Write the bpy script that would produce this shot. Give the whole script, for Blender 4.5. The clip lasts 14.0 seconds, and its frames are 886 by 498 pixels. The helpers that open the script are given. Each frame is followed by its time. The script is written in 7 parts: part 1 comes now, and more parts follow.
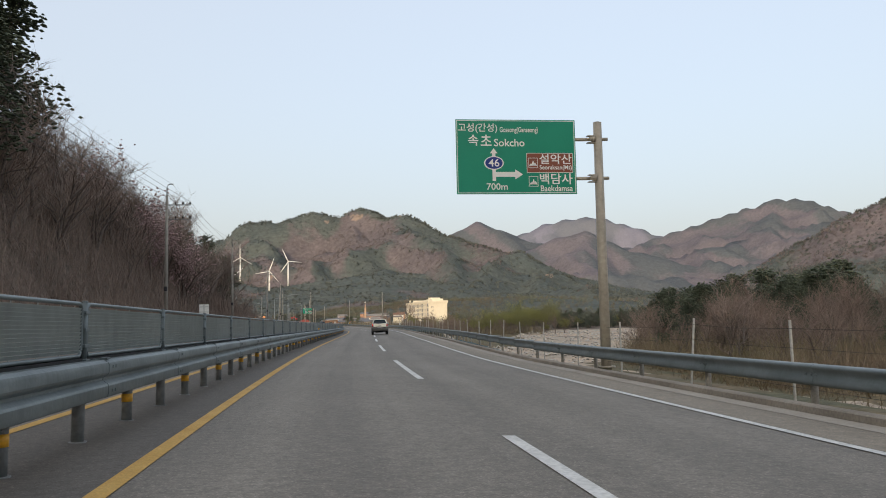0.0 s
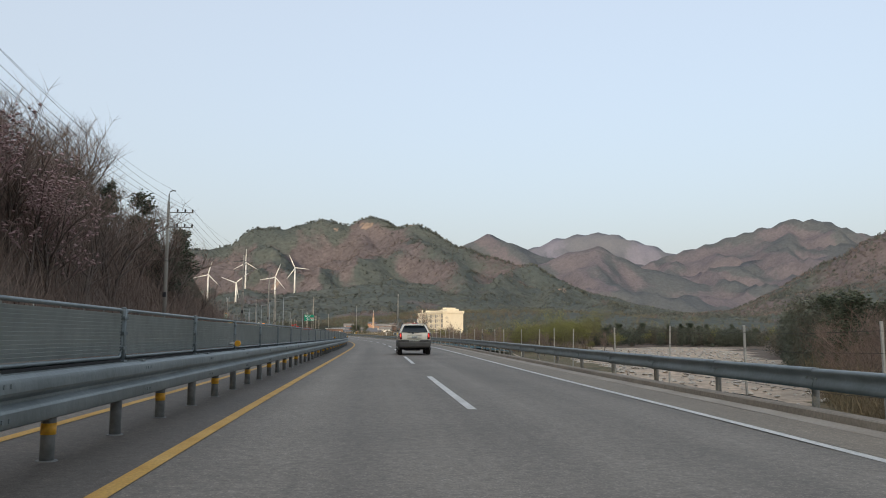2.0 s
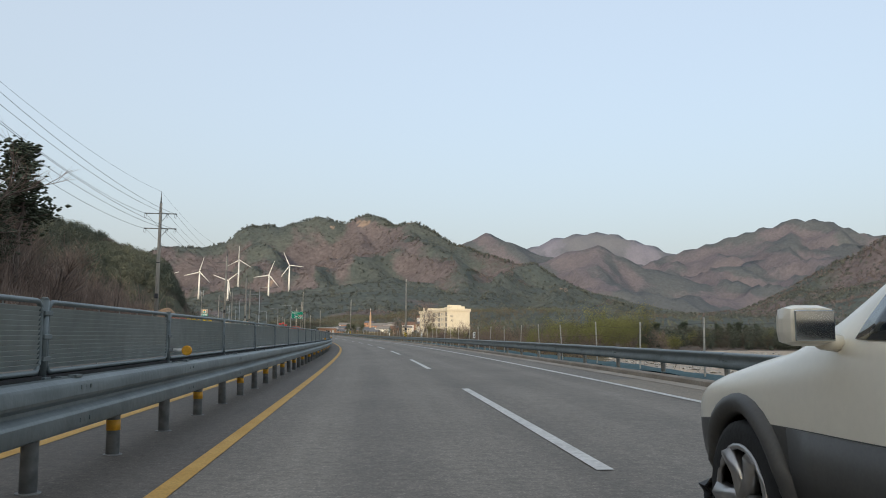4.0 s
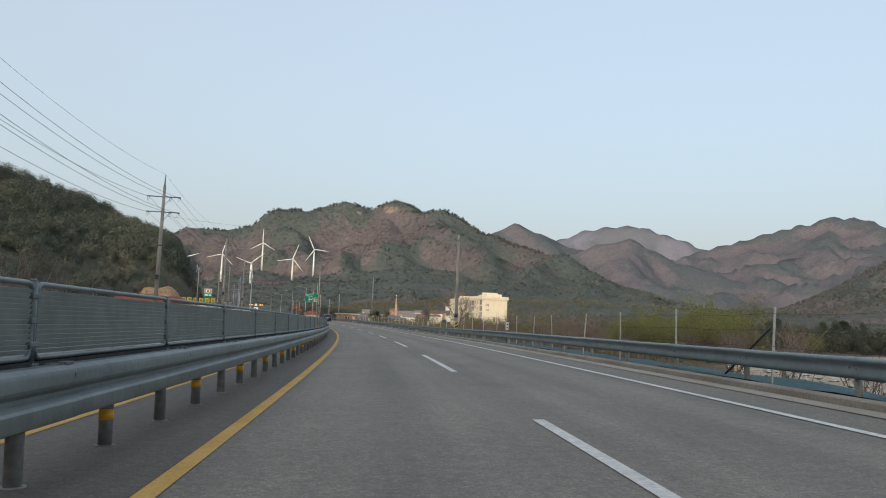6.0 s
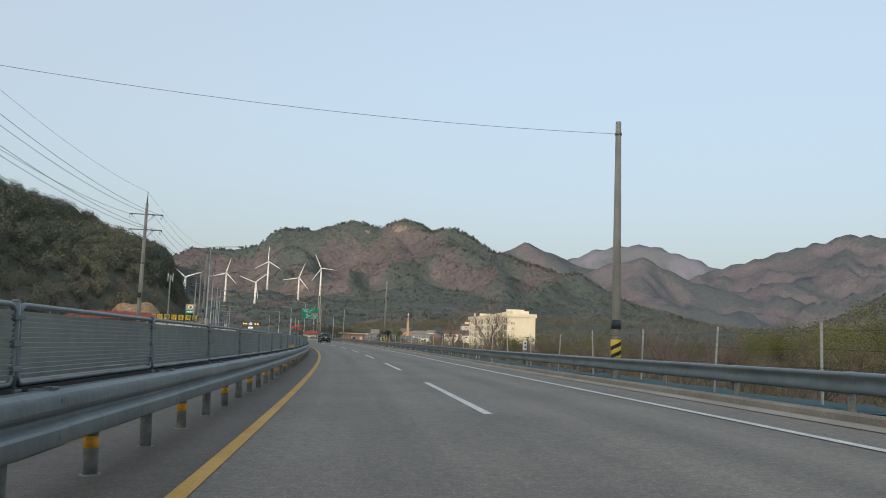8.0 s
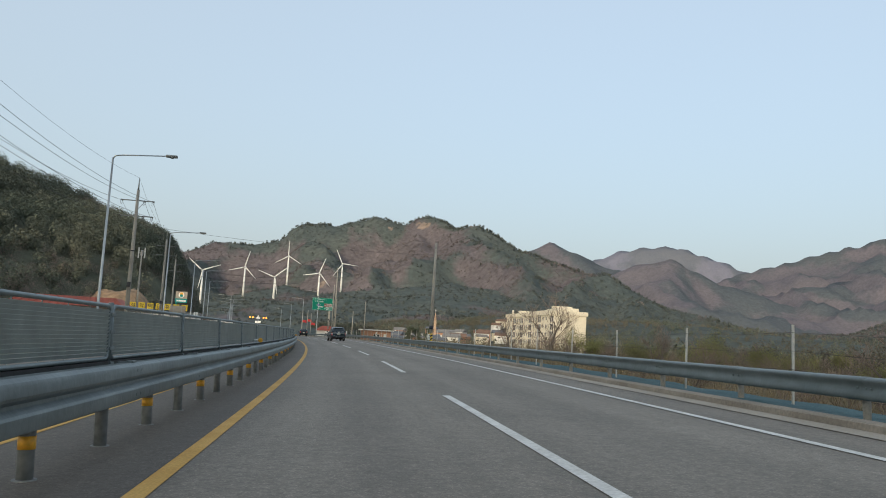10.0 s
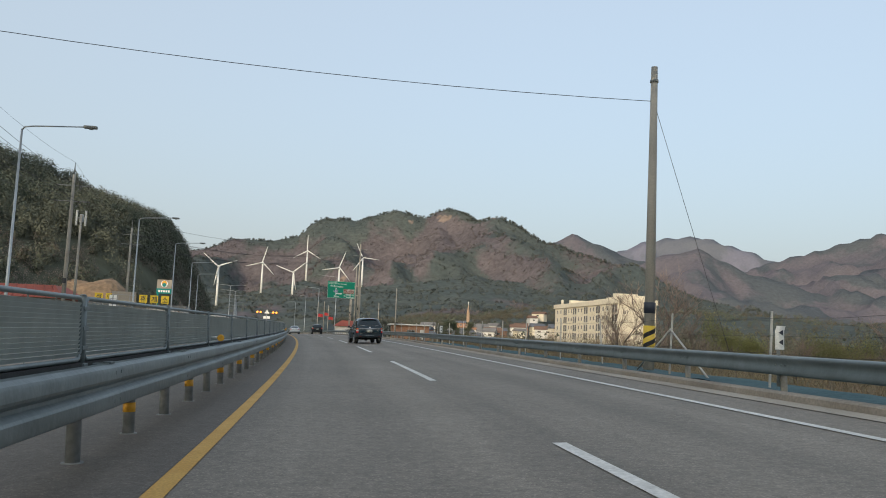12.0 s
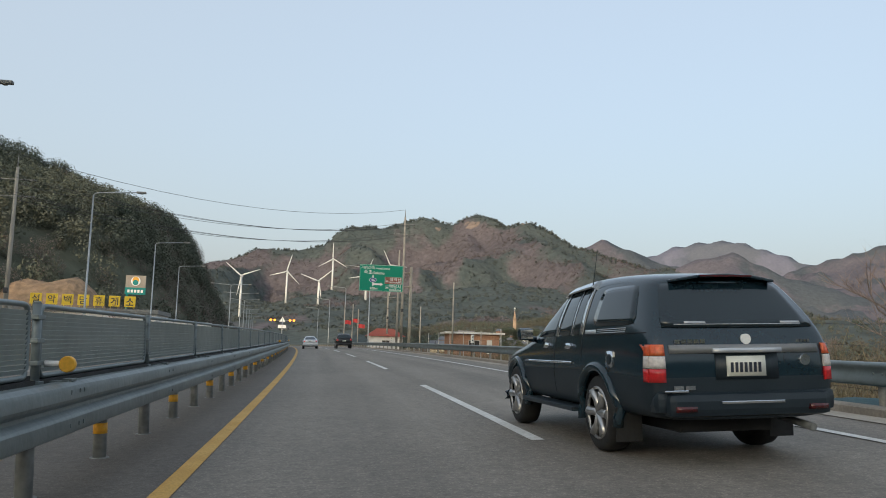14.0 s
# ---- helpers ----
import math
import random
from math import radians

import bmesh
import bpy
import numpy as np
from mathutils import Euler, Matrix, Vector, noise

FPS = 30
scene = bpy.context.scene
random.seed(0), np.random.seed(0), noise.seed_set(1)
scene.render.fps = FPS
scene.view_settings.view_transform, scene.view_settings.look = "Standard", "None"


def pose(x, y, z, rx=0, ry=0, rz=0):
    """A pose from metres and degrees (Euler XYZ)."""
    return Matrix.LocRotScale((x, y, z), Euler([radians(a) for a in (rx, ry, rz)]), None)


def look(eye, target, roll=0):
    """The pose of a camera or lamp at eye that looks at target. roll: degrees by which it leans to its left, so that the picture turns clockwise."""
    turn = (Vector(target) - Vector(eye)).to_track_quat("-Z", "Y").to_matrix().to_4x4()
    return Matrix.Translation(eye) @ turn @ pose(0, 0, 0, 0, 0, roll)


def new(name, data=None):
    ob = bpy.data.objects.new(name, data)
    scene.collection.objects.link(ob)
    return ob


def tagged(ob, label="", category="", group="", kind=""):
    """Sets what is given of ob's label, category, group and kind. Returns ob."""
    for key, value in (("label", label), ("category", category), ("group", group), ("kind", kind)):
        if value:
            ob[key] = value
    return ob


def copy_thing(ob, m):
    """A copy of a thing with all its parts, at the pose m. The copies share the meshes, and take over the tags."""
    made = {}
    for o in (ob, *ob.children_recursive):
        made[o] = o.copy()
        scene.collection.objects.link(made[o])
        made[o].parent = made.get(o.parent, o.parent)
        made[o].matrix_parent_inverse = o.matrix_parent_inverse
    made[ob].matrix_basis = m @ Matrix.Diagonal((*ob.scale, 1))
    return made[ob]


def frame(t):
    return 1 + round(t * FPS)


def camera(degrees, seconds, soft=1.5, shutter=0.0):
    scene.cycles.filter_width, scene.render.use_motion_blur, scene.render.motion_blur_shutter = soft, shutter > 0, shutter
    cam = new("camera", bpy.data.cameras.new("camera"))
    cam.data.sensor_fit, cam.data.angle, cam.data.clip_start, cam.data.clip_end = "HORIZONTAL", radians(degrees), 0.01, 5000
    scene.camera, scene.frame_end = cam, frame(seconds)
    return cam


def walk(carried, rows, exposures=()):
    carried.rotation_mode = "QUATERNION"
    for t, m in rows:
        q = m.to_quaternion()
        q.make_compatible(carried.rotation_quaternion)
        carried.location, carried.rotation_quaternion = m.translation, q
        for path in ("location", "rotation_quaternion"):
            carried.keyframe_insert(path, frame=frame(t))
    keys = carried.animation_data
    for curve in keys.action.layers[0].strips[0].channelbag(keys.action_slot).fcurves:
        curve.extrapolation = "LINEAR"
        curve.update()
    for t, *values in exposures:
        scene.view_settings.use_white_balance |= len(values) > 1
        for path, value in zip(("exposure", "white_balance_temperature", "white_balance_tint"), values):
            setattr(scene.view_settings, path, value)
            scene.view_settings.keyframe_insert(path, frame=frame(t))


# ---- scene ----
cam = camera(56.42, 14.0, soft=1.0, shutter=0.0)
# seconds, place, pitch, roll, yaw
ROWS = [
    (0, 1.631, 0.000, 1.128, 5.22, 1.19, -7.80),
    (0.5, 1.844, 11.480, 1.127, 5.39, 1.56, -8.05),
    (1, 2.152, 22.964, 1.127, 5.73, 1.26, -8.12),
    (1.5, 2.494, 34.402, 1.133, 5.85, -0.07, -7.50),
    (2, 2.812, 45.794, 1.149, 6.09, -0.42, -7.34),
    (2.5, 3.073, 57.320, 1.169, 6.02, -0.02, -7.82),
    (3, 3.455, 68.894, 1.194, 6.07, -0.02, -7.97),
    (5.5, 6.061, 127.502, 1.342, 6.06, -2.09, -6.25),
    (6, 6.326, 139.532, 1.355, 5.38, -2.26, -5.89),
    (6.5, 6.540, 151.413, 1.367, 5.78, -2.30, -6.02),
    (7, 6.608, 163.060, 1.376, 6.18, -1.74, -5.19),
    (9.5, 5.663, 221.831, 1.505, 7.16, -3.30, -5.05),
    (10, 5.218, 233.867, 1.567, 6.71, -3.15, -3.89),
    (10.5, 4.550, 245.992, 1.642, 6.44, -2.29, -3.14),
    (11, 3.742, 257.976, 1.727, 6.31, -1.22, -2.97),
    (11.5, 2.778, 270.096, 1.820, 6.12, -1.50, -2.84),
    (12, 1.771, 282.088, 1.921, 6.29, -2.35, -2.44),
    (12.5, 0.612, 294.172, 2.028, 5.93, -2.23, -1.98),
    (13, -0.634, 306.451, 2.145, 6.17, -2.23, -1.61),
    (13.5, -1.995, 318.740, 2.270, 6.52, -2.16, -1.03),
    (14, -3.548, 331.189, 2.396, 6.86, -1.72, -0.59),
]
walk(cam, [(t, pose(x, y, z, 90 + p, r, w)) for t, x, y, z, p, r, w in ROWS],
     [(0, 0.26, 7000, 10), (0.5, 0.17, 6980, 11), (1.0, 0.18, 6850, 9), (1.5, 0.18, 6850, 9), (3, 0.17, 6740, 7.5), (6, 0.09, 6660, 6), (10, 0.06, 6520, 3.5), (12, 0.06, 6580, 5), (14, 0.09, 6620, 5.5)])

# ---- world, sun, exposure ----
SUN_UP, SUN_FROM = radians(9.0), radians(-155.0)   # low evening sun, behind the driver and to the left
world = bpy.data.worlds.new("world")
scene.world = world
world.use_nodes = True
wt = world.node_tree
wt.nodes.clear()
w_out = wt.nodes.new("ShaderNodeOutputWorld")
w_bg = wt.nodes.new("ShaderNodeBackground")
w_sky = wt.nodes.new("ShaderNodeTexSky")
w_sky.sky_type = "NISHITA"
w_sky.sun_disc = False
w_sky.sun_elevation = SUN_UP
w_sky.sun_rotation = SUN_FROM
w_sky.air_density, w_sky.dust_density, w_sky.ozone_density = 1.0, 7.0, 3.0
w_bg.inputs["Strength"].default_value = 0.20
w_mix = wt.nodes.new("ShaderNodeMixRGB")
w_mix.inputs["Fac"].default_value = 0.20
w_mix.inputs["Color2"].default_value = (10.7, 11.2, 12.0, 1)      # thin even cloud over the whole sky
wt.links.new(w_sky.outputs[0], w_mix.inputs["Color1"])
wt.links.new(w_mix.outputs[0], w_bg.inputs[0])
wt.links.new(w_bg.outputs[0], w_out.inputs[0])

sun_data = bpy.data.lights.new("sun", "SUN")
sun_data.energy, sun_data.angle, sun_data.color = 2.4, radians(0.6), (1.0, 0.81, 0.61)
sun = new("sun", sun_data)
sun_way = Vector((math.sin(SUN_FROM) * math.cos(SUN_UP), math.cos(SUN_FROM) * math.cos(SUN_UP), math.sin(SUN_UP)))
sun.matrix_world = look(sun_way * 100, (0, 0, 0))

# ---- materials ----
def mat(name, c1, c2=None, scale=0.5, rough=0.8, metal=0.0, bump=0.0, bscale=40.0, grain=0.15, gscale=30.0, stretch=(1, 1, 1), spec=0.4, tri=None):
    """Two colours mixed by a large noise, a fine grain over it, and a fine relief. scale: per metre."""
    m = bpy.data.materials.new(name)
    m.use_nodes = True
    nt = m.node_tree
    b = nt.nodes["Principled BSDF"]
    b.inputs["Roughness"].default_value = rough
    b.inputs["Metallic"].default_value = metal
    b.inputs["Specular IOR Level"].default_value = spec
    c2 = c2 or tuple(v * 0.8 for v in c1)
    geo = nt.nodes.new("ShaderNodeNewGeometry")
    mp = nt.nodes.new("ShaderNodeMapping")
    mp.inputs["Scale"].default_value = stretch
    nt.links.new(geo.outputs["Position"], mp.inputs["Vector"])
    n1 = nt.nodes.new("ShaderNodeTexNoise")
    n1.inputs["Scale"].default_value, n1.inputs["Detail"].default_value = scale, 4
    r1 = nt.nodes.new("ShaderNodeValToRGB")
    r1.color_ramp.elements[0].position, r1.color_ramp.elements[1].position = 0.35, 0.65
    r1.color_ramp.elements[0].color, r1.color_ramp.elements[1].color = (*c1, 1), (*c2, 1)
    if tri:
        e = r1.color_ramp.elements.new(0.5)
        e.color = (*tri, 1)
    n2 = nt.nodes.new("ShaderNodeTexNoise")
    n2.inputs["Scale"].default_value, n2.inputs["Detail"].default_value = gscale, 3
    mr = nt.nodes.new("ShaderNodeMapRange")
    mr.inputs["From Min"].default_value, mr.inputs["From Max"].default_value = 0.25, 0.75
    mr.inputs["To Min"].default_value, mr.inputs["To Max"].default_value = 1 - grain, 1 + grain
    mul = nt.nodes.new("ShaderNodeVectorMath")
    mul.operation = "SCALE"
    nt.links.new(mp.outputs[0], n1.inputs["Vector"])
    nt.links.new(geo.outputs["Position"], n2.inputs["Vector"])
    nt.links.new(n1.outputs["Fac"], r1.inputs[0])
    nt.links.new(n2.outputs["Fac"], mr.inputs["Value"])
    nt.links.new(r1.outputs[0], mul.inputs[0])
    nt.links.new(mr.outputs[0], mul.inputs["Scale"])
    nt.links.new(mul.outputs[0], b.inputs["Base Color"])
    if bump:
        n3 = nt.nodes.new("ShaderNodeTexNoise")
        n3.inputs["Scale"].default_value, n3.inputs["Detail"].default_value = bscale, 3
        bp = nt.nodes.new("ShaderNodeBump")
        bp.inputs["Strength"].default_value, bp.inputs["Distance"].default_value = min(1.0, bump), 0.6 / bscale
        nt.links.new(geo.outputs["Position"], n3.inputs["Vector"])
        nt.links.new(n3.outputs["Fac"], bp.inputs["Height"])
        nt.links.new(bp.outputs[0], b.inputs["Normal"])
    return m


def glow(name, colour, strength):
    m = bpy.data.materials.new(name)
    m.use_nodes = True
    b = m.node_tree.nodes["Principled BSDF"]
    b.inputs["Base Color"].default_value = (*colour, 1)
    b.inputs["Emission Color"].default_value = (*colour, 1)
    b.inputs["Emission Strength"].default_value = strength
    return m


def asphalt(name, base, tracks):
    """Worn asphalt: pale aggregate, blotches, and polished wheel tracks along the lanes."""
    m = mat(name, base, tuple(v * 1.14 for v in base), 0.22, 0.72, bump=0.5, bscale=55, grain=0.16, gscale=7, spec=0.4)
    nt = m.node_tree
    b = nt.nodes["Principled BSDF"]
    old = b.inputs["Base Color"].links[0].from_socket
    uv = nt.nodes.new("ShaderNodeUVMap")
    uv.uv_map = "way"
    sep = nt.nodes.new("ShaderNodeSeparateXYZ")
    nt.links.new(uv.outputs[0], sep.inputs[0])

    def calc(op, a, c=None, d=None):
        n = nt.nodes.new("ShaderNodeMath")
        n.operation = op
        for i, v in enumerate((a, c, d)):
            if v is None:
                continue
            if isinstance(v, float):
                n.inputs[i].default_value = v
            else:
                nt.links.new(v, n.inputs[i])
        return n.outputs[0]

    def field(scale, detail, rough, stretch):
        mp = nt.nodes.new("ShaderNodeMapping")
        mp.inputs["Scale"].default_value = stretch
        nt.links.new(uv.outputs[0], mp.inputs["Vector"])
        n = nt.nodes.new("ShaderNodeTexNoise")
        n.inputs["Scale"].default_value, n.inputs["Detail"].default_value, n.inputs["Roughness"].default_value = scale, detail, rough
        nt.links.new(mp.outputs[0], n.inputs["Vector"])
        return n.outputs["Fac"]

    ring = calc("COSINE", calc("MULTIPLY", sep.outputs["X"], 12.566 / 3.5))
    worn = calc("MULTIPLY_ADD", ring, -tracks, 1.0)
    streak = calc("MULTIPLY_ADD", field(1.0, 5, 0.6, (1.6, 0.035, 1)), 0.62, 0.69)
    blot = calc("MULTIPLY_ADD", field(0.5, 6, 0.7, (1, 0.5, 1)), 0.5, 0.75)
    grit = calc("MULTIPLY_ADD", field(17.0, 4, 0.88, (1, 1, 1)), 1.9, 0.05)
    chip = nt.nodes.new("ShaderNodeTexVoronoi")
    chip.inputs["Scale"].default_value = 30.0
    nt.links.new(uv.outputs[0], chip.inputs["Vector"])
    stone = calc("MULTIPLY_ADD", calc("LESS_THAN", chip.outputs["Distance"], 0.27), 0.42, 0.90)
    total = calc("MULTIPLY", calc("MULTIPLY", worn, streak), calc("MULTIPLY", calc("MULTIPLY", blot, grit), stone))
    sc = nt.nodes.new("ShaderNodeVectorMath")
    sc.operation = "SCALE"
    nt.links.new(old, sc.inputs[0])
    nt.links.new(total, sc.inputs["Scale"])
    nt.links.new(sc.outputs[0], b.inputs["Base Color"])
    return m


ASPHALT = asphalt("asphalt", (0.190, 0.166, 0.137), 0.085)
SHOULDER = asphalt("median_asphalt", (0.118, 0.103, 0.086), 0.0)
DUSTY = asphalt("dusty_asphalt", (0.235, 0.196, 0.148), 0.0)
CONCRETE = mat("concrete", (0.32, 0.28, 0.232), (0.40, 0.355, 0.30), 0.6, 0.9, bump=0.3, bscale=40, grain=0.15, gscale=25)
KERB = mat("kerb_concrete", (0.23, 0.198, 0.16), (0.31, 0.27, 0.222), 0.8, 0.9, bump=0.4, bscale=30, grain=0.2, gscale=20)
YELLOW = mat("yellow_road_paint", (0.52, 0.29, 0.055), (0.60, 0.36, 0.09), 1.5, 0.7, bump=0.3, bscale=60, grain=0.2, gscale=45)
WHITE = mat("white_road_paint", (0.56, 0.545, 0.51), (0.68, 0.665, 0.63), 1.5, 0.7, bump=0.3, bscale=60, grain=0.22, gscale=20)
ZINC = mat("galvanised_steel", (0.135, 0.162, 0.166), (0.185, 0.215, 0.22), 1.6, 0.46, 0.3, bump=0.12, bscale=9, grain=0.14, gscale=3, stretch=(1, 0.5, 3))
ZINC_OLD = mat("weathered_steel_post", (0.169, 0.176, 0.176), (0.247, 0.254, 0.247), 3.0, 0.6, 0.3, bump=0.1, bscale=20, grain=0.2, gscale=12)
LOUVRE = mat("grey_green_louvre", (0.285, 0.315, 0.30), (0.345, 0.375, 0.36), 0.5, 0.55, 0.2, grain=0.15, gscale=5)
BAND = mat("orange_reflective_band", (0.75, 0.36, 0.03), (0.80, 0.42, 0.05), 3, 0.45)
POLE = mat("pole_concrete", (0.27, 0.25, 0.22), (0.36, 0.34, 0.30), 0.7, 0.9, bump=0.3, bscale=25)
LAMP = mat("lamp_steel", (0.33, 0.35, 0.36), (0.42, 0.44, 0.45), 0.8, 0.4, 0.6)
BLACK = mat("black_rubber", (0.018, 0.018, 0.018), (0.03, 0.03, 0.03), 4, 0.75, bump=0.2)
WIRE = mat("cable", (0.035, 0.035, 0.038), (0.05, 0.05, 0.055), 2, 0.7)
GREEN = mat("green_sign_sheet", (0.0, 0.255, 0.155), (0.0, 0.275, 0.17), 0.6, 0.45, grain=0.05)
BROWN = mat("brown_sign_sheet", (0.25, 0.075, 0.042), (0.275, 0.088, 0.05), 0.6, 0.45, grain=0.05)
BLUE = mat("blue_sign_sheet", (0.01, 0.035, 0.22), (0.01, 0.04, 0.25), 0.6, 0.45, grain=0.05)
SIGNWHITE = mat("white_sign_sheet", (0.86, 0.86, 0.82), (0.88, 0.88, 0.85), 0.6, 0.45, grain=0.03)
SIGNPOLE = mat("tan_steel_pole", (0.33, 0.29, 0.23), (0.42, 0.37, 0.30), 0.7, 0.55, 0.1, grain=0.15, gscale=9)
GRASS = mat("dry_verge", (0.17, 0.125, 0.07), (0.10, 0.095, 0.05), 0.25, 0.95, bump=1.0, bscale=3, grain=0.5, gscale=2.5)
SAND = mat("river_sand", (0.50, 0.39, 0.29), (0.36, 0.30, 0.235), 0.12, 0.95, bump=0.8, bscale=2, grain=0.35, gscale=1.2)
LITTER = mat("leaf_litter_slope", (0.163, 0.120, 0.091), (0.111, 0.086, 0.065), 0.25, 0.95, bump=1.0, bscale=2, grain=0.5, gscale=2)
BARK = mat("grey_brown_bark", (0.144, 0.115, 0.098), (0.200, 0.163, 0.138), 2, 0.95, grain=0.3, gscale=8)
TWIG = mat("bare_twigs", (0.305, 0.228, 0.185), (0.220, 0.166, 0.139), 0.12, 0.95, grain=0.3, gscale=3)
BLOSSOM = mat("pink_blossom_twigs", (0.46, 0.31, 0.30), (0.34, 0.24, 0.22), 1, 0.9, grain=0.3, gscale=3)
PINE = mat("pine_needles", (0.072, 0.090, 0.060), (0.108, 0.124, 0.080), 0.3, 0.9, grain=0.4, gscale=4)
WILLOW = mat("spring_willow_leaves", (0.245, 0.245, 0.080), (0.185, 0.175, 0.078), 0.1, 0.9, grain=0.4, gscale=3)
TEAL = mat("teal_weed_net", (0.025, 0.075, 0.085), (0.045, 0.10, 0.11), 0.8, 0.8, bump=0.6, bscale=6, grain=0.3, gscale=10)
TURBINE = mat("white_turbine_paint", (0.76, 0.76, 0.74), (0.8, 0.8, 0.78), 0.1, 0.5, grain=0.03)
MAUVE = mat("olive_thicket_twigs", (0.225, 0.192, 0.11), (0.23, 0.172, 0.12), 0.08, 0.95, grain=0.35, gscale=2)
FENCEPOST = mat("pale_fence_post", (0.46, 0.44, 0.40), (0.56, 0.54, 0.50), 1.0, 0.8, grain=0.15, gscale=12)
HILLPINE = mat("hill_pine_crowns", (0.086, 0.104, 0.080), (0.120, 0.126, 0.094), 0.03, 0.95, grain=0.35, gscale=1.5)

# ---- small builders ----
def part(name, bm, material, parent=None, label=""):
    """Links a bmesh as one mesh object, under parent if given."""
    me = bpy.data.meshes.new(name)
    bm.to_mesh(me)
    bm.free()
    for m in material if isinstance(material, (list, tuple)) else (material,):
        me.materials.append(m)
    ob = new(name, me)
    if parent:
        ob.parent = parent
    if label:
        ob["label"] = label
    return ob


def again(ob, parent, m=None):
    """Another object on the mesh of ob, under parent."""
    o = new(ob.name.split(".")[0], ob.data)
    o.parent = parent
    if m is not None:
        o.matrix_local = m
    return o


def box(bm, x0, x1, y0, y1, z0, z1, m=None, bevel=0.0, mi=0):
    vs = [Vector((x, y, z)) for x in (x0, x1) for y in (y0, y1) for z in (z0, z1)]
    vs = [bm.verts.new(m @ v if m else v) for v in vs]
    fs = []
    for q in ((0, 1, 3, 2), (4, 6, 7, 5), (0, 4, 5, 1), (2, 3, 7, 6), (0, 2, 6, 4), (1, 5, 7, 3)):
        f = bm.faces.new([vs[i] for i in q])
        f.material_index = mi
        fs.append(f)
    if bevel:
        es = list({e for f in fs for e in f.edges})
        bmesh.ops.bevel(bm, geom=es, offset=bevel, segments=2, affect="EDGES", profile=0.6)
    return fs


def tube(bm, pts, radii, sides=6, cap=True, mi=0):
    """A round bar along pts; radii: one number or one for each point."""
    if not hasattr(radii, "__len__"):
        radii = [radii] * len(pts)
    pts = [Vector(p) for p in pts]
    rings = []
    for i, p in enumerate(pts):
        a = (pts[min(i + 1, len(pts) - 1)] - pts[max(i - 1, 0)])
        a = a.normalized() if a.length > 1e-9 else Vector((0, 0, 1))
        s = a.cross(Vector((0, 0, 1)) if abs(a.z) < 0.9 else Vector((1, 0, 0))).normalized()
        t = s.cross(a)
        rings.append([bm.verts.new(p + (s * math.cos(6.28318 * k / sides) + t * math.sin(6.28318 * k / sides)) * radii[i]) for k in range(sides)])
    for r, q in zip(rings, rings[1:]):
        for k in range(sides):
            f = bm.faces.new((r[k], r[(k + 1) % sides], q[(k + 1) % sides], q[k]))
            f.smooth = sides > 4
            f.material_index = mi
    if cap and sides > 2:
        for r in (rings[0][::-1], rings[-1]):
            f = bm.faces.new(r)
            f.material_index = mi


def thing(name, label, category, m=None, group="", kind=""):
    """An empty at the base of a thing."""
    ob = new(name)
    ob.empty_display_size = 0.2
    if m is not None:
        ob.matrix_world = m
    return tagged(ob, label, category, group, kind)


# ---- the line of the road: a gentle right bend, then a long left one, rising slightly ----
S0, S1, DS = -160.0, 1000.0, 2.0
KNOT = np.linspace(-10, 510, 14)
BEND = np.array([-0.836, -0.867, -0.217, 0.394, 0.818, 0.73, 0.744, 0.921, 0.787, 0.645, 0.359, 0.336, 0.311, 0.299]) * 1e-3
RISE = np.array([-0.0221, 0.028, 0.0474, -0.0444, -0.0145, 0.064, 0.1032, 0.0482, 0.0383, -0.0672, -0.099, -0.0775, -0.064, -0.0576]) * 1e-3
BANK = np.array([-0.0154, -0.0136, -0.0001, 0.0183, 0.0274, 0.0364, 0.0327, 0.0387, 0.038, 0.0424, 0.0366, 0.0359, 0.0359, 0.0359])   # cross fall, rising to the right
SS = np.arange(S0, S1, DS)
HEAD = np.cumsum(np.interp(SS, KNOT, BEND, 0, 0)) * DS
SLOPE = np.cumsum(np.interp(SS, KNOT, RISE, 0, 0)) * DS
Z_I = int(-S0 / DS)
HEAD -= HEAD[Z_I]
SLOPE -= SLOPE[Z_I]
RX, RY, RZ = np.cumsum(-np.sin(HEAD)) * DS, np.cumsum(np.cos(HEAD)) * DS, np.cumsum(SLOPE) * DS
TILT = np.interp(SS, KNOT, BANK)
RX, RY, RZ = RX - RX[Z_I], RY - RY[Z_I], RZ - RZ[Z_I]


def fall(s, u):
    """How far the outer lane and verge drop below the plane of the inner lane where the right bend ends."""
    return 0.0236 * np.interp(s, [32, 58], [1.0, 0.0]) * np.clip(u - 1.6, 0, 10.4)


def at(s, u, z=0.0):
    """The place s metres along the road, u metres right of the yellow line, z above the road."""
    h = float(np.interp(s, SS, HEAD))
    z = z - float(fall(s, u))
    return Vector((float(np.interp(s, SS, RX)) + u * math.cos(h), float(np.interp(s, SS, RY)) + u * math.sin(h), float(np.interp(s, SS, RZ)) + z + u * float(np.interp(s, SS, TILT))))


def along(s, u, z=0.0, turn=0.0, banked=False):
    """The pose at that place, x to the right across the road and y along it."""
    h = math.degrees(float(np.interp(s, SS, HEAD)))
    p = at(s, u, z)
    up = math.degrees(math.atan(float(np.interp(s, SS, SLOPE))))
    side = -math.degrees(math.atan(float(np.interp(s, SS, TILT)))) if banked else 0.0
    return pose(p.x, p.y, p.z, 0, 0, h) @ pose(0, 0, 0, up if banked else 0.0, side, 0) @ pose(0, 0, 0, 0, 0, turn)


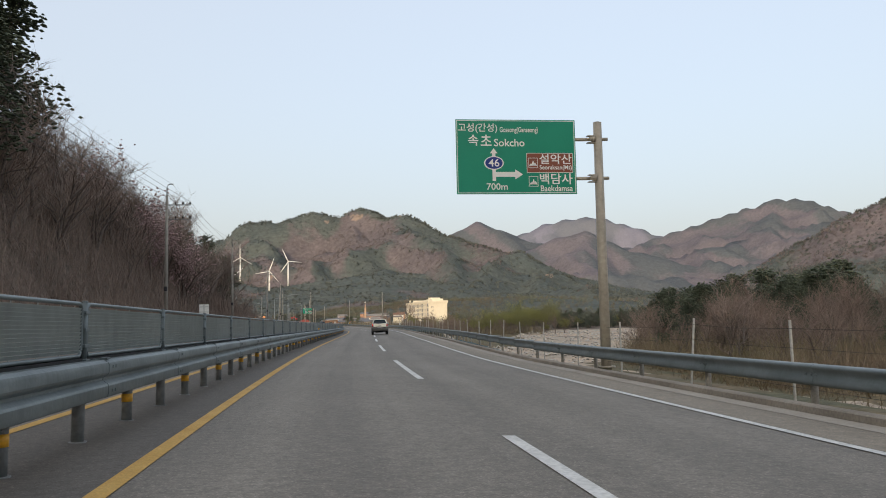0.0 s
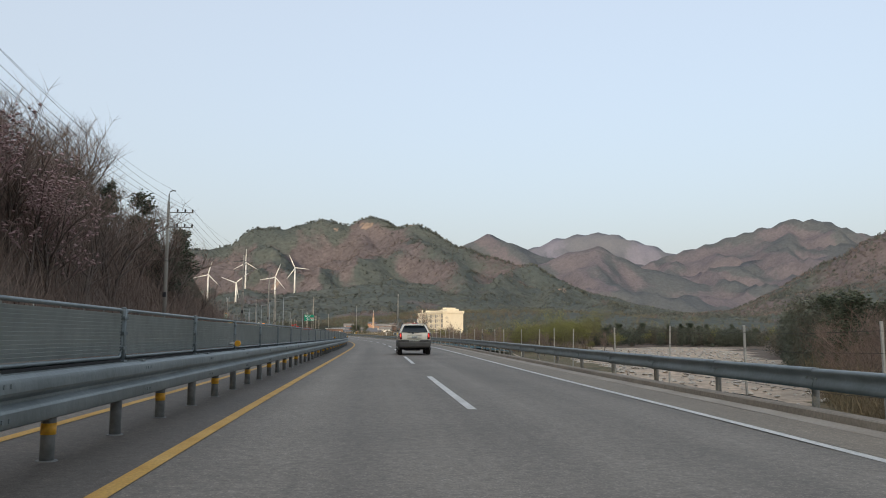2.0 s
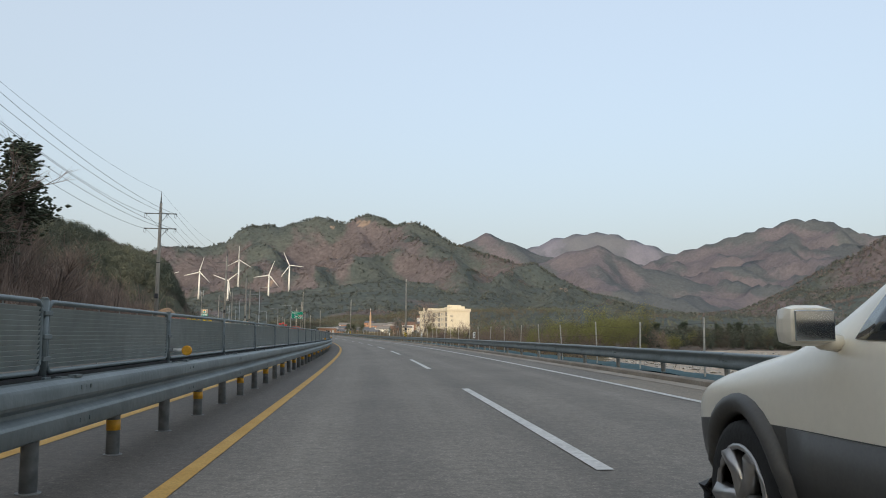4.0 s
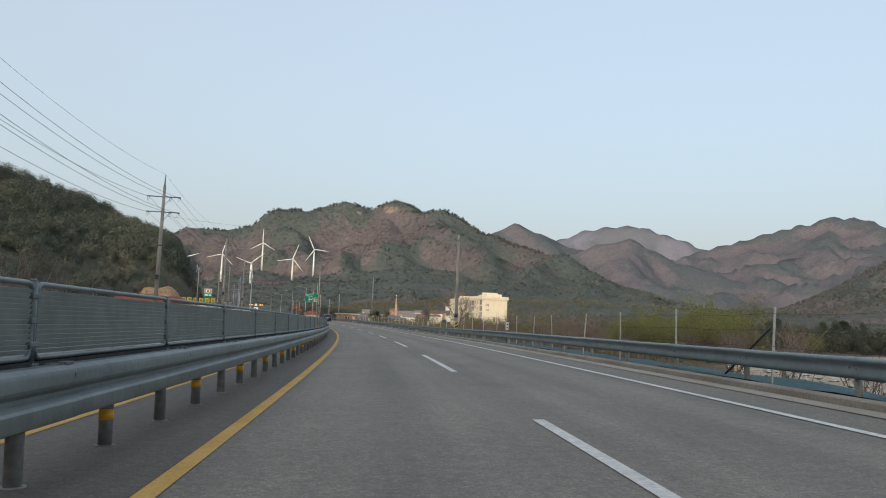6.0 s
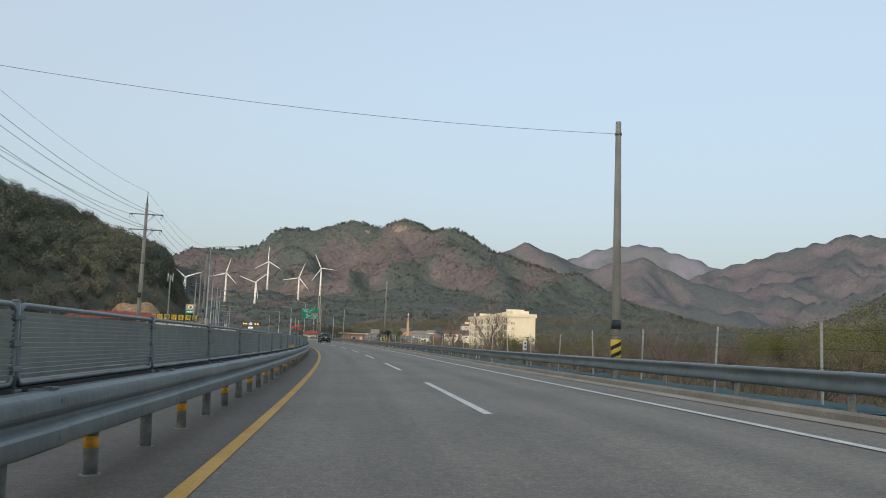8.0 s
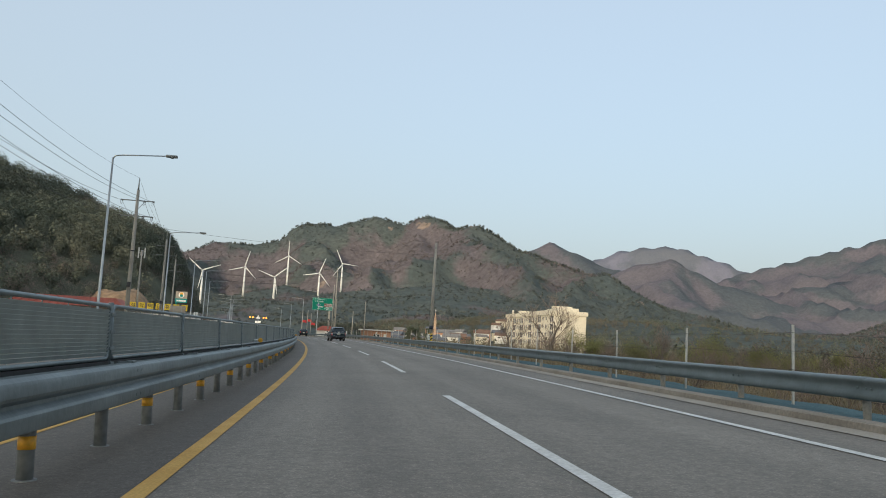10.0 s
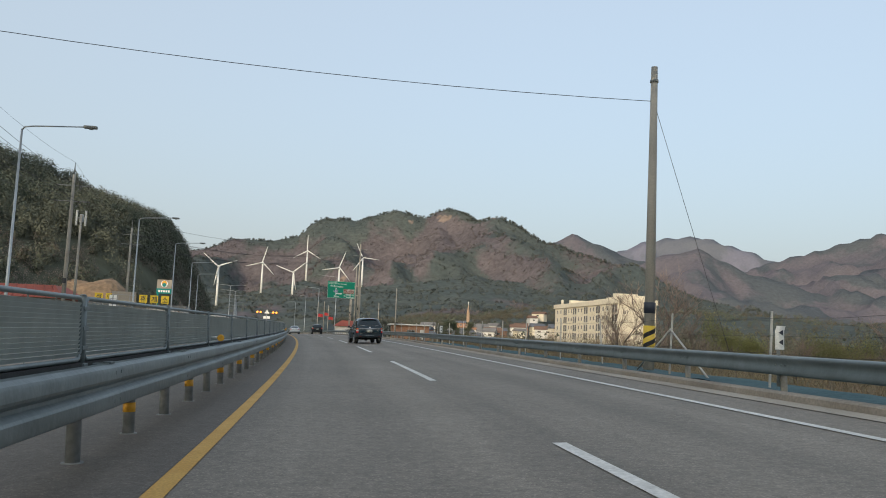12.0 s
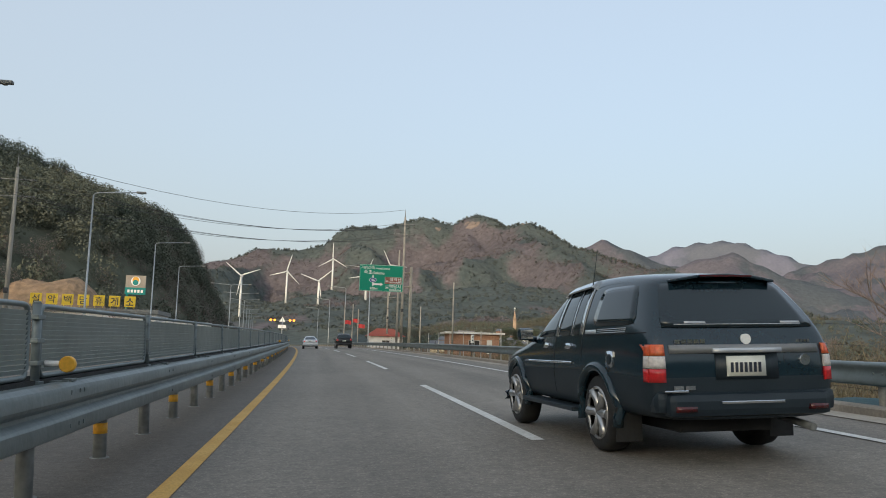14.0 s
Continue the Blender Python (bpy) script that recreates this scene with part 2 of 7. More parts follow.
def sweep(name, prof, s0, s1, material, step=4.0, closed=False, parent=None):
    """A profile of (u, z) drawn along the road."""
    bm = bmesh.new()
    rows, way = [], {}
    n = max(1, int((s1 - s0) / step))
    for i in range(n + 1):
        s = s0 + (s1 - s0) * i / n
        rows.append([bm.verts.new(at(s, u, z)) for u, z in prof])
        way.update((v, (u, s)) for v, (u, z) in zip(rows[-1], prof))
    k = len(prof)
    for a, b in zip(rows, rows[1:]):
        for j in range(k if closed else k - 1):
            bm.faces.new((a[j], a[(j + 1) % k], b[(j + 1) % k], b[j]))
    if closed:
        bm.faces.new(rows[0]), bm.faces.new(rows[-1][::-1])
    bmesh.ops.recalc_face_normals(bm, faces=bm.faces)
    if not closed:
        up = sum((f.normal.z for f in bm.faces), 0.0)
        if up < 0:
            bmesh.ops.reverse_faces(bm, faces=bm.faces)
    layer = bm.loops.layers.uv.new("way")
    for f in bm.faces:
        for lp in f.loops:
            lp[layer].uv = way[lp.vert]
    return part(name, bm, material, parent)

# ---- the ground: one sheet from the verge to the mountains ----
def forest_mat(name, bare, bare2, pine, pine2, relief=7.0, speck=0.26):
    """Hill forest: bare brown woods with patches of dark pine, more pine on the lower slopes."""
    m = bpy.data.materials.new(name)
    m.use_nodes = True
    nt = m.node_tree
    b = nt.nodes["Principled BSDF"]
    b.inputs["Roughness"].default_value, b.inputs["Specular IOR Level"].default_value = 1.0, 0.05
    geo = nt.nodes.new("ShaderNodeNewGeometry")

    def tex(scale, detail, stretch=None):
        n = nt.nodes.new("ShaderNodeTexNoise")
        n.inputs["Scale"].default_value, n.inputs["Detail"].default_value, n.inputs["Roughness"].default_value = scale, detail, 0.65
        nt.links.new(geo.outputs["Position"], n.inputs["Vector"])
        return n

    def ramp(src, p0, p1, c0, c1):
        r = nt.nodes.new("ShaderNodeValToRGB")
        r.color_ramp.elements[0].position, r.color_ramp.elements[1].position = p0, p1
        r.color_ramp.elements[0].color, r.color_ramp.elements[1].color = (*c0, 1), (*c1, 1)
        nt.links.new(src, r.inputs[0])
        return r

    mid, fine = tex(0.012, 6), tex(0.09, 4)
    woods = ramp(mid.outputs["Fac"], 0.38, 0.62, bare, bare2)
    green = ramp(mid.outputs["Fac"], 0.35, 0.65, pine, pine2)
    attr = nt.nodes.new("ShaderNodeAttribute")
    attr.attribute_name = "pine"
    edge = tex(0.035, 5)
    add = nt.nodes.new("ShaderNodeMath")
    add.operation = "MULTIPLY_ADD"
    add.inputs[1].default_value = 0.55
    nt.links.new(edge.outputs["Fac"], add.inputs[0])
    nt.links.new(attr.outputs["Fac"], add.inputs[2])
    share = ramp(add.outputs[0], 0.20, 0.42, (0, 0, 0), (1, 1, 1))
    mix0 = nt.nodes.new("ShaderNodeMixRGB")
    nt.links.new(share.outputs[0], mix0.inputs["Fac"])
    nt.links.new(woods.outputs[0], mix0.inputs["Color1"])
    nt.links.new(green.outputs[0], mix0.inputs["Color2"])
    cliff = nt.nodes.new("ShaderNodeAttribute")
    cliff.attribute_name = "rock"
    add2 = nt.nodes.new("ShaderNodeMath")
    add2.operation = "MULTIPLY_ADD"
    add2.inputs[1].default_value = 0.9
    nt.links.new(edge.outputs["Fac"], add2.inputs[0])
    nt.links.new(cliff.outputs["Fac"], add2.inputs[2])
    bare_rock = ramp(add2.outputs[0], 0.68, 0.76, (0, 0, 0), (1, 1, 1))
    mix = nt.nodes.new("ShaderNodeMixRGB")
    mix.inputs["Color2"].default_value = (0.25, 0.195, 0.16, 1)
    nt.links.new(bare_rock.outputs[0], mix.inputs["Fac"])
    nt.links.new(mix0.outputs[0], mix.inputs["Color1"])
    mr = nt.nodes.new("ShaderNodeMapRange")
    mr.inputs["From Min"].default_value, mr.inputs["From Max"].default_value = 0.3, 0.7
    mr.inputs["To Min"].default_value, mr.inputs["To Max"].default_value = 1 - speck, 1 + 0.9 * speck
    nt.links.new(fine.outputs["Fac"], mr.inputs["Value"])
    mul = nt.nodes.new("ShaderNodeVectorMath")
    mul.operation = "SCALE"
    nt.links.new(mix.outputs[0], mul.inputs[0])
    nt.links.new(mr.outputs[0], mul.inputs["Scale"])
    nt.links.new(mul.outputs[0], b.inputs["Base Color"])
    bp = nt.nodes.new("ShaderNodeBump")
    bp.inputs["Strength"].default_value, bp.inputs["Distance"].default_value = 1.0, relief
    nt.links.new(fine.outputs["Fac"], bp.inputs["Height"])
    nt.links.new(bp.outputs[0], b.inputs["Normal"])
    return m


# Haze of distance is put into the three colours: paler and bluer farther off.
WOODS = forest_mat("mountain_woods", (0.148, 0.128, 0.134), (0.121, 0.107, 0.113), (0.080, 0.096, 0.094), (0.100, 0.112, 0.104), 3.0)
WOODS_FAR_HAZED = forest_mat("distant_mountain_woods", (0.152, 0.139, 0.155), (0.132, 0.123, 0.140), (0.094, 0.106, 0.118), (0.108, 0.118, 0.128), 3.0, 0.16)
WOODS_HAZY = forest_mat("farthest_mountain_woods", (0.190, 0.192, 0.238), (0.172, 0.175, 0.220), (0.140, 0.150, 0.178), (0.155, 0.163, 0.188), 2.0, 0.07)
PINEHILL = forest_mat("pine_hill_floor", (0.15, 0.122, 0.10), (0.12, 0.10, 0.082), (0.085, 0.095, 0.072), (0.105, 0.108, 0.080), 1.0)

LATTICE = np.random.RandomState(7).rand(256, 256)


def wave(x, y):
    """Smooth noise of 0 to 1 over a unit lattice."""
    xi, yi = np.floor(x).astype(int), np.floor(y).astype(int)
    fx, fy = x - xi, y - yi
    fx, fy = fx * fx * (3 - 2 * fx), fy * fy * (3 - 2 * fy)
    a, b = LATTICE[xi % 256, yi % 256], LATTICE[(xi + 1) % 256, yi % 256]
    c, d = LATTICE[xi % 256, (yi + 1) % 256], LATTICE[(xi + 1) % 256, (yi + 1) % 256]
    return (a * (1 - fx) + b * fx) * (1 - fy) + (c * (1 - fx) + d * fx) * fy


def rough_noise(x, y, size, octaves=4):
    return sum((wave(x / size * 2 ** k + 17 * k, y / size * 2 ** k + 31 * k) - 0.5) * 0.5 ** k for k in range(octaves))


def smooth(v, a, b):
    t = np.clip((v - a) / (b - a), 0, 1)
    return t * t * (3 - 2 * t)


# bare cliffs: x, height, reach
CLIFFS = ((90, 334, 24), (-5, 314, 12), (531, 114, 14), (214, 319, 13), (-136, 115, 16))
# crests of the ridges: x, y, height
RIDGES = [
    ([(-900, 2450, 150), (-650, 2490, 190), (-521, 2513, 229), (-484, 2520, 249), (-434, 2529, 259), (-375, 2540, 252), (-311, 2549, 272), (-265, 2554, 315), (-246, 2556, 325), (-192, 2561, 327), (-158, 2563, 322), (-92, 2566, 346), (-50, 2568, 361), (18, 2569, 344), (35, 2569, 345), (79, 2568, 366), (100, 2567, 373), (127, 2523, 357), (172, 2432, 317), (215, 2371, 324), (235, 2351, 319), (260, 2336, 305), (296, 2313, 276), (332, 2286, 252), (388, 2215, 219), (459, 2119, 182), (496, 2090, 184), (566, 2030, 134), (621, 1982, 98), (700, 1930, 60)], 1500, 900, 1.45, 0),
    ([(-330, 1450, 34), (-224, 1547, 62), (-170, 1640, 86), (-106, 1560, 72), (-65, 1600, 80), (-7, 1620, 90), (52, 1620, 98), (111, 1600, 100), (167, 1560, 93), (217, 1500, 78), (263, 1400, 56), (300, 1300, 26)], 520, 420, 1.0, 0),
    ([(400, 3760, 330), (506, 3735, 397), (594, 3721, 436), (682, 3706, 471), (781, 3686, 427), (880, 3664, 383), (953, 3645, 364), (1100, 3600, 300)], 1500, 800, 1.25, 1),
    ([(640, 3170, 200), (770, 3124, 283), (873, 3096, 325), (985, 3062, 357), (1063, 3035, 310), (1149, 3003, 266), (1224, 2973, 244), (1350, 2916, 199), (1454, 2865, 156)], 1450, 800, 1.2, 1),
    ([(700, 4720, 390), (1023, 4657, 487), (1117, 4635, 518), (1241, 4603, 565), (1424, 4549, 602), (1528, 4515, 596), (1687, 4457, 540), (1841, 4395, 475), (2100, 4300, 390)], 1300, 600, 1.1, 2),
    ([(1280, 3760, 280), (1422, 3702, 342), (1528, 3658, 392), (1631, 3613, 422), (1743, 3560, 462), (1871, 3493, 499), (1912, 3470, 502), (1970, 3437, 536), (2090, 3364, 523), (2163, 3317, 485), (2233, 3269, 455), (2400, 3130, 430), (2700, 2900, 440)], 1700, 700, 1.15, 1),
    ([(490, 1290, 8), (558, 1245, 28), (610, 1241, 44), (696, 1228, 82), (777, 1236, 130), (810, 1213, 156), (834, 1196, 167), (883, 1158, 194), (960, 1054, 205), (1100, 800, 210)], 420, 500, 1.05, 0),
    ([(-240, 380, 74), (-190, 480, 71), (-163, 551, 65), (-150, 600, 62), (-144, 650, 57), (-148, 694, 59), (-150, 728, 60), (-148, 781, 47), (-146, 824, 34), (-146, 868, 16), (-142, 910, 2)], 112, 105, 0.85, 3),
    # unseen ridge behind the start, added to keep the low sun off the road
    ([(-1500, -620, 260), (-900, -640, 240), (-400, -640, 200), (0, -640, 175), (500, -640, 190), (1300, -640, 240)], 380, 380, 1.2, 0),
    ([(-800, 900, 130), (-900, 1500, 210), (-850, 2200, 200)], 560, 560, 1.2, 0),
]


def spurs(X, Y, crest, front, seed):
    """Sharp side ridges that fall from the crest towards the valley, with gullies between them."""
    rs = np.random.RandomState(seed)
    out = np.zeros(X.shape)
    ln = [0.0] + list(np.cumsum([math.hypot(b[0] - a[0], b[1] - a[1]) for a, b in zip(crest, crest[1:])]))
    gap = 0.085 * front + 20
    for d in np.arange(0.5 * gap, ln[-1], gap):
        d += rs.uniform(-0.25, 0.25) * gap
        x, y, z = (float(np.interp(d, ln, [c[k] for c in crest])) for k in range(3))
        way, reach = rs.uniform(-0.8, 0.5), front * rs.uniform(0.6, 0.85)
        top = z * rs.uniform(0.93, 0.99)
        n = 5
        line = [(x, y, top)]
        for i in range(1, n + 1):
            t = i / n
            way += rs.uniform(-0.4, 0.4)
            line.append((line[-1][0] + reach / n * math.sin(way), line[-1][1] - reach / n * math.cos(way), top * (1 - t) ** 0.98 * rs.uniform(0.94, 1.05)))
        for (ax, ay, az), (bx, by, bz) in zip(line, line[1:]):
            dx, dy = bx - ax, by - ay
            t = np.clip(((X - ax) * dx + (Y - ay) * dy) / (dx * dx + dy * dy), 0, 1)
            off = np.hypot(X - ax - t * dx, Y - ay - t * dy)
            out = np.maximum(out, az + t * (bz - az) - off * (0.70 - 0.0008 * np.minimum(off, 400)))
    return out


def ridge(X, Y, crest, front, back, power, grain):
    best = np.full(X.shape, 1e9)
    top, run, ahead = np.zeros(X.shape), np.zeros(X.shape), np.zeros(X.shape)
    gone, weight = 0.0, np.zeros(X.shape)
    for (ax, ay, az), (bx, by, bz) in zip(crest, crest[1:]):
        dx, dy = bx - ax, by - ay
        ln = math.hypot(dx, dy)
        t = np.clip(((X - ax) * dx + (Y - ay) * dy) / ln ** 2, 0, 1)
        d = np.hypot(X - ax - t * dx, Y - ay - t * dy)
        near = d < best
        best = np.where(near, d, best)
        pull = 1.0 / (d + 9.0) ** 5
        top, weight = top + pull * (az + t * (bz - az)), weight + pull
        run = np.where(near, gone + t * ln, run)
        ahead = np.where(near, (X - ax) * dy - (Y - ay) * dx, ahead)
        gone += ln
    top = top / weight
    line = np.interp(X, *zip(*sorted((c[0], c[1]) for c in crest)))
    wide = back + (front - back) * smooth(line - Y, -0.25 * front, 0.25 * front)
    far = best / wide
    spur = rough_noise(X + 0.35 * Y + 50 * rough_noise(X, Y, 400, 2), Y * 0.3 + 7 * front, 190, 4)
    far = np.where(far < 1, far * (1 + 0.55 * spur * smooth(far, 0.02, 0.3) * smooth(1.0 - far, 0.0, 0.25)), far)
    h = top * np.clip(1 - far, 0, 1) ** power
    if front > 1000 and Y.max() > 900:
        h = h * (0.56 + 0.44 * smooth(line - Y, 320, -10))
        side = spurs(X, Y, crest, front, int(front) + len(crest))
        h = np.maximum(h, side + 14 * rough_noise(X, Y, 110, 3) * smooth(line - Y, 30, 160) * smooth(side, 8, 60))
    # sharp spurs with hollows between them
    vein = np.abs(rough_noise(X + 0.4 * Y + 90 * rough_noise(X, Y, 300, 2), 0.55 * Y, 260, 4))
    h += np.minimum(0.16 * top, 60) * (0.13 - vein) * 4.6 * smooth(h, 50, 170) * smooth(far, 0.02, 0.2) * smooth(1.0 - far, 0.0, 0.3)
    h += grain * rough_noise(X, Y, 70, 3) * smooth(h, 5, 60)
    return h


def ground_height(X, Y):
    xr, zr = np.interp(Y, RY, RX), np.interp(Y, RY, RZ)
    u = X - xr
    base = zr - 0.07 + np.interp(Y, RY, TILT) * np.clip(u, -16, 12) - fall(Y, u)
    # the wooded cutting beside the oncoming lanes
    slope = np.interp(Y, [-200, 75, 96, 135, 152, 200, 240], [16, 16, 13.5, 10.5, 7, 3, 0])
    left = slope * smooth(-u, 13.5, 28) + slope * 0.6 * smooth(-u, 28, 90) + 0.7 * rough_noise(X, Y, 9, 3) * smooth(-u, 14, 18)
    # the verge and the river flat on the valley side
    deep = np.interp(Y, [-200, 140, 330, 420, 560], [4.2, 4.2, 3.4, 1.6, 2.4])
    brink = np.interp(Y, [30, 40, 103, 111], [12.3, 9.4, 9.4, 12.3])
    right = -0.25 * smooth(u, 9.0, 9.6) - (deep - 0.3) * smooth((u - brink) / 7.7, 0, 1) + 0.5 * rough_noise(X, Y, 11, 3) * smooth(u, 13, 18)
    z = base + np.where(u < 0, left, right)
    plain = smooth(Y, 650, 1100) * 9 + 1.2 * rough_noise(X, Y, 60, 3) * smooth(Y, 620, 700)
    z = z + plain * smooth(np.abs(u), 10, 60)
    kind = np.zeros(X.shape, int)
    kind[(u < -13.5) & (slope > 1) & (u > -130)] = 2
    bank = (u > 15 + 6 * rough_noise(X, Y, 20, 2)) & (u < np.interp(Y, [0, 70, 100, 140], [32, 32, 36, 54]) + 12 * rough_noise(X + 300, Y, 30, 2)) & (Y < 158 + 14 * rough_noise(X, Y + 90, 18, 2))
    kind[bank] = 1
    wobble = 10 * rough_noise(X + 700, Y, 26, 3)
    kind[(Y > 136 + wobble) & (Y < 318 + wobble) & (u > np.interp(Y, [138, 252, 318], [36, 56, 84]) + wobble) & (u < np.interp(Y, [138, 252, 318], [56, 106, 138]) + wobble)] = 1
    kind[(u > 78 + 20 * rough_noise(X, Y, 40, 3)) & (kind == 0)] = 2
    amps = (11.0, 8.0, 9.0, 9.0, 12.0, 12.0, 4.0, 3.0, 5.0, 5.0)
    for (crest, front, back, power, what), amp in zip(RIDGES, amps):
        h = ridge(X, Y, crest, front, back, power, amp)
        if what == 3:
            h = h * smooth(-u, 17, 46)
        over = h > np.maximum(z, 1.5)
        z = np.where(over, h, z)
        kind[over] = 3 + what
    return z, kind


def uneven(*stops):
    """Grid lines: (start, step), ..., end."""
    out = []
    for (a, st), b in zip(stops, [s[0] if isinstance(s, tuple) else s for s in stops[1:]]):
        out += list(np.arange(a, b, st))
    return np.array(out + [stops[-1]])


us = uneven((-4800, 200), (-2000, 60), (-1000, 24), (-320, 8), (-120, 3), (-60, 1.5), (-13.5, 3.375), (0, 3), (9, 0.6), (12, 1.0), (24, 2), (70, 5), (140, 10), (300, 18), (1000, 22), (2700, 120), 4800)
ys = uneven((-1400, 60), (-160, 10), (-20, 3), (460, 4), (560, 8), (960, 14), (1400, 20), (2620, 26), (2700, 36), (4760, 60), 5000)
GX, GY = np.meshgrid(us, ys)
GX = GX + np.interp(GY, RY, RX) * np.clip(1 - np.maximum(np.abs(us)[None, :] - 400, 0) / 600, 0, 1)
GZ, GK = ground_height(GX, GY)
nr, nc = GX.shape


def mellow(Z, k):
    """Mean over a window of 2k + 1 grid cells each way."""
    P = np.pad(Z, k, mode="edge")
    n = 2 * k + 1
    c = np.cumsum(np.pad(P, ((1, 0), (0, 0))), 0)
    P = (c[n:] - c[:-n]) / n
    c = np.cumsum(np.pad(P, ((0, 0), (1, 0))), 1)
    return (c[:, n:] - c[:, :-n]) / n


# pines keep to the spurs and the lower slopes, bare woods to the hollows; cliffs below the summit
HUMP = np.clip((GZ - mellow(GZ, 5)) / 14.0, -0.5, 0.5)
LEE = np.clip(-np.gradient(mellow(GZ, 1), axis=1) / np.gradient(GX, axis=1), -0.8, 0.8)
PINES = 0.85 * rough_noise(GX + 0.5 * GY, 0.55 * GY - 0.3 * GX, 120, 5) + 0.26 * HUMP + 0.44 * LEE + 0.04 + 0.42 * smooth(GZ + 70 * rough_noise(GX, GY, 240, 3), 150, 85)
PINES = np.where(GK >= 4, PINES + 0.05 + 0.45 * rough_noise(GX + 900, 0.7 * GY, 240, 4), PINES)
ROCKS = np.zeros(GX.shape)
for rx, rz, rr in CLIFFS:
    ROCKS = np.maximum(ROCKS, np.exp(-((GX - rx) / rr) ** 2 - ((GZ - rz) / (rr * 0.6)) ** 2) * ((GY > 1500) & (GY < 2700)))
me = bpy.data.meshes.new("ground")
quad = np.arange((nr - 1) * (nc - 1))
r0, c0 = quad // (nc - 1), quad % (nc - 1)
faces = np.stack([r0 * nc + c0, r0 * nc + c0 + 1, (r0 + 1) * nc + c0 + 1, (r0 + 1) * nc + c0], 1)
me.from_pydata(np.stack([GX.ravel(), GY.ravel(), GZ.ravel()], 1).tolist(), [], faces.tolist())
for m in (GRASS, SAND, LITTER, WOODS, WOODS_FAR_HAZED, WOODS_HAZY, PINEHILL):
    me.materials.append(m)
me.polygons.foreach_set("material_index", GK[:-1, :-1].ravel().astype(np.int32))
me.polygons.foreach_set("use_smooth", np.ones(len(quad), bool))
for key, field in (("pine", PINES), ("rock", 0.5 * ROCKS)):
    me.attributes.new(key, "FLOAT", "POINT").data.foreach_set("value", field.ravel().astype(np.float32))
me.update()
ground = tagged(new("ground", me), "valley floor, wooded slopes and mountain ridges in early spring", "ground", kind="structure")


def height(x, y):
    z, _ = ground_height(np.array([[float(x)]]), np.array([[float(y)]]))
    return float(z[0, 0])


# ---- the road ----
road = sweep("road", [(-12.6, 0.0), (-9.5, 0.004), (-1.5, 0.008), (1.6, 0.006), (8.08, 0.0)], -150, 990, ASPHALT, 5)
tagged(road, "worn grey asphalt dual carriageway", "road", kind="structure")
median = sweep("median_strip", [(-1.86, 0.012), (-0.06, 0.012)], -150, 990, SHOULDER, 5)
tagged(median, "dark brown-grey asphalt strip under the median guardrail", "median", kind="structure")
shoulder = sweep("shoulder", [(7.07, 0.009), (8.05, 0.007)], -150, 112, DUSTY, 5)
tagged(shoulder, "asphalt shoulder under a film of tan dust", "shoulder", kind="structure")
gutter = sweep("gutter", [(8.04, 0.012), (8.43, 0.022)], -150, 990, CONCRETE, 5)
tagged(gutter, "pale concrete gutter strip beside the carriageway", "gutter", kind="structure")
kerb = sweep("kerb", [(8.42, -0.2), (8.44, 0.115), (8.47, 0.135), (8.66, 0.14), (8.69, 0.115), (8.71, -0.3)], -150, 990, KERB, 4, closed=True)
tagged(kerb, "low weathered concrete kerb under the guardrail", "kerb", kind="structure")
for name, u, s0, s1, what in (("yellow_line", 0.03, -150, 990, "solid yellow line along the median"), ("oncoming_yellow_line", -1.95, -150, 990, "solid yellow line of the oncoming lanes")):
    ln = sweep(name, [(u - 0.08, 0.016), (u + 0.08, 0.016)], s0, s1, YELLOW, 3)
    tagged(ln, what, "road marking", kind="structure")
for name, u in (("white_edge_line", 6.96), ("oncoming_edge_line", -9.2)):
    ln = sweep(name, [(u - 0.075, 0.012), (u + 0.075, 0.012)], -150, 990, WHITE, 3)
    tagged(ln, "solid white edge line on the asphalt", "road marking", kind="structure")
for lane_u in (3.5, -5.5):
    for i in range(-4, 36):
        a = -1.36 + 20.107 * i
        d = sweep("lane_dash", [(lane_u - 0.075, 0.013), (lane_u + 0.075, 0.013)], a, a + 10.3, WHITE, 2.5)
        tagged(d, "ten metre white dash between the lanes", "road marking", "lane dashes", "structure")

# ---- median guardrail with its posts ----


WAVE = [(-0.03, -0.004), (0.04, 0.0), (0.074, 0.016), (0.084, 0.045), (0.084, 0.128), (0.074, 0.150), (0.022, 0.186), (0.022, 0.214), (0.074, 0.250), (0.084, 0.272), (0.084, 0.345), (0.074, 0.372), (0.03, 0.402), (-0.045, 0.405)]
BOW = [(-0.05, 0.0), (0.01, 0.0), (0.05, 0.012), (0.068, 0.038), (0.066, 0.08), (0.052, 0.13), (0.038, 0.175), (0.038, 0.21), (0.058, 0.248), (0.078, 0.276), (0.084, 0.298), (0.072, 0.324), (0.03, 0.339), (-0.06, 0.342)]


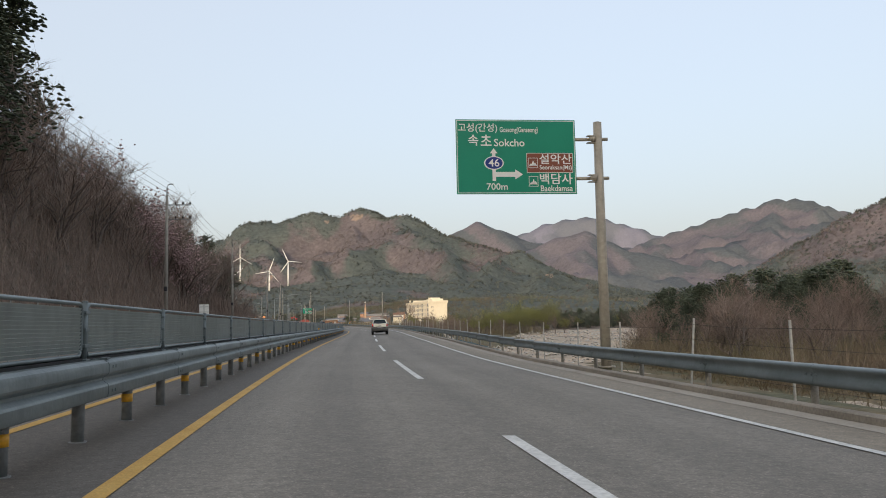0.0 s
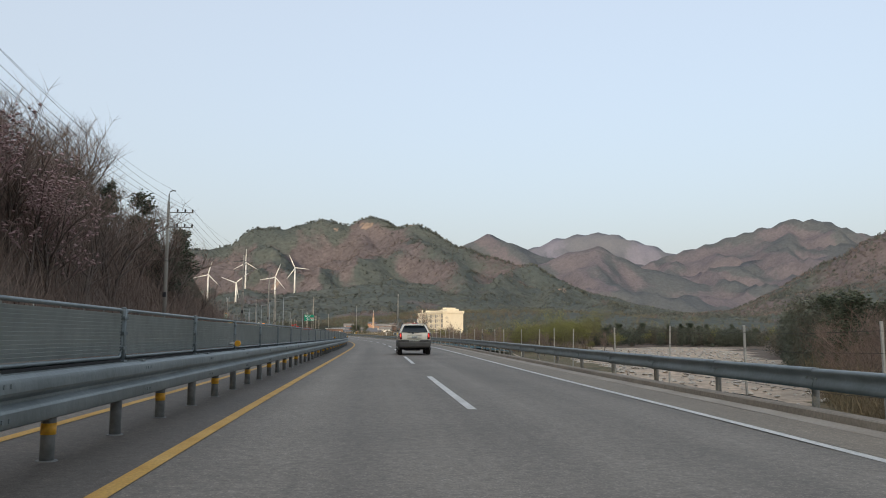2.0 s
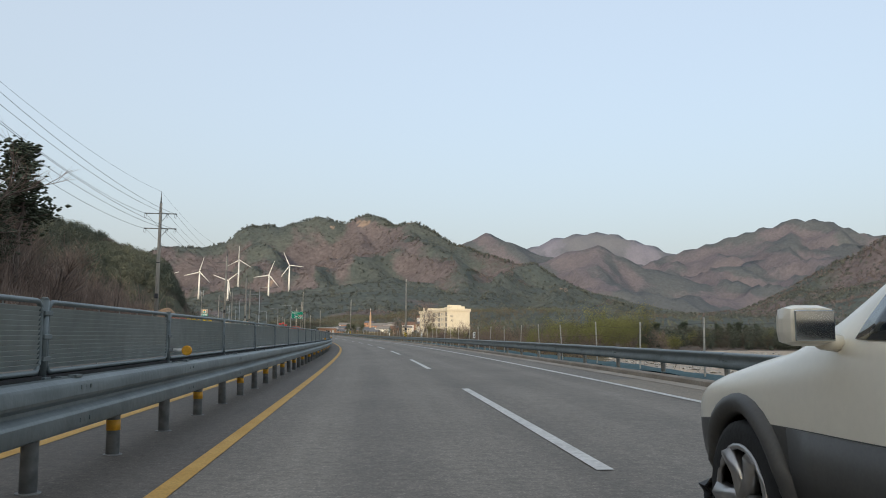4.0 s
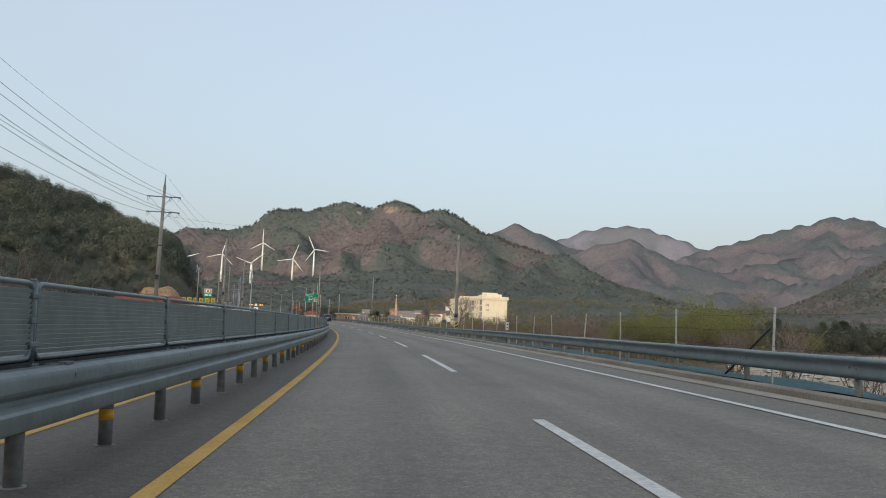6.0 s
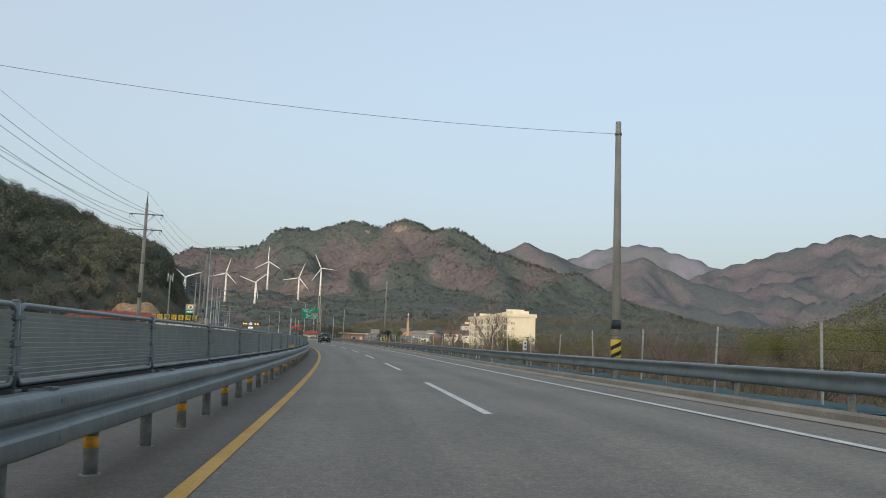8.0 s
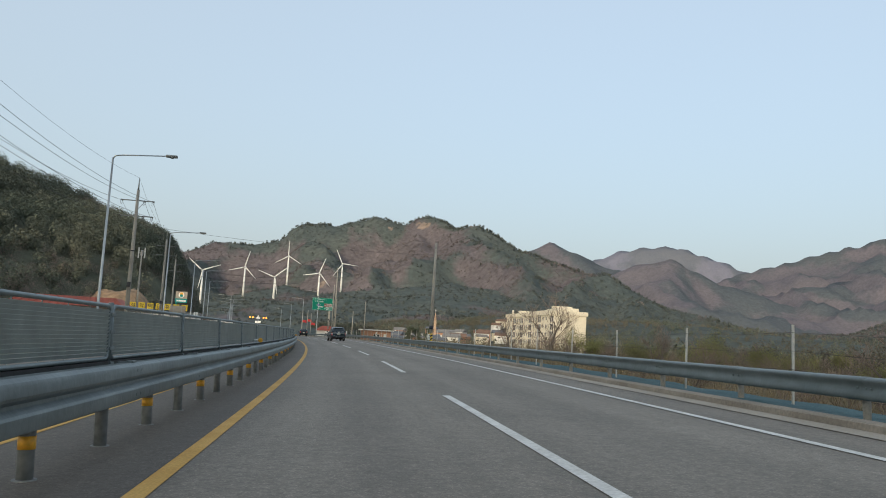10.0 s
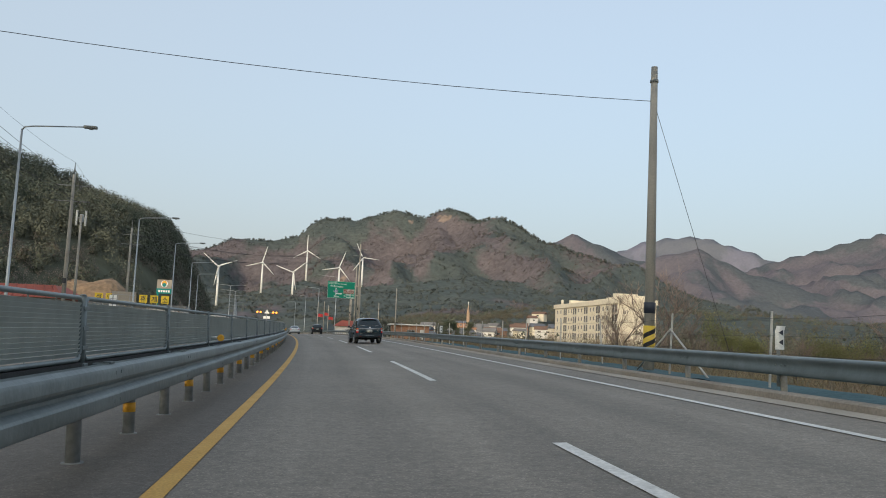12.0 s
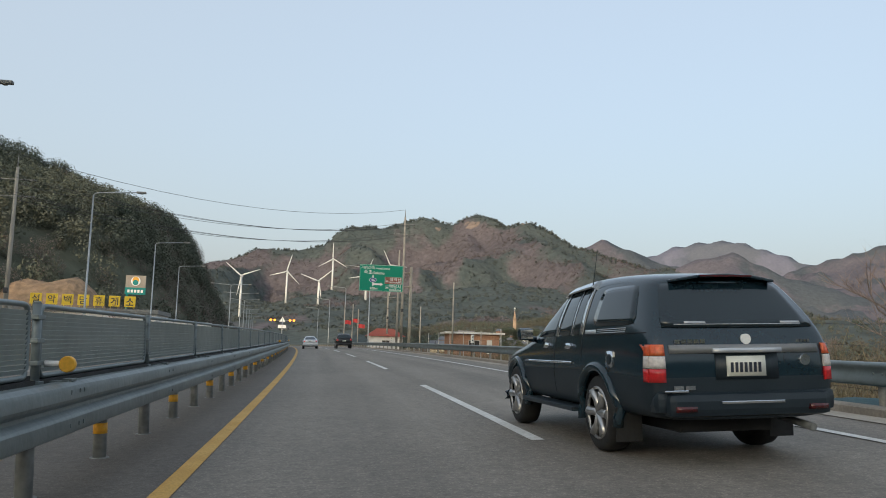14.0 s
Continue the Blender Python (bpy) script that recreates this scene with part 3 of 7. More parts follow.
def beam_mesh(length, prof, bolts):
    bm = bmesh.new()
    n = len(prof)
    rows = []
    for y in (-0.06, length + 0.06):
        lap = 0.004 if y > 0 else 0.0
        rows.append([bm.verts.new((x + lap, y, z)) for x, z in prof] + [bm.verts.new((x + lap - 0.012, y, z)) for x, z in prof[::-1]])
    k = 2 * n
    for j in range(k):
        f = bm.faces.new((rows[0][j], rows[1][j], rows[1][(j + 1) % k], rows[0][(j + 1) % k]))
        f.smooth = True
    for r in rows:
        bm.faces.new([bm.verts.new(v.co) for v in r])
    bmesh.ops.recalc_face_normals(bm, faces=bm.faces)
    for z in bolts:                      # splice bolts
        for y in (0.08, 0.2, length - 0.1):
            box(bm, 0.07, 0.092, y - 0.016, y + 0.016, z - 0.016, z + 0.016)
    return bm


BAY_K = [0, 8, 17, 32, 41, 56, 65, 75, 84]
BAY_S = [10.8, 41.9, 76.95, 135.89, 170.78, 228.88, 264.12, 303.39, 340.03]


def bay(k):
    """Station of the banded post of bay k of the median; bays are about four metres long."""
    if k < 0:
        return BAY_S[0] + 3.92 * k
    return BAY_S[-1] + 3.95 * (k - 84) if k > 84 else float(np.interp(k, BAY_K, BAY_S))


rail = thing("median_guardrail", "galvanised steel guardrail along the median", "guardrail", kind="structure")
beam0 = post0 = band0 = bracket0 = None
for i in range(-6, 152):
    s = bay(i + 0.62)
    m = along(s, -0.82, 0.415, banked=True)
    if beam0 is None:
        beam0 = part("beam", beam_mesh(4.0, WAVE, (0.074, 0.327)), ZINC, rail)
        beam0.matrix_local = m
        beam0.data.set_sharp_from_angle(angle=radians(24))
        bm = bmesh.new()
        box(bm, -0.11, 0.03, -0.06, 0.06, 0.385, 0.412, bevel=0.006)
        box(bm, -0.02, 0.05, -0.04, 0.10, 0.405, 0.425, bevel=0.004)
        bracket0 = part("bracket", bm, ZINC, rail, "folded steel bracket on top of the beam")
        bracket0.matrix_local = m
    else:
        again(beam0, rail, m)
        again(bracket0, rail, m)
    again(beam0, rail, along(bay(i + 1.62), -1.06, 0.415, banked=True) @ Matrix.Rotation(math.pi, 4, "Z"))
    for k in range(2):
        sp = bay(i + 0.5 * k)
        mp = along(sp, -0.925, 0.0, banked=True)
        if post0 is None:
            bm = bmesh.new()
            tube(bm, [(0, 0, -0.1), (0, 0, 0.78)], 0.062, 14)
            box(bm, 0.02, 0.10, -0.05, 0.05, 0.52, 0.72)
            tube(bm, [(0, 0, 0.0), (0, 0, 0.022)], 0.09, 14)
            post0 = part("post", bm, ZINC_OLD, rail)
            post0.matrix_local = mp
            me_post = post0
        else:
            me_post = again(post0, rail, mp)
        if k == 0:
            if band0 is None:
                bm = bmesh.new()
                tube(bm, [(0, 0, 0.245), (0, 0, 0.345)], 0.0655, 14)
                band0 = part("reflective_band", bm, BAND, me_post, "orange reflective band round the post")
            else:
                again(band0, me_post, Matrix.Identity(4))

# ---- louvred glare fence on the median ----
fence = thing("glare_fence", "grey-green louvred steel glare fence panels on the median", "fence", kind="structure")
L, Z0, Z1 = 3.78, 0.865, 1.405


def rounded(y0, y1, z0, z1, r, n=5):
    c = []
    for cy, cz, a0 in ((y1 - r, z1 - r, 0), (y0 + r, z1 - r, 90), (y0 + r, z0 + r, 180), (y1 - r, z0 + r, 270)):
        c += [(0, cy + r * math.cos(radians(a0 + 90 * k / n)), cz + r * math.sin(radians(a0 + 90 * k / n))) for k in range(n + 1)]
    return c


bm = bmesh.new()
loop = rounded(0.07, L + 0.07, Z0, Z1, 0.09)
tube(bm, loop + loop[:1], 0.021, 8, cap=False)
frame0 = part("panel_frame", bm, ZINC, None)
bm = bmesh.new()
pitch = 0.036
nz = int((Z1 - Z0 - 0.05) / pitch)
for k in range(nz):
    z = Z0 + 0.03 + pitch * k
    box(bm, -0.002, 0.002, 0.085, L + 0.055, -0.019, 0.019, Matrix.Translation((0, 0, z + 0.018)) @ Matrix.Rotation(radians(28), 4, "Y"))
for k in range(1, 6):
    y = 0.07 + L * k / 6
    box(bm, -0.016, -0.012, y - 0.012, y + 0.012, Z0 + 0.01, Z1 - 0.01)
louvre0 = part("louvre", bm, LOUVRE, None)
bm = bmesh.new()
tube(bm, [(0, 0, 0.80), (0, 0, 1.425)], 0.034, 10)
tube(bm, [(0, 0, 1.425), (0, 0, 1.44)], [0.036, 0.02], 10)
box(bm, -0.05, 0.05, -0.06, 0.06, 0.80, 0.83, bevel=0.005)
for z in (0.95, 1.12, 1.3):
    box(bm, -0.03, 0.04, -0.075, 0.075, z, z + 0.035, bevel=0.004)
fpost0 = part("fence_post", bm, ZINC, None)
# black strip added below each panel in place of the gap's shade
bm = bmesh.new()
box(bm, -0.055, 0.02, 0.0, 4.0, 0.79, 0.84)
box(bm, -0.03, -0.015, 0.0, 4.0, 0.84, 0.875)
gap_shade0 = part("base_channel", bm, BLACK, None, "black strip painting in the shade of the gap under the panel")
first = True
for i in range(-6, 152):
    s = bay(i + 0.575)
    m = along(s, -0.98, 0.0, banked=True)
    for o in (fpost0, frame0, louvre0, gap_shade0):
        if first:
            o.parent = fence
            o.matrix_local = m
        else:
            again(o, fence, m)
    first = False

# ---- right-hand guardrail ----
rail_r = thing("roadside_guardrail", "galvanised steel guardrail on the valley side", "guardrail", kind="structure")
flip = Matrix.Rotation(radians(180), 4, "Z")
beam_r = post_r = None
BAY = 3.884
for i in range(-15, 146):
    s = 35.8 + BAY * i
    m = along(s + BAY - 0.2, 9.08, 0.355, banked=True) @ flip
    if beam_r is None:
        beam_r = part("beam", beam_mesh(BAY, BOW, (0.18,)), ZINC, rail_r)
        beam_r.matrix_local = m
        bm = bmesh.new()
        tube(bm, [(0, 0, -0.3), (0, 0, 0.74)], 0.06, 12)
        box(bm, -0.10, 0.0, -0.05, 0.05, 0.48, 0.68)
        post_r = part("post", bm, POLE, rail_r)
        post_r.matrix_local = along(s, 9.21, -0.04, banked=True)
    else:
        again(beam_r, rail_r, m)
        again(post_r, rail_r, along(s, 9.21, -0.04, banked=True))

# ---- valley-side wire fence ----
wire_fence = thing("wire_fence", "thin pale concrete posts with strands of wire along the river bank", "fence", kind="structure")
rng = random.Random(5)
bm = bmesh.new()
box(bm, -0.021, 0.021, -0.021, 0.021, -1.2, 2.0, bevel=0.007)
fp0 = part("post", bm, FENCEPOST, None)
heads = []
stood = [-10, 38.6, 43.8, 48.25, 53, 58.3, 63.2, 68.1, 73, 79.1, 82.4, 86.3, 91.2, 96.8, 101.2, 107.8, 141.8, 146.9, 151.8, 156.7, 162.1, 166.9, 171.8, 176.7, 181, 184.8, 191.1, 196, 201, 205.5,
         238.9, 243.9, 248.8, 253.6, 258.8, 263.7, 282.9, 288, 292.9, 297.9, 302.6, 307.5, 312.2, 317.4, 322, 326.9, 331.6, 336.5, 351.2, 355.7, 360.8, 400]
stations = []
for s0, s1 in zip(stood, stood[1:]):
    k = max(1, round((s1 - s0) / 4.9))
    stations += [s0 + (s1 - s0) * j / k for j in range(k)]
for i, s in enumerate(stations):
    u = 9.95 + rng.uniform(-0.05, 0.05)
    tall = float(np.interp(s, [0, 100, 150, 200, 240, 290, 320], [1.47, 1.42, 1.57, 1.57, 1.46, 1.57, 1.47])) + rng.uniform(-0.05, 0.05)
    m = along(s, u, tall - 2.0) @ pose(0, 0, 0, rng.gauss(0, 1.2), rng.gauss(0, 2.2), rng.uniform(-9, 9))
    heads.append(m)
    if i == 0:
        fp0.parent = wire_fence
        fp0.matrix_local = m
    else:
        again(fp0, wire_fence, m)
for z in (1.85, 1.5, 1.15, 0.8):
    bm = bmesh.new()
    pts = []
    for a, b in zip(heads, heads[1:]):
        p, q = a @ Vector((-0.05, 0, z)), b @ Vector((-0.05, 0, z))
        pts += [p, (p + q) / 2 - Vector((0, 0, 0.04))]
    tube(bm, pts, 0.004, 3)
    part("strand", bm, WIRE, wire_fence)
for s0, s1 in ((302.6, 299.9), (302.6, 305.4), (156.7, 159.6), (107.8, 105.2)):
    bm = bmesh.new()
    tube(bm, [at(s0, 9.97, 1.15), at(s1, 9.97, -0.3)], 0.026, 6)
    part("brace", bm, FENCEPOST if s0 > 200 else WIRE, wire_fence)
rng = random.Random(9)
for s0, s1, verge in ((42, 64, [(9.7, -0.08)]), (107, 345, [(9.6, 0.03), (10.4, -0.03), (11.4, -0.1), (12.4, -0.25)])):
    net = sweep("weed_net", [(8.72, 0.09), (9.1, 0.06)] + verge, s0, s1, TEAL, 1.5)
    for v in net.data.vertices:
        v.co.z += rng.uniform(-0.05, 0.07)
    tagged(net, "teal woven weed net laid over the verge", "net", kind="structure")

# ---- vehicles ----
from mathutils.bvhtree import BVHTree

CREAM = mat("cream_white_car_paint", (0.88, 0.83, 0.70), (0.90, 0.85, 0.73), 1, 0.25, grain=0.02, spec=0.6)
NAVY = mat("blue_black_car_paint", (0.007, 0.022, 0.033), (0.010, 0.026, 0.038), 1, 0.14, grain=0.1, spec=0.7)
DARKCAR = mat("black_car_paint", (0.010, 0.010, 0.011), (0.013, 0.013, 0.014), 1, 0.2, grain=0.1, spec=0.6)
SILVER = mat("silver_car_paint", (0.52, 0.54, 0.56), (0.56, 0.58, 0.60), 1, 0.25, 0.4, grain=0.03)
CLAD = mat("grey_plastic_cladding", (0.08, 0.079, 0.075), (0.10, 0.099, 0.094), 2, 0.5, grain=0.1, gscale=60)
CLAD_DARK = mat("dark_plastic_cladding", (0.013, 0.022, 0.030), (0.018, 0.028, 0.036), 2, 0.42, grain=0.1, gscale=60)
TINT = mat("tinted_car_glass", (0.009, 0.020, 0.027), (0.012, 0.024, 0.032), 0.8, 0.04, grain=0.05, spec=0.6)
CHROME = mat("chrome", (0.62, 0.66, 0.70), (0.70, 0.73, 0.76), 3, 0.12, 0.95, grain=0.03)
ALLOY = mat("alloy_wheel", (0.42, 0.41, 0.40), (0.52, 0.51, 0.50), 4, 0.3, 0.8, grain=0.05)
REDLENS = mat("red_lamp_lens", (0.45, 0.015, 0.018), (0.55, 0.02, 0.024), 6, 0.12, grain=0.2, gscale=40, spec=0.7)
DARKRED = mat("dark_red_lamp_lens", (0.07, 0.006, 0.008), (0.09, 0.008, 0.01), 6, 0.12, grain=0.2, gscale=40, spec=0.7)
REDLIT = glow("lit_red_lamp", (1.0, 0.05, 0.03), 0.9)
CLEARLENS = mat("clear_lamp_lens", (0.55, 0.50, 0.47), (0.62, 0.58, 0.55), 6, 0.12, grain=0.2, gscale=40)
BANDGREY = mat("grey_tailgate_strip", (0.20, 0.205, 0.205), (0.24, 0.245, 0.245), 2, 0.4, 0.3, grain=0.05)
ORANGELENS = mat("red_orange_lamp_lens", (0.60, 0.07, 0.025), (0.66, 0.16, 0.06), 9, 0.12, grain=0.3, gscale=30)
PLATE = mat("number_plate", (0.74, 0.73, 0.64), (0.78, 0.77, 0.68), 3, 0.4, grain=0.03)
INK = mat("dark_print", (0.03, 0.035, 0.05), (0.04, 0.045, 0.06), 3, 0.5, grain=0.05)
UNDER = mat("dark_underbody", (0.012, 0.012, 0.012), (0.02, 0.02, 0.02), 3, 0.9)


def shell(stations, paint, clad, arches, r_arch):
    """The closed body of a car, lofted through its stations, rounded, with wheel arches cut out. Returns a mesh."""
    bm = bmesh.new()
    rings = []
    for yl, yu, w, zb, zs, zc, zt, wr, zr in stations:
        half = [(w * 0.85, yl, zb), (w * 0.97, yl, zs), (w, yl, zc), (w * 0.985, yl, zt), (wr, yu, zr - 0.07), (wr - 0.12, yu, zr), (0, yu, zr + 0.02)]
        pts = [(0, yl, zb)] + half + [(-x, y, z) for x, y, z in half[-2::-1]]
        rings.append([bm.verts.new(p) for p in pts])
    k = len(rings[0])
    for a, b in zip(rings, rings[1:]):
        for j in range(k):
            f = bm.faces.new((a[j], a[(j + 1) % k], b[(j + 1) % k], b[j]))
            f.smooth = True
            f.material_index = 1 if j in (0, 1, 2, k - 1, k - 2, k - 3) else 0
    for ring in (rings[0], rings[-1]):
        for j in range(6):
            lo, hi = ring[j], ring[j + 1]
            ml, mh = ring[-j % k], ring[-(j + 1) % k]
            f = bm.faces.new((lo, hi, mh) if j == 0 else (lo, hi, mh, ml))
            f.smooth = True
            f.material_index = 1 if j in (0, 1, 2) else 0
        f = bm.faces.new((ring[6], ring[7], ring[8]))
        f.smooth = True
    bmesh.ops.recalc_face_normals(bm, faces=bm.faces)
    body = part("body", bm, (paint, clad, UNDER))
    sub = body.modifiers.new("round", "SUBSURF")
    sub.levels = sub.render_levels = 2
    cutters = []
    for y in arches:
        for side in (-1, 1):
            cb = bmesh.new()
            tube(cb, [(side * 0.58, y, 0.37), (side * 1.3, y, 0.37)], r_arch, 28)
            bmesh.ops.recalc_face_normals(cb, faces=cb.faces)
            c = part("cutter", cb, (UNDER, UNDER, UNDER))
            for p in c.data.polygons:
                p.material_index = 2
            cutters.append(c)
            mod = body.modifiers.new("arch", "BOOLEAN")
            mod.operation, mod.object, mod.solver = "DIFFERENCE", c, "EXACT"
    bpy.context.view_layer.update()
    me = bpy.data.meshes.new_from_object(body.evaluated_get(bpy.context.evaluated_depsgraph_get()))
    me.name = "body"
    for o in (body, *cutters):
        bpy.data.objects.remove(o)
    me.set_sharp_from_angle(angle=radians(50))
    return me


def bilinear(c, a, b):
    p = Vector(c[0]) * (1 - a) * (1 - b) + Vector(c[1]) * a * (1 - b) + Vector(c[2]) * a * b + Vector(c[3]) * (1 - a) * b
    return p


def patch(name, tree, corners, axis, side, material, parent, proud=0.006, n=8, m=6, label="", round_by=0.0):
    """A thin plate that follows the body: corners (a, z) of a four-sided field seen along the axis ('x': a is y, 'y': a is x)."""
    bm = bmesh.new()
    rows, back = [], []
    for j in range(m + 1):
        row, brow = [], []
        for i in range(n + 1):
            s, t = i / n, j / m
            if round_by:
                # draw the corners in
                e = round_by
                cx, cy = 2 * s - 1, 2 * t - 1
                s = 0.5 + 0.5 * cx * (1 - e * cy ** 6)
                t = 0.5 + 0.5 * cy * (1 - e * cx ** 6)
            q = bilinear([(*c, 0) for c in corners], s, t)
            if axis == "x":
                o, w = Vector((3.0 * side, q.x, q.y)), Vector((-side, 0, 0))
            else:
                o, w = Vector((q.x, 9.0 * side, q.y)), Vector((0, -side, 0))
            hit, nor, _, dist = tree.ray_cast(o, w)
            if hit is None:
                hit = o + w * (2.1 if axis == "x" else 8.0)
                nor = -w
            row.append(bm.verts.new(hit - w * proud))
            brow.append(bm.verts.new(hit + w * 0.02))
        rows.append(row)
        back.append(brow)
    for j in range(m):
        for i in range(n):
            f = bm.faces.new((rows[j][i], rows[j][i + 1], rows[j + 1][i + 1], rows[j + 1][i]))
            f.smooth = True
    edge = [(rows[0], back[0]), (rows[-1], back[-1]), ([r[0] for r in rows], [r[0] for r in back]), ([r[-1] for r in rows], [r[-1] for r in back])]
    for fr, bk in edge:
        for i in range(len(fr) - 1):
            bm.faces.new((fr[i], fr[i + 1], bk[i + 1], bk[i]))
    bmesh.ops.recalc_face_normals(bm, faces=bm.faces)
    return part(name, bm, material, parent, label)


def wheel(parent, x, y, r, width, spokes, rim_mat=None):
    side = 1 if x > 0 else -1
    bm = bmesh.new()
    prof = [(-0.5, 0.62), (-0.5, 0.86), (-0.42, 0.97), (-0.2, 1.0), (0.2, 1.0), (0.42, 0.97), (0.5, 0.86), (0.47, 0.66)]
    n = 32
    rows = [[bm.verts.new((side * px * width, pr * r * math.cos(6.28318 * i / n), pr * r * math.sin(6.28318 * i / n))) for px, pr in prof] for i in range(n)]
    for i in range(n):
        a, b = rows[i], rows[(i + 1) % n]
        for j in range(len(prof) - 1):
            f = bm.faces.new((a[j], a[j + 1], b[j + 1], b[j]))
            f.smooth = True
    bmesh.ops.recalc_face_normals(bm, faces=bm.faces)
    w = new("wheel")
    w.parent = parent
    w.location = (x, y, r)
    part("tyre", bm, BLACK, w)
    bm = bmesh.new()
    ring = [(side * width * 0.46, 0.665 * r * math.cos(6.28318 * i / 28), 0.665 * r * math.sin(6.28318 * i / 28)) for i in range(29)]
    tube(bm, ring, 0.016, 6, cap=False)
    tube(bm, [(side * width * -0.3, 0, 0), (side * width * 0.1, 0, 0)], [0.62 * r, 0.655 * r], 28)
    bm.faces.ensure_lookup_table()
    for f in bm.faces:
        f.material_index = 0
    for i in range(spokes):
        a = 6.28318 * i / spokes
        ca, sa = math.cos(a), math.sin(a)
        pts = [(side * width * 0.34, 0.0, 0.0), (side * width * 0.38, 0.4 * r * ca, 0.4 * r * sa), (side * width * 0.42, 0.66 * r * ca, 0.66 * r * sa)]
        tube(bm, pts, [0.055, 0.042, 0.055], 6)
    tube(bm, [(side * width * 0.3, 0, 0), (side * width * 0.45, 0, 0)], [0.075, 0.06], 14)
    rim = part("rim", bm, rim_mat or ALLOY, w, "bright alloy rim")
    bm = bmesh.new()
    tube(bm, [(side * width * 0.10, 0, 0), (side * width * 0.16, 0, 0)], 0.60 * r, 24)
    part("brake_drum", bm, UNDER, w)
    return w


def flare(parent, tree, x_side, y, r, material, thick=0.05):
    bm = bmesh.new()
    pts = []
    for i in range(21):
        a = radians(-12 + 204 * i / 20)
        py, pz = y + r * math.cos(a), 0.37 + r * math.sin(a)
        hit, _, _, _ = tree.ray_cast(Vector((3 * x_side, y + (r + 0.10) * math.cos(a), max(0.34, 0.37 + (r + 0.10) * math.sin(a)))), Vector((-x_side, 0, 0)))
        px = min(max(abs(hit.x), 0.82), 0.95) * x_side if hit else 0.9 * x_side
        pts.append((px - 0.01 * x_side, py, pz))
    tube(bm, pts, thick, 8)
    return part("wheel_flare", bm, material, parent)


def bars(parent, y, x0, x1, z0, z1, count, material, gap=0.35, name="lettering"):
    """Plain upright bars in place of writing on a rear panel."""
    bm = bmesh.new()
    step = (x1 - x0) / count
    for i in range(count):
        a = x0 + step * i
        box(bm, a, a + step * (1 - gap), y - 0.006, y + 0.004, z0, z1)
    return part(name, bm, material, parent)


def mirror(parent, side, x, y, z, material):
    bm = bmesh.new()
    box(bm, -0.095, 0.095, -0.07, 0.06, -0.07, 0.08, pose(side * (x + 0.12), y, z), 0.05)
    tube(bm, [(side * (x - 0.02), y + 0.02, z - 0.06), (side * (x + 0.06), y, z - 0.05)], 0.035, 8)
    o = part("side_mirror", bm, material, parent)
    bm = bmesh.new()
    box(bm, -0.075, 0.075, -0.004, 0.004, -0.052, 0.060, pose(side * (x + 0.12), y - 0.074, z), 0.003)
    part("mirror_glass", bm, CHROME, o)


def rear_y(tree, x, z):
    hit = tree.ray_cast(Vector((x, -9, z)), Vector((0, 1, 0)))[0]
    return hit.y if hit else -1.0


def start_car(name, label, m, stations, paint, clad, wheelbase, r_arch, category="car"):
    car = thing(name, label, category, m)
    me = shell(stations, paint, clad, (0.0, wheelbase), r_arch)
    body = new("body", me)
    body.parent = car
    bvh = BVHTree.FromPolygons([v.co.copy() for v in me.vertices], [tuple(p.vertices) for p in me.polygons])
    return car, body, bvh


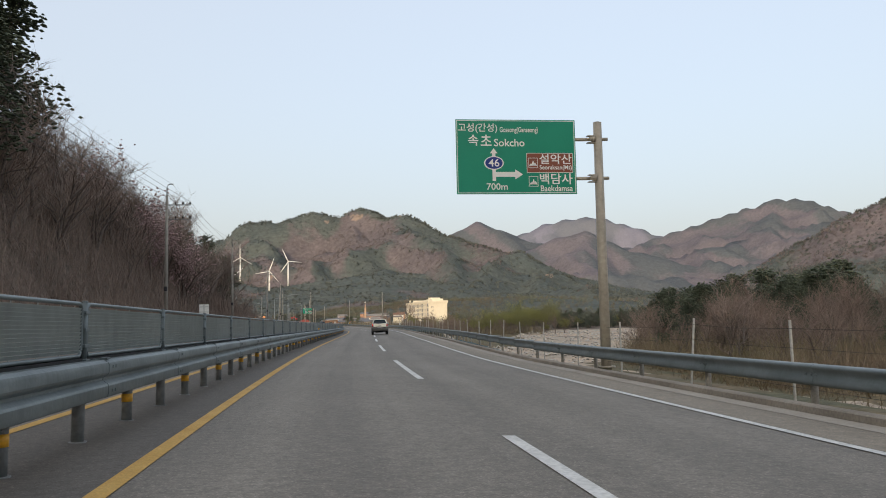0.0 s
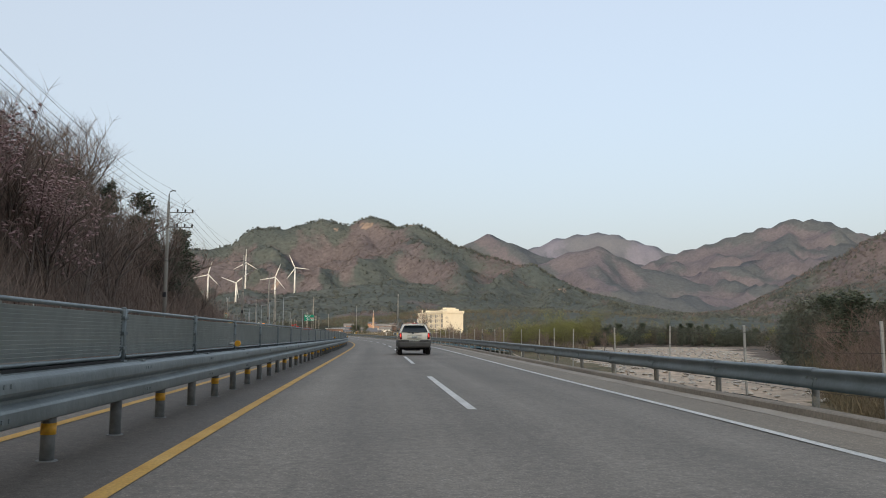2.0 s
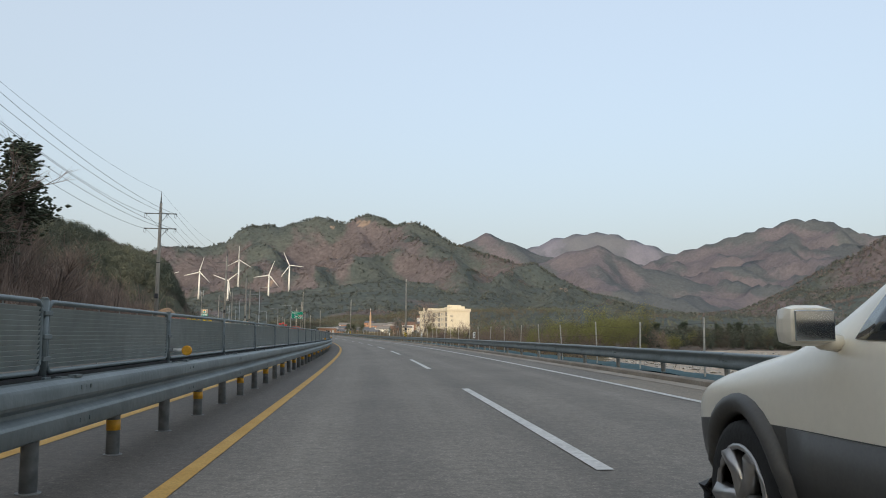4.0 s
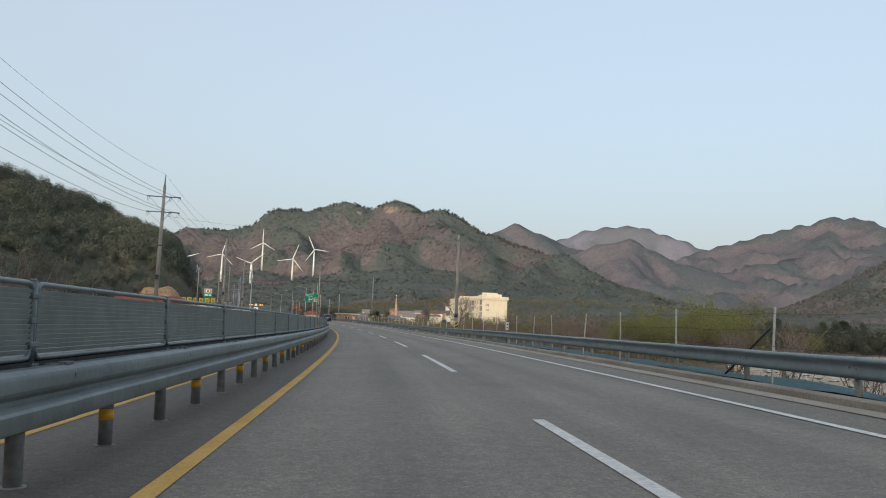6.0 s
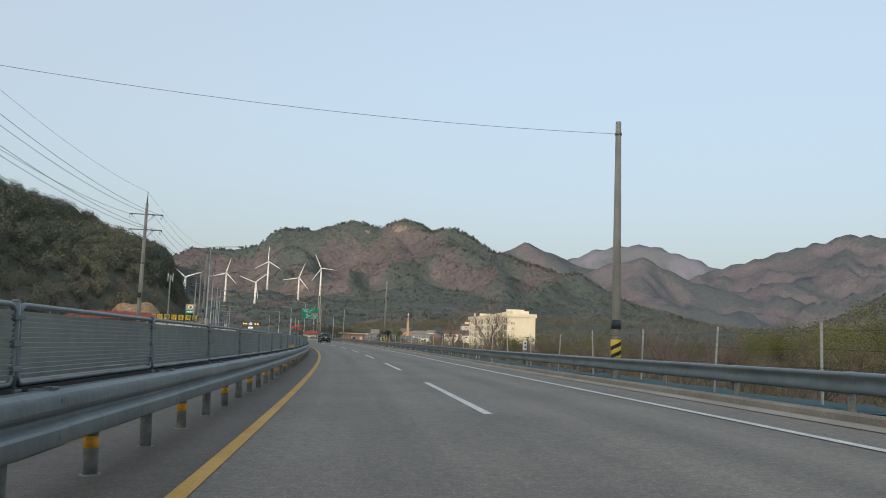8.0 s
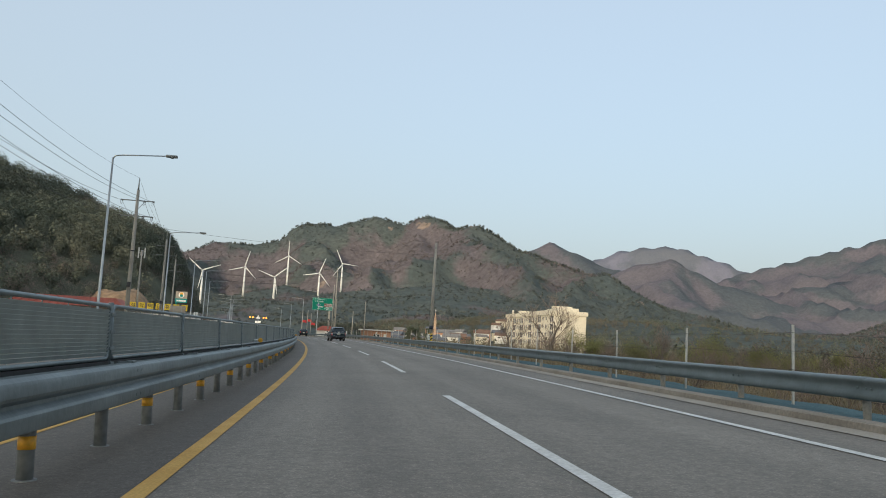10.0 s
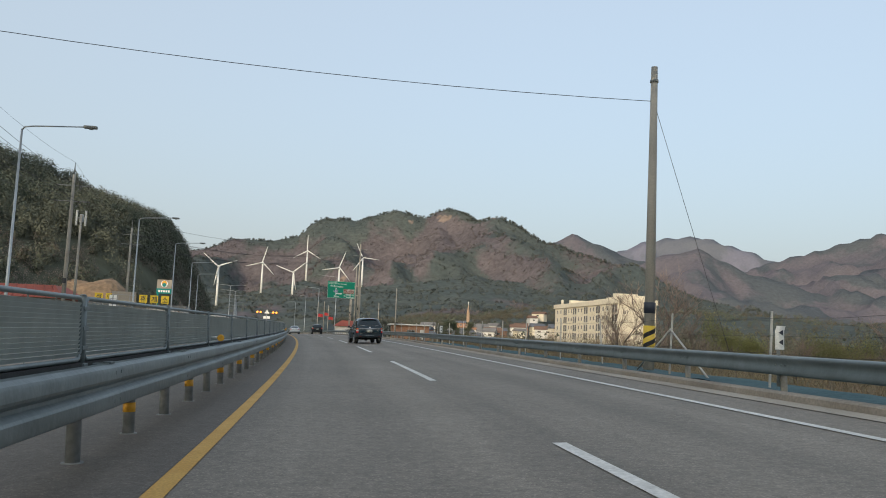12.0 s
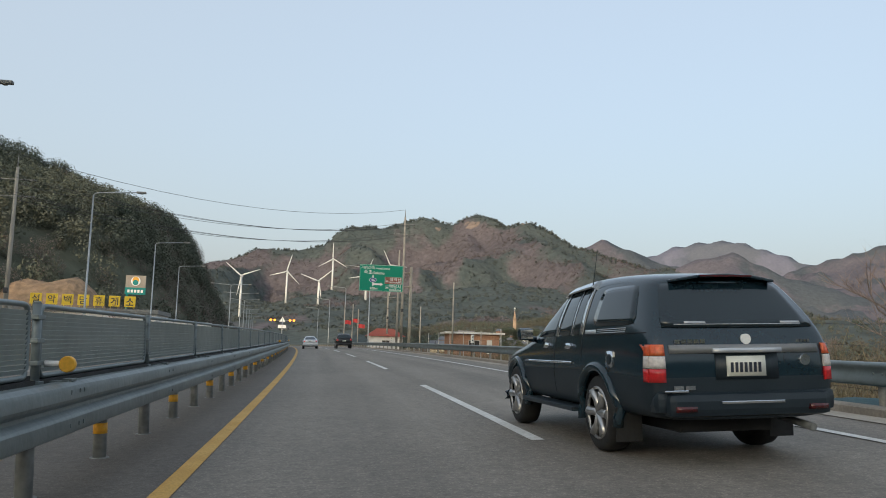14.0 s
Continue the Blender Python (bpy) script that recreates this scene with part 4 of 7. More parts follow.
def white_suv(m):
    st = [(-0.97, -0.70, 0.84, 0.42, 0.50, 0.84, 1.15, 0.60, 1.64),
          (-0.93, -0.62, 0.90, 0.40, 0.46, 0.84, 1.15, 0.67, 1.68),
          (-0.72, -0.45, 0.925, 0.38, 0.44, 0.83, 1.14, 0.70, 1.71),
          (0.0, 0.0, 0.935, 0.36, 0.42, 0.81, 1.12, 0.71, 1.745),
          (0.75, 0.6, 0.935, 0.35, 0.42, 0.80, 1.10, 0.71, 1.755),
          (1.45, 1.25, 0.935, 0.35, 0.42, 0.79, 1.08, 0.70, 1.735),
          (1.9, 1.55, 0.935, 0.35, 0.42, 0.78, 1.07, 0.68, 1.68),
          (2.35, 2.32, 0.93, 0.36, 0.42, 0.78, 1.05, 0.78, 1.14),
          (2.9, 2.9, 0.925, 0.36, 0.42, 0.77, 0.98, 0.76, 1.07),
          (3.45, 3.45, 0.87, 0.38, 0.45, 0.72, 0.88, 0.70, 0.98),
          (3.68, 3.62, 0.76, 0.40, 0.47, 0.68, 0.80, 0.60, 0.88)]
    car, body, tree = start_car("white_suv", "cream-white sport utility car with grey lower cladding and lit tail lamps", m, st, CREAM, CLAD, 2.82, 0.43)
    for side in (-1, 1):
        patch("front_side_window", tree, [(1.10, 1.13), (1.93, 1.12), (1.62, 1.58), (1.14, 1.64)], "x", side, TINT, body, round_by=0.03)
        patch("rear_side_window", tree, [(0.24, 1.15), (1.02, 1.13), (1.06, 1.64), (0.20, 1.66)], "x", side, TINT, body, round_by=0.03)
        patch("quarter_window", tree, [(-0.28, 1.20), (0.16, 1.16), (0.12, 1.66), (-0.36, 1.64)], "x", side, TINT, body, round_by=0.05)
        patch("window_visor", tree, [(0.20, 1.655), (1.62, 1.60), (1.50, 1.665), (0.20, 1.705)], "x", side, CHROME, body, 0.02, n=12, label="polished window visor")
        patch("side_panel", tree, [(0.50, 0.46), (2.34, 0.46), (2.34, 0.76), (0.50, 0.78)], "x", side, CLAD, body, 0.012, n=10, m=2)
        for y in (1.0, 1.1, 1.2):
            patch("panel_groove", tree, [(y, 0.47), (y + 0.015, 0.47), (y + 0.015, 0.76), (y, 0.76)], "x", side, UNDER, body, 0.015, n=1, m=2)
        patch("door_seam", tree, [(1.075, 0.80), (1.083, 0.80), (1.10, 1.64), (1.092, 1.64)], "x", side, UNDER, body, 0.004, n=1, m=6)
        patch("tail_lamp", tree, [(-0.90, 0.86), (-0.70, 0.88), (-0.72, 1.20), (-0.86, 1.22)], "x", side, DARKRED, body, 0.012, n=3, m=4)
        for y in (0.42, 1.30):
            o = patch("door_handle", tree, [(y, 1.02), (y + 0.2, 1.02), (y + 0.2, 1.06), (y, 1.06)], "x", side, CREAM, body, 0.035, n=4, m=2)
        patch("fuel_flap", tree, [(-0.52, 0.96), (-0.34, 0.96), (-0.34, 1.10), (-0.52, 1.10)], "x", side, CREAM, body, 0.008, n=2, m=2) if side < 0 else None
        for y in (0.0, 2.82):
            flare(body, tree, side, y, 0.455, CLAD, 0.055)
        mirror(car, side, 0.90, 2.0, 1.17, CREAM)
        bm = bmesh.new()
        tube(bm, [(side * 0.66, -0.35, 1.735), (side * 0.67, -0.15, 1.80), (side * 0.67, 0.5, 1.815), (side * 0.66, 1.05, 1.79), (side * 0.65, 1.3, 1.72)], 0.022, 8)
        part("roof_rail", bm, CLAD_DARK, car, "dark roof rail")
        bm = bmesh.new()
        box(bm, side * 0.80, side * 1.0, 0.55, 2.3, 0.34, 0.39, bevel=0.015)
        part("running_board", bm, CLAD, car)
        patch("tail_lamp_rear", tree, [(side * 0.86, 0.86), (side * 0.70, 0.86), (side * 0.73, 1.235), (side * 0.86, 1.24)], "y", -1, DARKRED, body, 0.022, n=4, m=6, round_by=0.06, label="dark red tail lamp")
        for z, rr in ((1.15, 0.034), (1.05, 0.042), (0.96, 0.036)):
            bm = bmesh.new()
            yy = rear_y(tree, side * 0.785, z) - 0.03
            tube(bm, [(side * 0.785, yy + 0.03, z), (side * 0.785, yy - 0.004, z)], rr, 16)
            part("lamp_bulb", bm, REDLIT if z > 1.0 else REDLENS, body, "glowing red lamp" if z > 1.0 else "")
        patch("bumper_reflector", tree, [(side * 0.72, 0.64), (side * 0.50, 0.64), (side * 0.50, 0.685), (side * 0.72, 0.685)], "y", -1, REDLENS, body, 0.055, n=3, m=1)
        wheel(car, side * 0.80, 0.0, 0.375, 0.245, 6)
        wheel(car, side * 0.80, 2.82, 0.375, 0.245, 6)
    patch("rear_window", tree, [(-0.84, 1.25), (0.84, 1.25), (0.64, 1.645), (-0.64, 1.645)], "y", -1, TINT, body, 0.012, n=14, m=6, round_by=0.03, label="dark rear window")
    patch("plate_recess", tree, [(-0.42, 0.88), (0.40, 0.88), (0.40, 1.06), (-0.42, 1.06)], "y", -1, CREAM, body, 0.008, n=4, m=2)
    o = patch("number_plate", tree, [(-0.18, 0.91), (0.18, 0.91), (0.18, 1.07), (-0.18, 1.07)], "y", -1, PLATE, body, 0.03, n=3, m=2)
    bars(o, rear_y(tree, 0, 0.99) - 0.034, -0.15, 0.15, 0.955, 1.025, 7, INK, 0.5)
    patch("handle_strip", tree, [(-0.40, 1.095), (0.40, 1.095), (0.40, 1.15), (-0.40, 1.15)], "y", -1, CREAM, body, 0.035, n=5, m=1)
    patch("windscreen", tree, [(-0.74, 1.17), (0.74, 1.17), (0.60, 1.62), (-0.60, 1.62)], "y", 1, TINT, body, 0.006, n=10, m=6)
    patch("lower_tailgate", tree, [(-0.66, 0.70), (0.66, 0.70), (0.72, 0.855), (-0.72, 0.855)], "y", -1, CLAD, body, 0.018, n=8, m=3)
    bars(body, rear_y(tree, 0, 0.79) - 0.028, -0.30, 0.30, 0.765, 0.805, 6, SIGNWHITE, 0.3)
    bm = bmesh.new()
    box(bm, -0.89, 0.89, -1.06, -0.82, 0.44, 0.72, bevel=0.07)
    part("rear_bumper", bm, CLAD, car, "grey plastic bumper")
    bm = bmesh.new()
    pts = [(-0.58, -0.78, 1.69), (-0.32, -0.83, 1.722), (0, -0.85, 1.732), (0.32, -0.83, 1.722), (0.58, -0.78, 1.69)]
    for a, b in zip(pts, pts[1:]):
        mid = ((a[0] + b[0]) / 2, (a[1] + b[1]) / 2, (a[2] + b[2]) / 2)
        ang = math.degrees(math.atan2(b[2] - a[2], b[0] - a[0]))
        box(bm, -0.16, 0.16, -0.08, 0.14, -0.015, 0.015, pose(*mid, 0, -ang, math.degrees(math.atan2(b[1] - a[1], b[0] - a[0]))), 0.01)
    for x in (-0.42, 0.42):
        box(bm, x - 0.03, x + 0.03, -0.86, -0.78, 1.63, 1.74, bevel=0.012)
    o = part("spoiler", bm, CREAM, car, "cream roof spoiler with brake lamp")
    bm = bmesh.new()
    box(bm, -0.14, 0.14, -0.945, -0.86, 1.735, 1.762, bevel=0.008)
    part("brake_lamp", bm, REDLENS, o)
    bm = bmesh.new()
    tube(bm, [(0, -0.62, 1.75), (0, -0.68, 1.80), (0, -0.74, 1.86)], [0.045, 0.03, 0.004], 8)
    part("aerial_fin", bm, CREAM, car)
    bm = bmesh.new()
    yw = rear_y(tree, 0, 1.22) - 0.03
    tube(bm, [(-0.42, yw - 0.01, 1.235), (-0.1, yw - 0.015, 1.225), (0.30, yw - 0.01, 1.235)], 0.012, 6)
    box(bm, -0.14, -0.06, yw - 0.02, yw + 0.05, 1.16, 1.25, bevel=0.012)
    part("rear_wiper", bm, CLAD_DARK, car)
    bm = bmesh.new()
    tube(bm, [(0.55, -0.98, 0.36), (0.55, -0.5, 0.36)], 0.035, 10)
    box(bm, -0.5, 0.3, -0.6, 2.6, 0.24, 0.40)
    tube(bm, [(-0.75, 0, 0.33), (0.75, 0, 0.33)], 0.05, 8)
    part("underbody", bm, UNDER, car)
    return car


def black_pickup(m):
    st = [(-1.20, -0.84, 0.82, 0.40, 0.48, 0.74, 1.12, 0.58, 1.61),
          (-1.15, -0.74, 0.885, 0.39, 0.45, 0.74, 1.12, 0.67, 1.66),
          (-0.9, -0.56, 0.915, 0.38, 0.44, 0.76, 1.13, 0.71, 1.70),
          (0.0, 0.0, 0.935, 0.38, 0.44, 0.79, 1.12, 0.73, 1.735),
          (0.62, 0.58, 0.935, 0.37, 0.43, 0.78, 1.10, 0.72, 1.74),
          (1.3, 1.15, 0.935, 0.37, 0.43, 0.77, 1.08, 0.68, 1.72),
          (1.85, 1.50, 0.93, 0.37, 0.43, 0.76, 1.06, 0.66, 1.66),
          (2.32, 2.28, 0.925, 0.38, 0.44, 0.75, 1.03, 0.76, 1.11),
          (2.9, 2.9, 0.91, 0.38, 0.45, 0.74, 0.95, 0.74, 1.03),
          (3.4, 3.4, 0.86, 0.40, 0.47, 0.70, 0.85, 0.68, 0.94),
          (3.66, 3.6, 0.74, 0.42, 0.49, 0.66, 0.76, 0.58, 0.84)]
    car, body, tree = start_car("black_pickup", "glossy blue-black pickup with a closed load canopy and chrome trim", m, st, NAVY, CLAD_DARK, 2.755, 0.425, "pickup truck")
    for side in (-1, 1):
        patch("front_side_window", tree, [(1.24, 1.12), (1.95, 1.11), (1.58, 1.55), (1.26, 1.60)], "x", side, TINT, body, round_by=0.03)
        patch("rear_side_window", tree, [(0.74, 1.13), (1.16, 1.12), (1.18, 1.61), (0.76, 1.62)], "x", side, TINT, body, round_by=0.03)
        patch("vent_window", tree, [(0.48, 1.14), (0.70, 1.13), (0.72, 1.62), (0.50, 1.63)], "x", side, TINT, body, round_by=0.03)
        patch("canopy_window", tree, [(-0.80, 1.22), (0.18, 1.22), (0.14, 1.60), (-0.60, 1.60)], "x", side, TINT, body, 0.006, round_by=0.09, label="tinted canopy window")
        patch("pillar_trim", tree, [(1.175, 1.12), (1.235, 1.12), (1.25, 1.60), (1.19, 1.60)], "x", side, CHROME, body, 0.012, n=1, m=4)
        patch("pillar_trim", tree, [(0.705, 1.13), (0.735, 1.13), (0.755, 1.61), (0.725, 1.61)], "x", side, CHROME, body, 0.012, n=1, m=4)
        patch("pillar_trim", tree, [(0.40, 1.14), (0.46, 1.14), (0.49, 1.62), (0.43, 1.62)], "x", side, CHROME, body, 0.012, n=1, m=4)
        patch("window_visor", tree, [(0.44, 1.625), (1.60, 1.565), (1.45, 1.635), (0.44, 1.70)], "x", side, CHROME, body, 0.045, n=12, m=2, label="polished window visor")
        patch("side_strip", tree, [(0.62, 0.83), (2.28, 0.81), (2.28, 0.835), (0.62, 0.855)], "x", side, CHROME, body, 0.014, n=10, m=1)
        for k in range(3):
            patch("side_stripe", tree, [(-0.62, 1.155 + 0.018 * k), (0.02, 1.145 + 0.018 * k), (0.02, 1.152 + 0.018 * k), (-0.62, 1.162 + 0.018 * k)], "x", side, SILVER, body, 0.004, n=6, m=1)
        patch("side_lettering", tree, [(0.04, 1.145), (0.32, 1.14), (0.34, 1.18), (0.06, 1.185)], "x", side, SILVER, body, 0.004, n=4, m=1)
        patch("door_seam", tree, [(1.20, 0.50), (1.208, 0.50), (1.215, 1.12), (1.207, 1.12)], "x", side, UNDER, body, 0.004, n=1, m=6)
        patch("cab_seam", tree, [(0.365, 0.86), (0.377, 0.86), (0.40, 1.70), (0.388, 1.70)], "x", side, UNDER, body, 0.004, n=1, m=8)
        patch("canopy_seam", tree, [(-1.0, 1.145), (0.36, 1.125), (0.36, 1.133), (-1.0, 1.153)], "x", side, UNDER, body, 0.004, n=10, m=1)
        for y in (0.62, 1.36):
            patch("door_handle", tree, [(y, 0.985), (y + 0.19, 0.985), (y + 0.19, 1.045), (y, 1.045)], "x", side, CHROME, body, 0.03, n=4, m=2, round_by=0.15, label="chrome door handle")
        if side < 0:
            o = patch("fuel_flap", tree, [(-0.44, 0.82), (-0.28, 0.82), (-0.28, 0.98), (-0.44, 0.98)], "x", side, CHROME, body, 0.012, n=3, m=3, round_by=0.1)
            patch("fuel_cap", tree, [(-0.41, 0.85), (-0.31, 0.85), (-0.31, 0.95), (-0.41, 0.95)], "x", side, CLAD_DARK, body, 0.018, n=5, m=5, round_by=0.3)
        for y in (0.0, 2.755):
            flare(body, tree, side, y, 0.45, NAVY, 0.055)
        mirror(car, side, 0.90, 1.98, 1.14, NAVY)
        bm = bmesh.new()
        box(bm, side * 0.78, side * 0.99, 0.5, 2.25, 0.34, 0.39, bevel=0.015)
        part("running_board", bm, CLAD_DARK, car)
        # tall rear lamp: amber, clear, red
        for z0, z1, mt in ((0.72, 0.84, REDLENS), (0.84, 0.95, CLEARLENS), (0.95, 1.05, ORANGELENS)):
            patch("tail_lamp", tree, [(side * 0.88, z0), (side * 0.765, z0), (side * 0.765, z1 - 0.006), (side * 0.88, z1 - 0.006)], "y", -1, mt, body, 0.02, n=4, m=3)
            patch("tail_lamp_side", tree, [(-1.10, z0), (-1.03, z0), (-1.03, z1 - 0.006), (-1.10, z1 - 0.006)], "x", side, mt, body, 0.012, n=3, m=3)
        patch("bumper_reflector", tree, [(side * 0.72, 0.475), (side * 0.54, 0.475), (side * 0.54, 0.52), (side * 0.72, 0.52)], "y", -1, DARKRED, body, 0.105, n=3, m=1)
        wheel(car, side * 0.79, 0.0, 0.37, 0.25, 6)
        wheel(car, side * 0.79, 2.755, 0.37, 0.25, 6)
        bm = bmesh.new()
        box(bm, side * 0.66, side * 0.92, -0.47, -0.455, 0.14, 0.46, bevel=0.004)
        part("mud_flap", bm, BLACK, car)
    patch("rear_window", tree, [(-0.76, 1.19), (0.76, 1.19), (0.60, 1.60), (-0.60, 1.60)], "y", -1, TINT, body, 0.012, n=14, m=6, round_by=0.03, label="raked tinted canopy window")
    patch("window_line", tree, [(-0.62, 1.215), (0.62, 1.215), (0.62, 1.222), (-0.62, 1.222)], "y", -1, SILVER, body, 0.014, n=10, m=1)
    for x in (-0.52, 0.42):
        patch("window_lettering", tree, [(x, 1.225), (x + 0.2, 1.225), (x + 0.2, 1.245), (x, 1.245)], "y", -1, SILVER, body, 0.016, n=4, m=1)
    patch("tailgate_band", tree, [(-0.72, 0.965), (0.72, 0.965), (0.72, 1.04), (-0.72, 1.04)], "y", -1, BANDGREY, body, 0.016, n=10, m=1, label="grey tailgate strip")
    patch("tailgate_handle", tree, [(-0.33, 0.97), (0.33, 0.97), (0.33, 1.01), (-0.33, 1.01)], "y", -1, SILVER, body, 0.045, n=6, m=1)
    o = patch("number_plate", tree, [(-0.20, 0.765), (0.17, 0.765), (0.17, 0.94), (-0.20, 0.94)], "y", -1, PLATE, body, 0.025, n=3, m=2)
    bars(o, rear_y(tree, 0, 0.85) - 0.03, -0.17, 0.14, 0.80, 0.885, 7, INK, 0.5)
    patch("plate_recess", tree, [(-0.30, 0.74), (0.30, 0.74), (0.30, 0.96), (-0.30, 0.96)], "y", -1, CLAD_DARK, body, 0.012, n=3, m=2)
    bars(body, rear_y(tree, -0.55, 1.07) - 0.012, -0.66, -0.36, 1.052, 1.085, 5, CHROME, 0.25)
    bars(body, rear_y(tree, 0.6, 1.07) - 0.012, 0.52, 0.66, 1.055, 1.08, 4, CHROME, 0.3)
    bars(body, rear_y(tree, -0.6, 0.67) - 0.012, -0.70, -0.48, 0.655, 0.69, 2, CHROME, 0.2)
    bm = bmesh.new()
    yb = rear_y(tree, 0.02, 1.09) - 0.02
    tube(bm, [(0.02, yb + 0.03, 1.085), (0.02, yb - 0.004, 1.085)], 0.046, 18)
    part("badge", bm, SIGNWHITE, body, "round pale badge")
    bm = bmesh.new()
    yb = rear_y(tree, 0.56, 0.90) - 0.02
    tube(bm, [(0.57, yb + 0.03, 0.90), (0.57, yb, 0.90)], 0.05, 18)
    part("lock_cover", bm, CHROME, body, "chrome lock cover")
    patch("windscreen", tree, [(-0.72, 1.14), (0.72, 1.14), (0.58, 1.60), (-0.58, 1.60)], "y", 1, TINT, body, 0.006, n=10, m=6)
    bm = bmesh.new()
    box(bm, -0.78, 0.78, -1.27, -0.95, 0.42, 0.63, bevel=0.07)
    for x in (-0.86, 0.60):
        box(bm, x, x + 0.26, -1.21, -0.66, 0.45, 0.65, bevel=0.07)
    o = part("rear_bumper", bm, CLAD_DARK, car, "dark step bumper")
    bm = bmesh.new()
    box(bm, -0.30, 0.30, -1.285, -1.25, 0.535, 0.56, bevel=0.006)
    box(bm, -0.80, -0.58, -1.24, -1.20, 0.635, 0.655, bevel=0.006)
    part("bumper_trim", bm, CHROME, o, "chrome bumper strip")
    bm = bmesh.new()
    pts = [(-0.52, -0.84, 1.618), (-0.26, -0.87, 1.658), (0, -0.88, 1.668), (0.26, -0.87, 1.658), (0.52, -0.84, 1.618)]
    for a, b in zip(pts, pts[1:]):
        mid = ((a[0] + b[0]) / 2, (a[1] + b[1]) / 2, (a[2] + b[2]) / 2)
        ang = math.degrees(math.atan2(b[2] - a[2], b[0] - a[0]))
        box(bm, -0.13, 0.13, -0.035, 0.16, -0.014, 0.014, pose(*mid, 0, -ang, math.degrees(math.atan2(b[1] - a[1], b[0] - a[0]))), 0.012)
    o = part("spoiler", bm, NAVY, car, "canopy lip with brake lamp")
    bm = bmesh.new()
    box(bm, -0.26, 0.26, -0.925, -0.91, 1.652, 1.67, bevel=0.005)
    part("brake_lamp", bm, DARKRED, o)
    bm = bmesh.new()
    tube(bm, [(-0.73, 0.5, 1.58), (-0.735, 0.40, 1.78), (-0.74, 0.30, 2.02)], [0.008, 0.005, 0.003], 6)
    part("aerial", bm, CLAD_DARK, car)
    bm = bmesh.new()
    tube(bm, [(0.66, -1.15, 0.30), (0.62, -0.7, 0.36)], 0.035, 10)
    part("exhaust_pipe", bm, ZINC_OLD, car)
    bm = bmesh.new()
    box(bm, -0.5, 0.4, -0.9, 2.6, 0.26, 0.42)
    tube(bm, [(-0.75, 0, 0.33), (0.75, 0, 0.33)], 0.05, 8)
    tube(bm, [(-0.1, -0.1, 0.30), (-0.1, 0.12, 0.30)], 0.12, 12)
    part("underbody", bm, UNDER, car)
    return car


def plain_car(name, label, m, st, paint, clad, wb, windows, rear, lamp, r=0.34, rails=False):
    car, body, tree = start_car(name, label, m, st, paint, clad, wb, r + 0.06)
    for side in (-1, 1):
        for wdw in windows:
            patch("side_window", tree, wdw, "x", side, TINT, body, round_by=0.03)
        patch("tail_lamp", tree, [(side * lamp[0], lamp[2]), (side * lamp[1], lamp[2]), (side * lamp[1], lamp[3]), (side * lamp[0], lamp[3])], "y", -1, REDLENS, body, 0.02, n=4, m=3)
        for y in (0.0, wb):
            wheel(car, side * (st[3][2] - 0.14), y, r, 0.22, 5)
        mirror(car, side, st[3][2] - 0.03, wb - 0.75, st[4][6] + 0.05, paint)
        if rails:
            bm = bmesh.new()
            tube(bm, [(side * 0.66, -0.3, st[3][8]), (side * 0.66, 0.4, st[3][8] + 0.05), (side * 0.64, 1.2, st[3][8])], 0.02, 6)
            part("roof_rail", bm, CLAD_DARK, car)
    patch("rear_window", tree, rear, "y", -1, TINT, body, 0.012, n=10, m=5, round_by=0.03)
    o = patch("number_plate", tree, [(-0.2, 0.80), (0.2, 0.80), (0.2, 0.94), (-0.2, 0.94)], "y", -1, PLATE, body, 0.02, n=2, m=2)
    bars(o, rear_y(tree, 0, 0.87) - 0.024, -0.17, 0.17, 0.835, 0.905, 6, INK)
    bm = bmesh.new()
    box(bm, -0.86, 0.86, st[0][0] - 0.07, st[0][0] + 0.15, 0.36, 0.62, bevel=0.06)
    part("rear_bumper", bm, clad, car)
    return car


white_suv(along(93.2, 4.16, 0.008, 0, True))
black_pickup(along(339.6, 4.78, 0.008, 3.6, True))
SUV_ST = [(-0.95, -0.70, 0.86, 0.40, 0.48, 0.74, 1.08, 0.60, 1.60), (-0.90, -0.62, 0.91, 0.38, 0.46, 0.74, 1.08, 0.66, 1.64), (-0.7, -0.4, 0.93, 0.36, 0.44, 0.74, 1.07, 0.69, 1.68),
          (0, 0, 0.94, 0.34, 0.42, 0.73, 1.06, 0.70, 1.70), (0.75, 0.6, 0.94, 0.33, 0.42, 0.72, 1.04, 0.70, 1.71), (1.8, 1.4, 0.94, 0.33, 0.42, 0.72, 1.02, 0.66, 1.64),
          (2.35, 2.3, 0.93, 0.34, 0.42, 0.71, 0.98, 0.78, 1.08), (3.2, 3.2, 0.88, 0.36, 0.44, 0.68, 0.86, 0.70, 0.96), (3.6, 3.55, 0.76, 0.38, 0.46, 0.64, 0.74, 0.58, 0.82)]
plain_car("black_suv", "black sport utility car with silver roof rails", along(429.0, 5.5, 0.008, 0, True), SUV_ST, DARKCAR, DARKCAR, 2.75,
          [[(1.1, 1.08), (1.85, 1.07), (1.5, 1.54), (1.12, 1.58)], [(0.2, 1.10), (1.02, 1.08), (1.05, 1.59), (0.2, 1.60)], [(-0.45, 1.12), (0.1, 1.10), (0.1, 1.60), (-0.38, 1.58)]],
          [(-0.74, 1.16), (0.74, 1.16), (0.60, 1.56), (-0.60, 1.56)], (0.88, 0.66, 0.92, 1.12), 0.36, True)
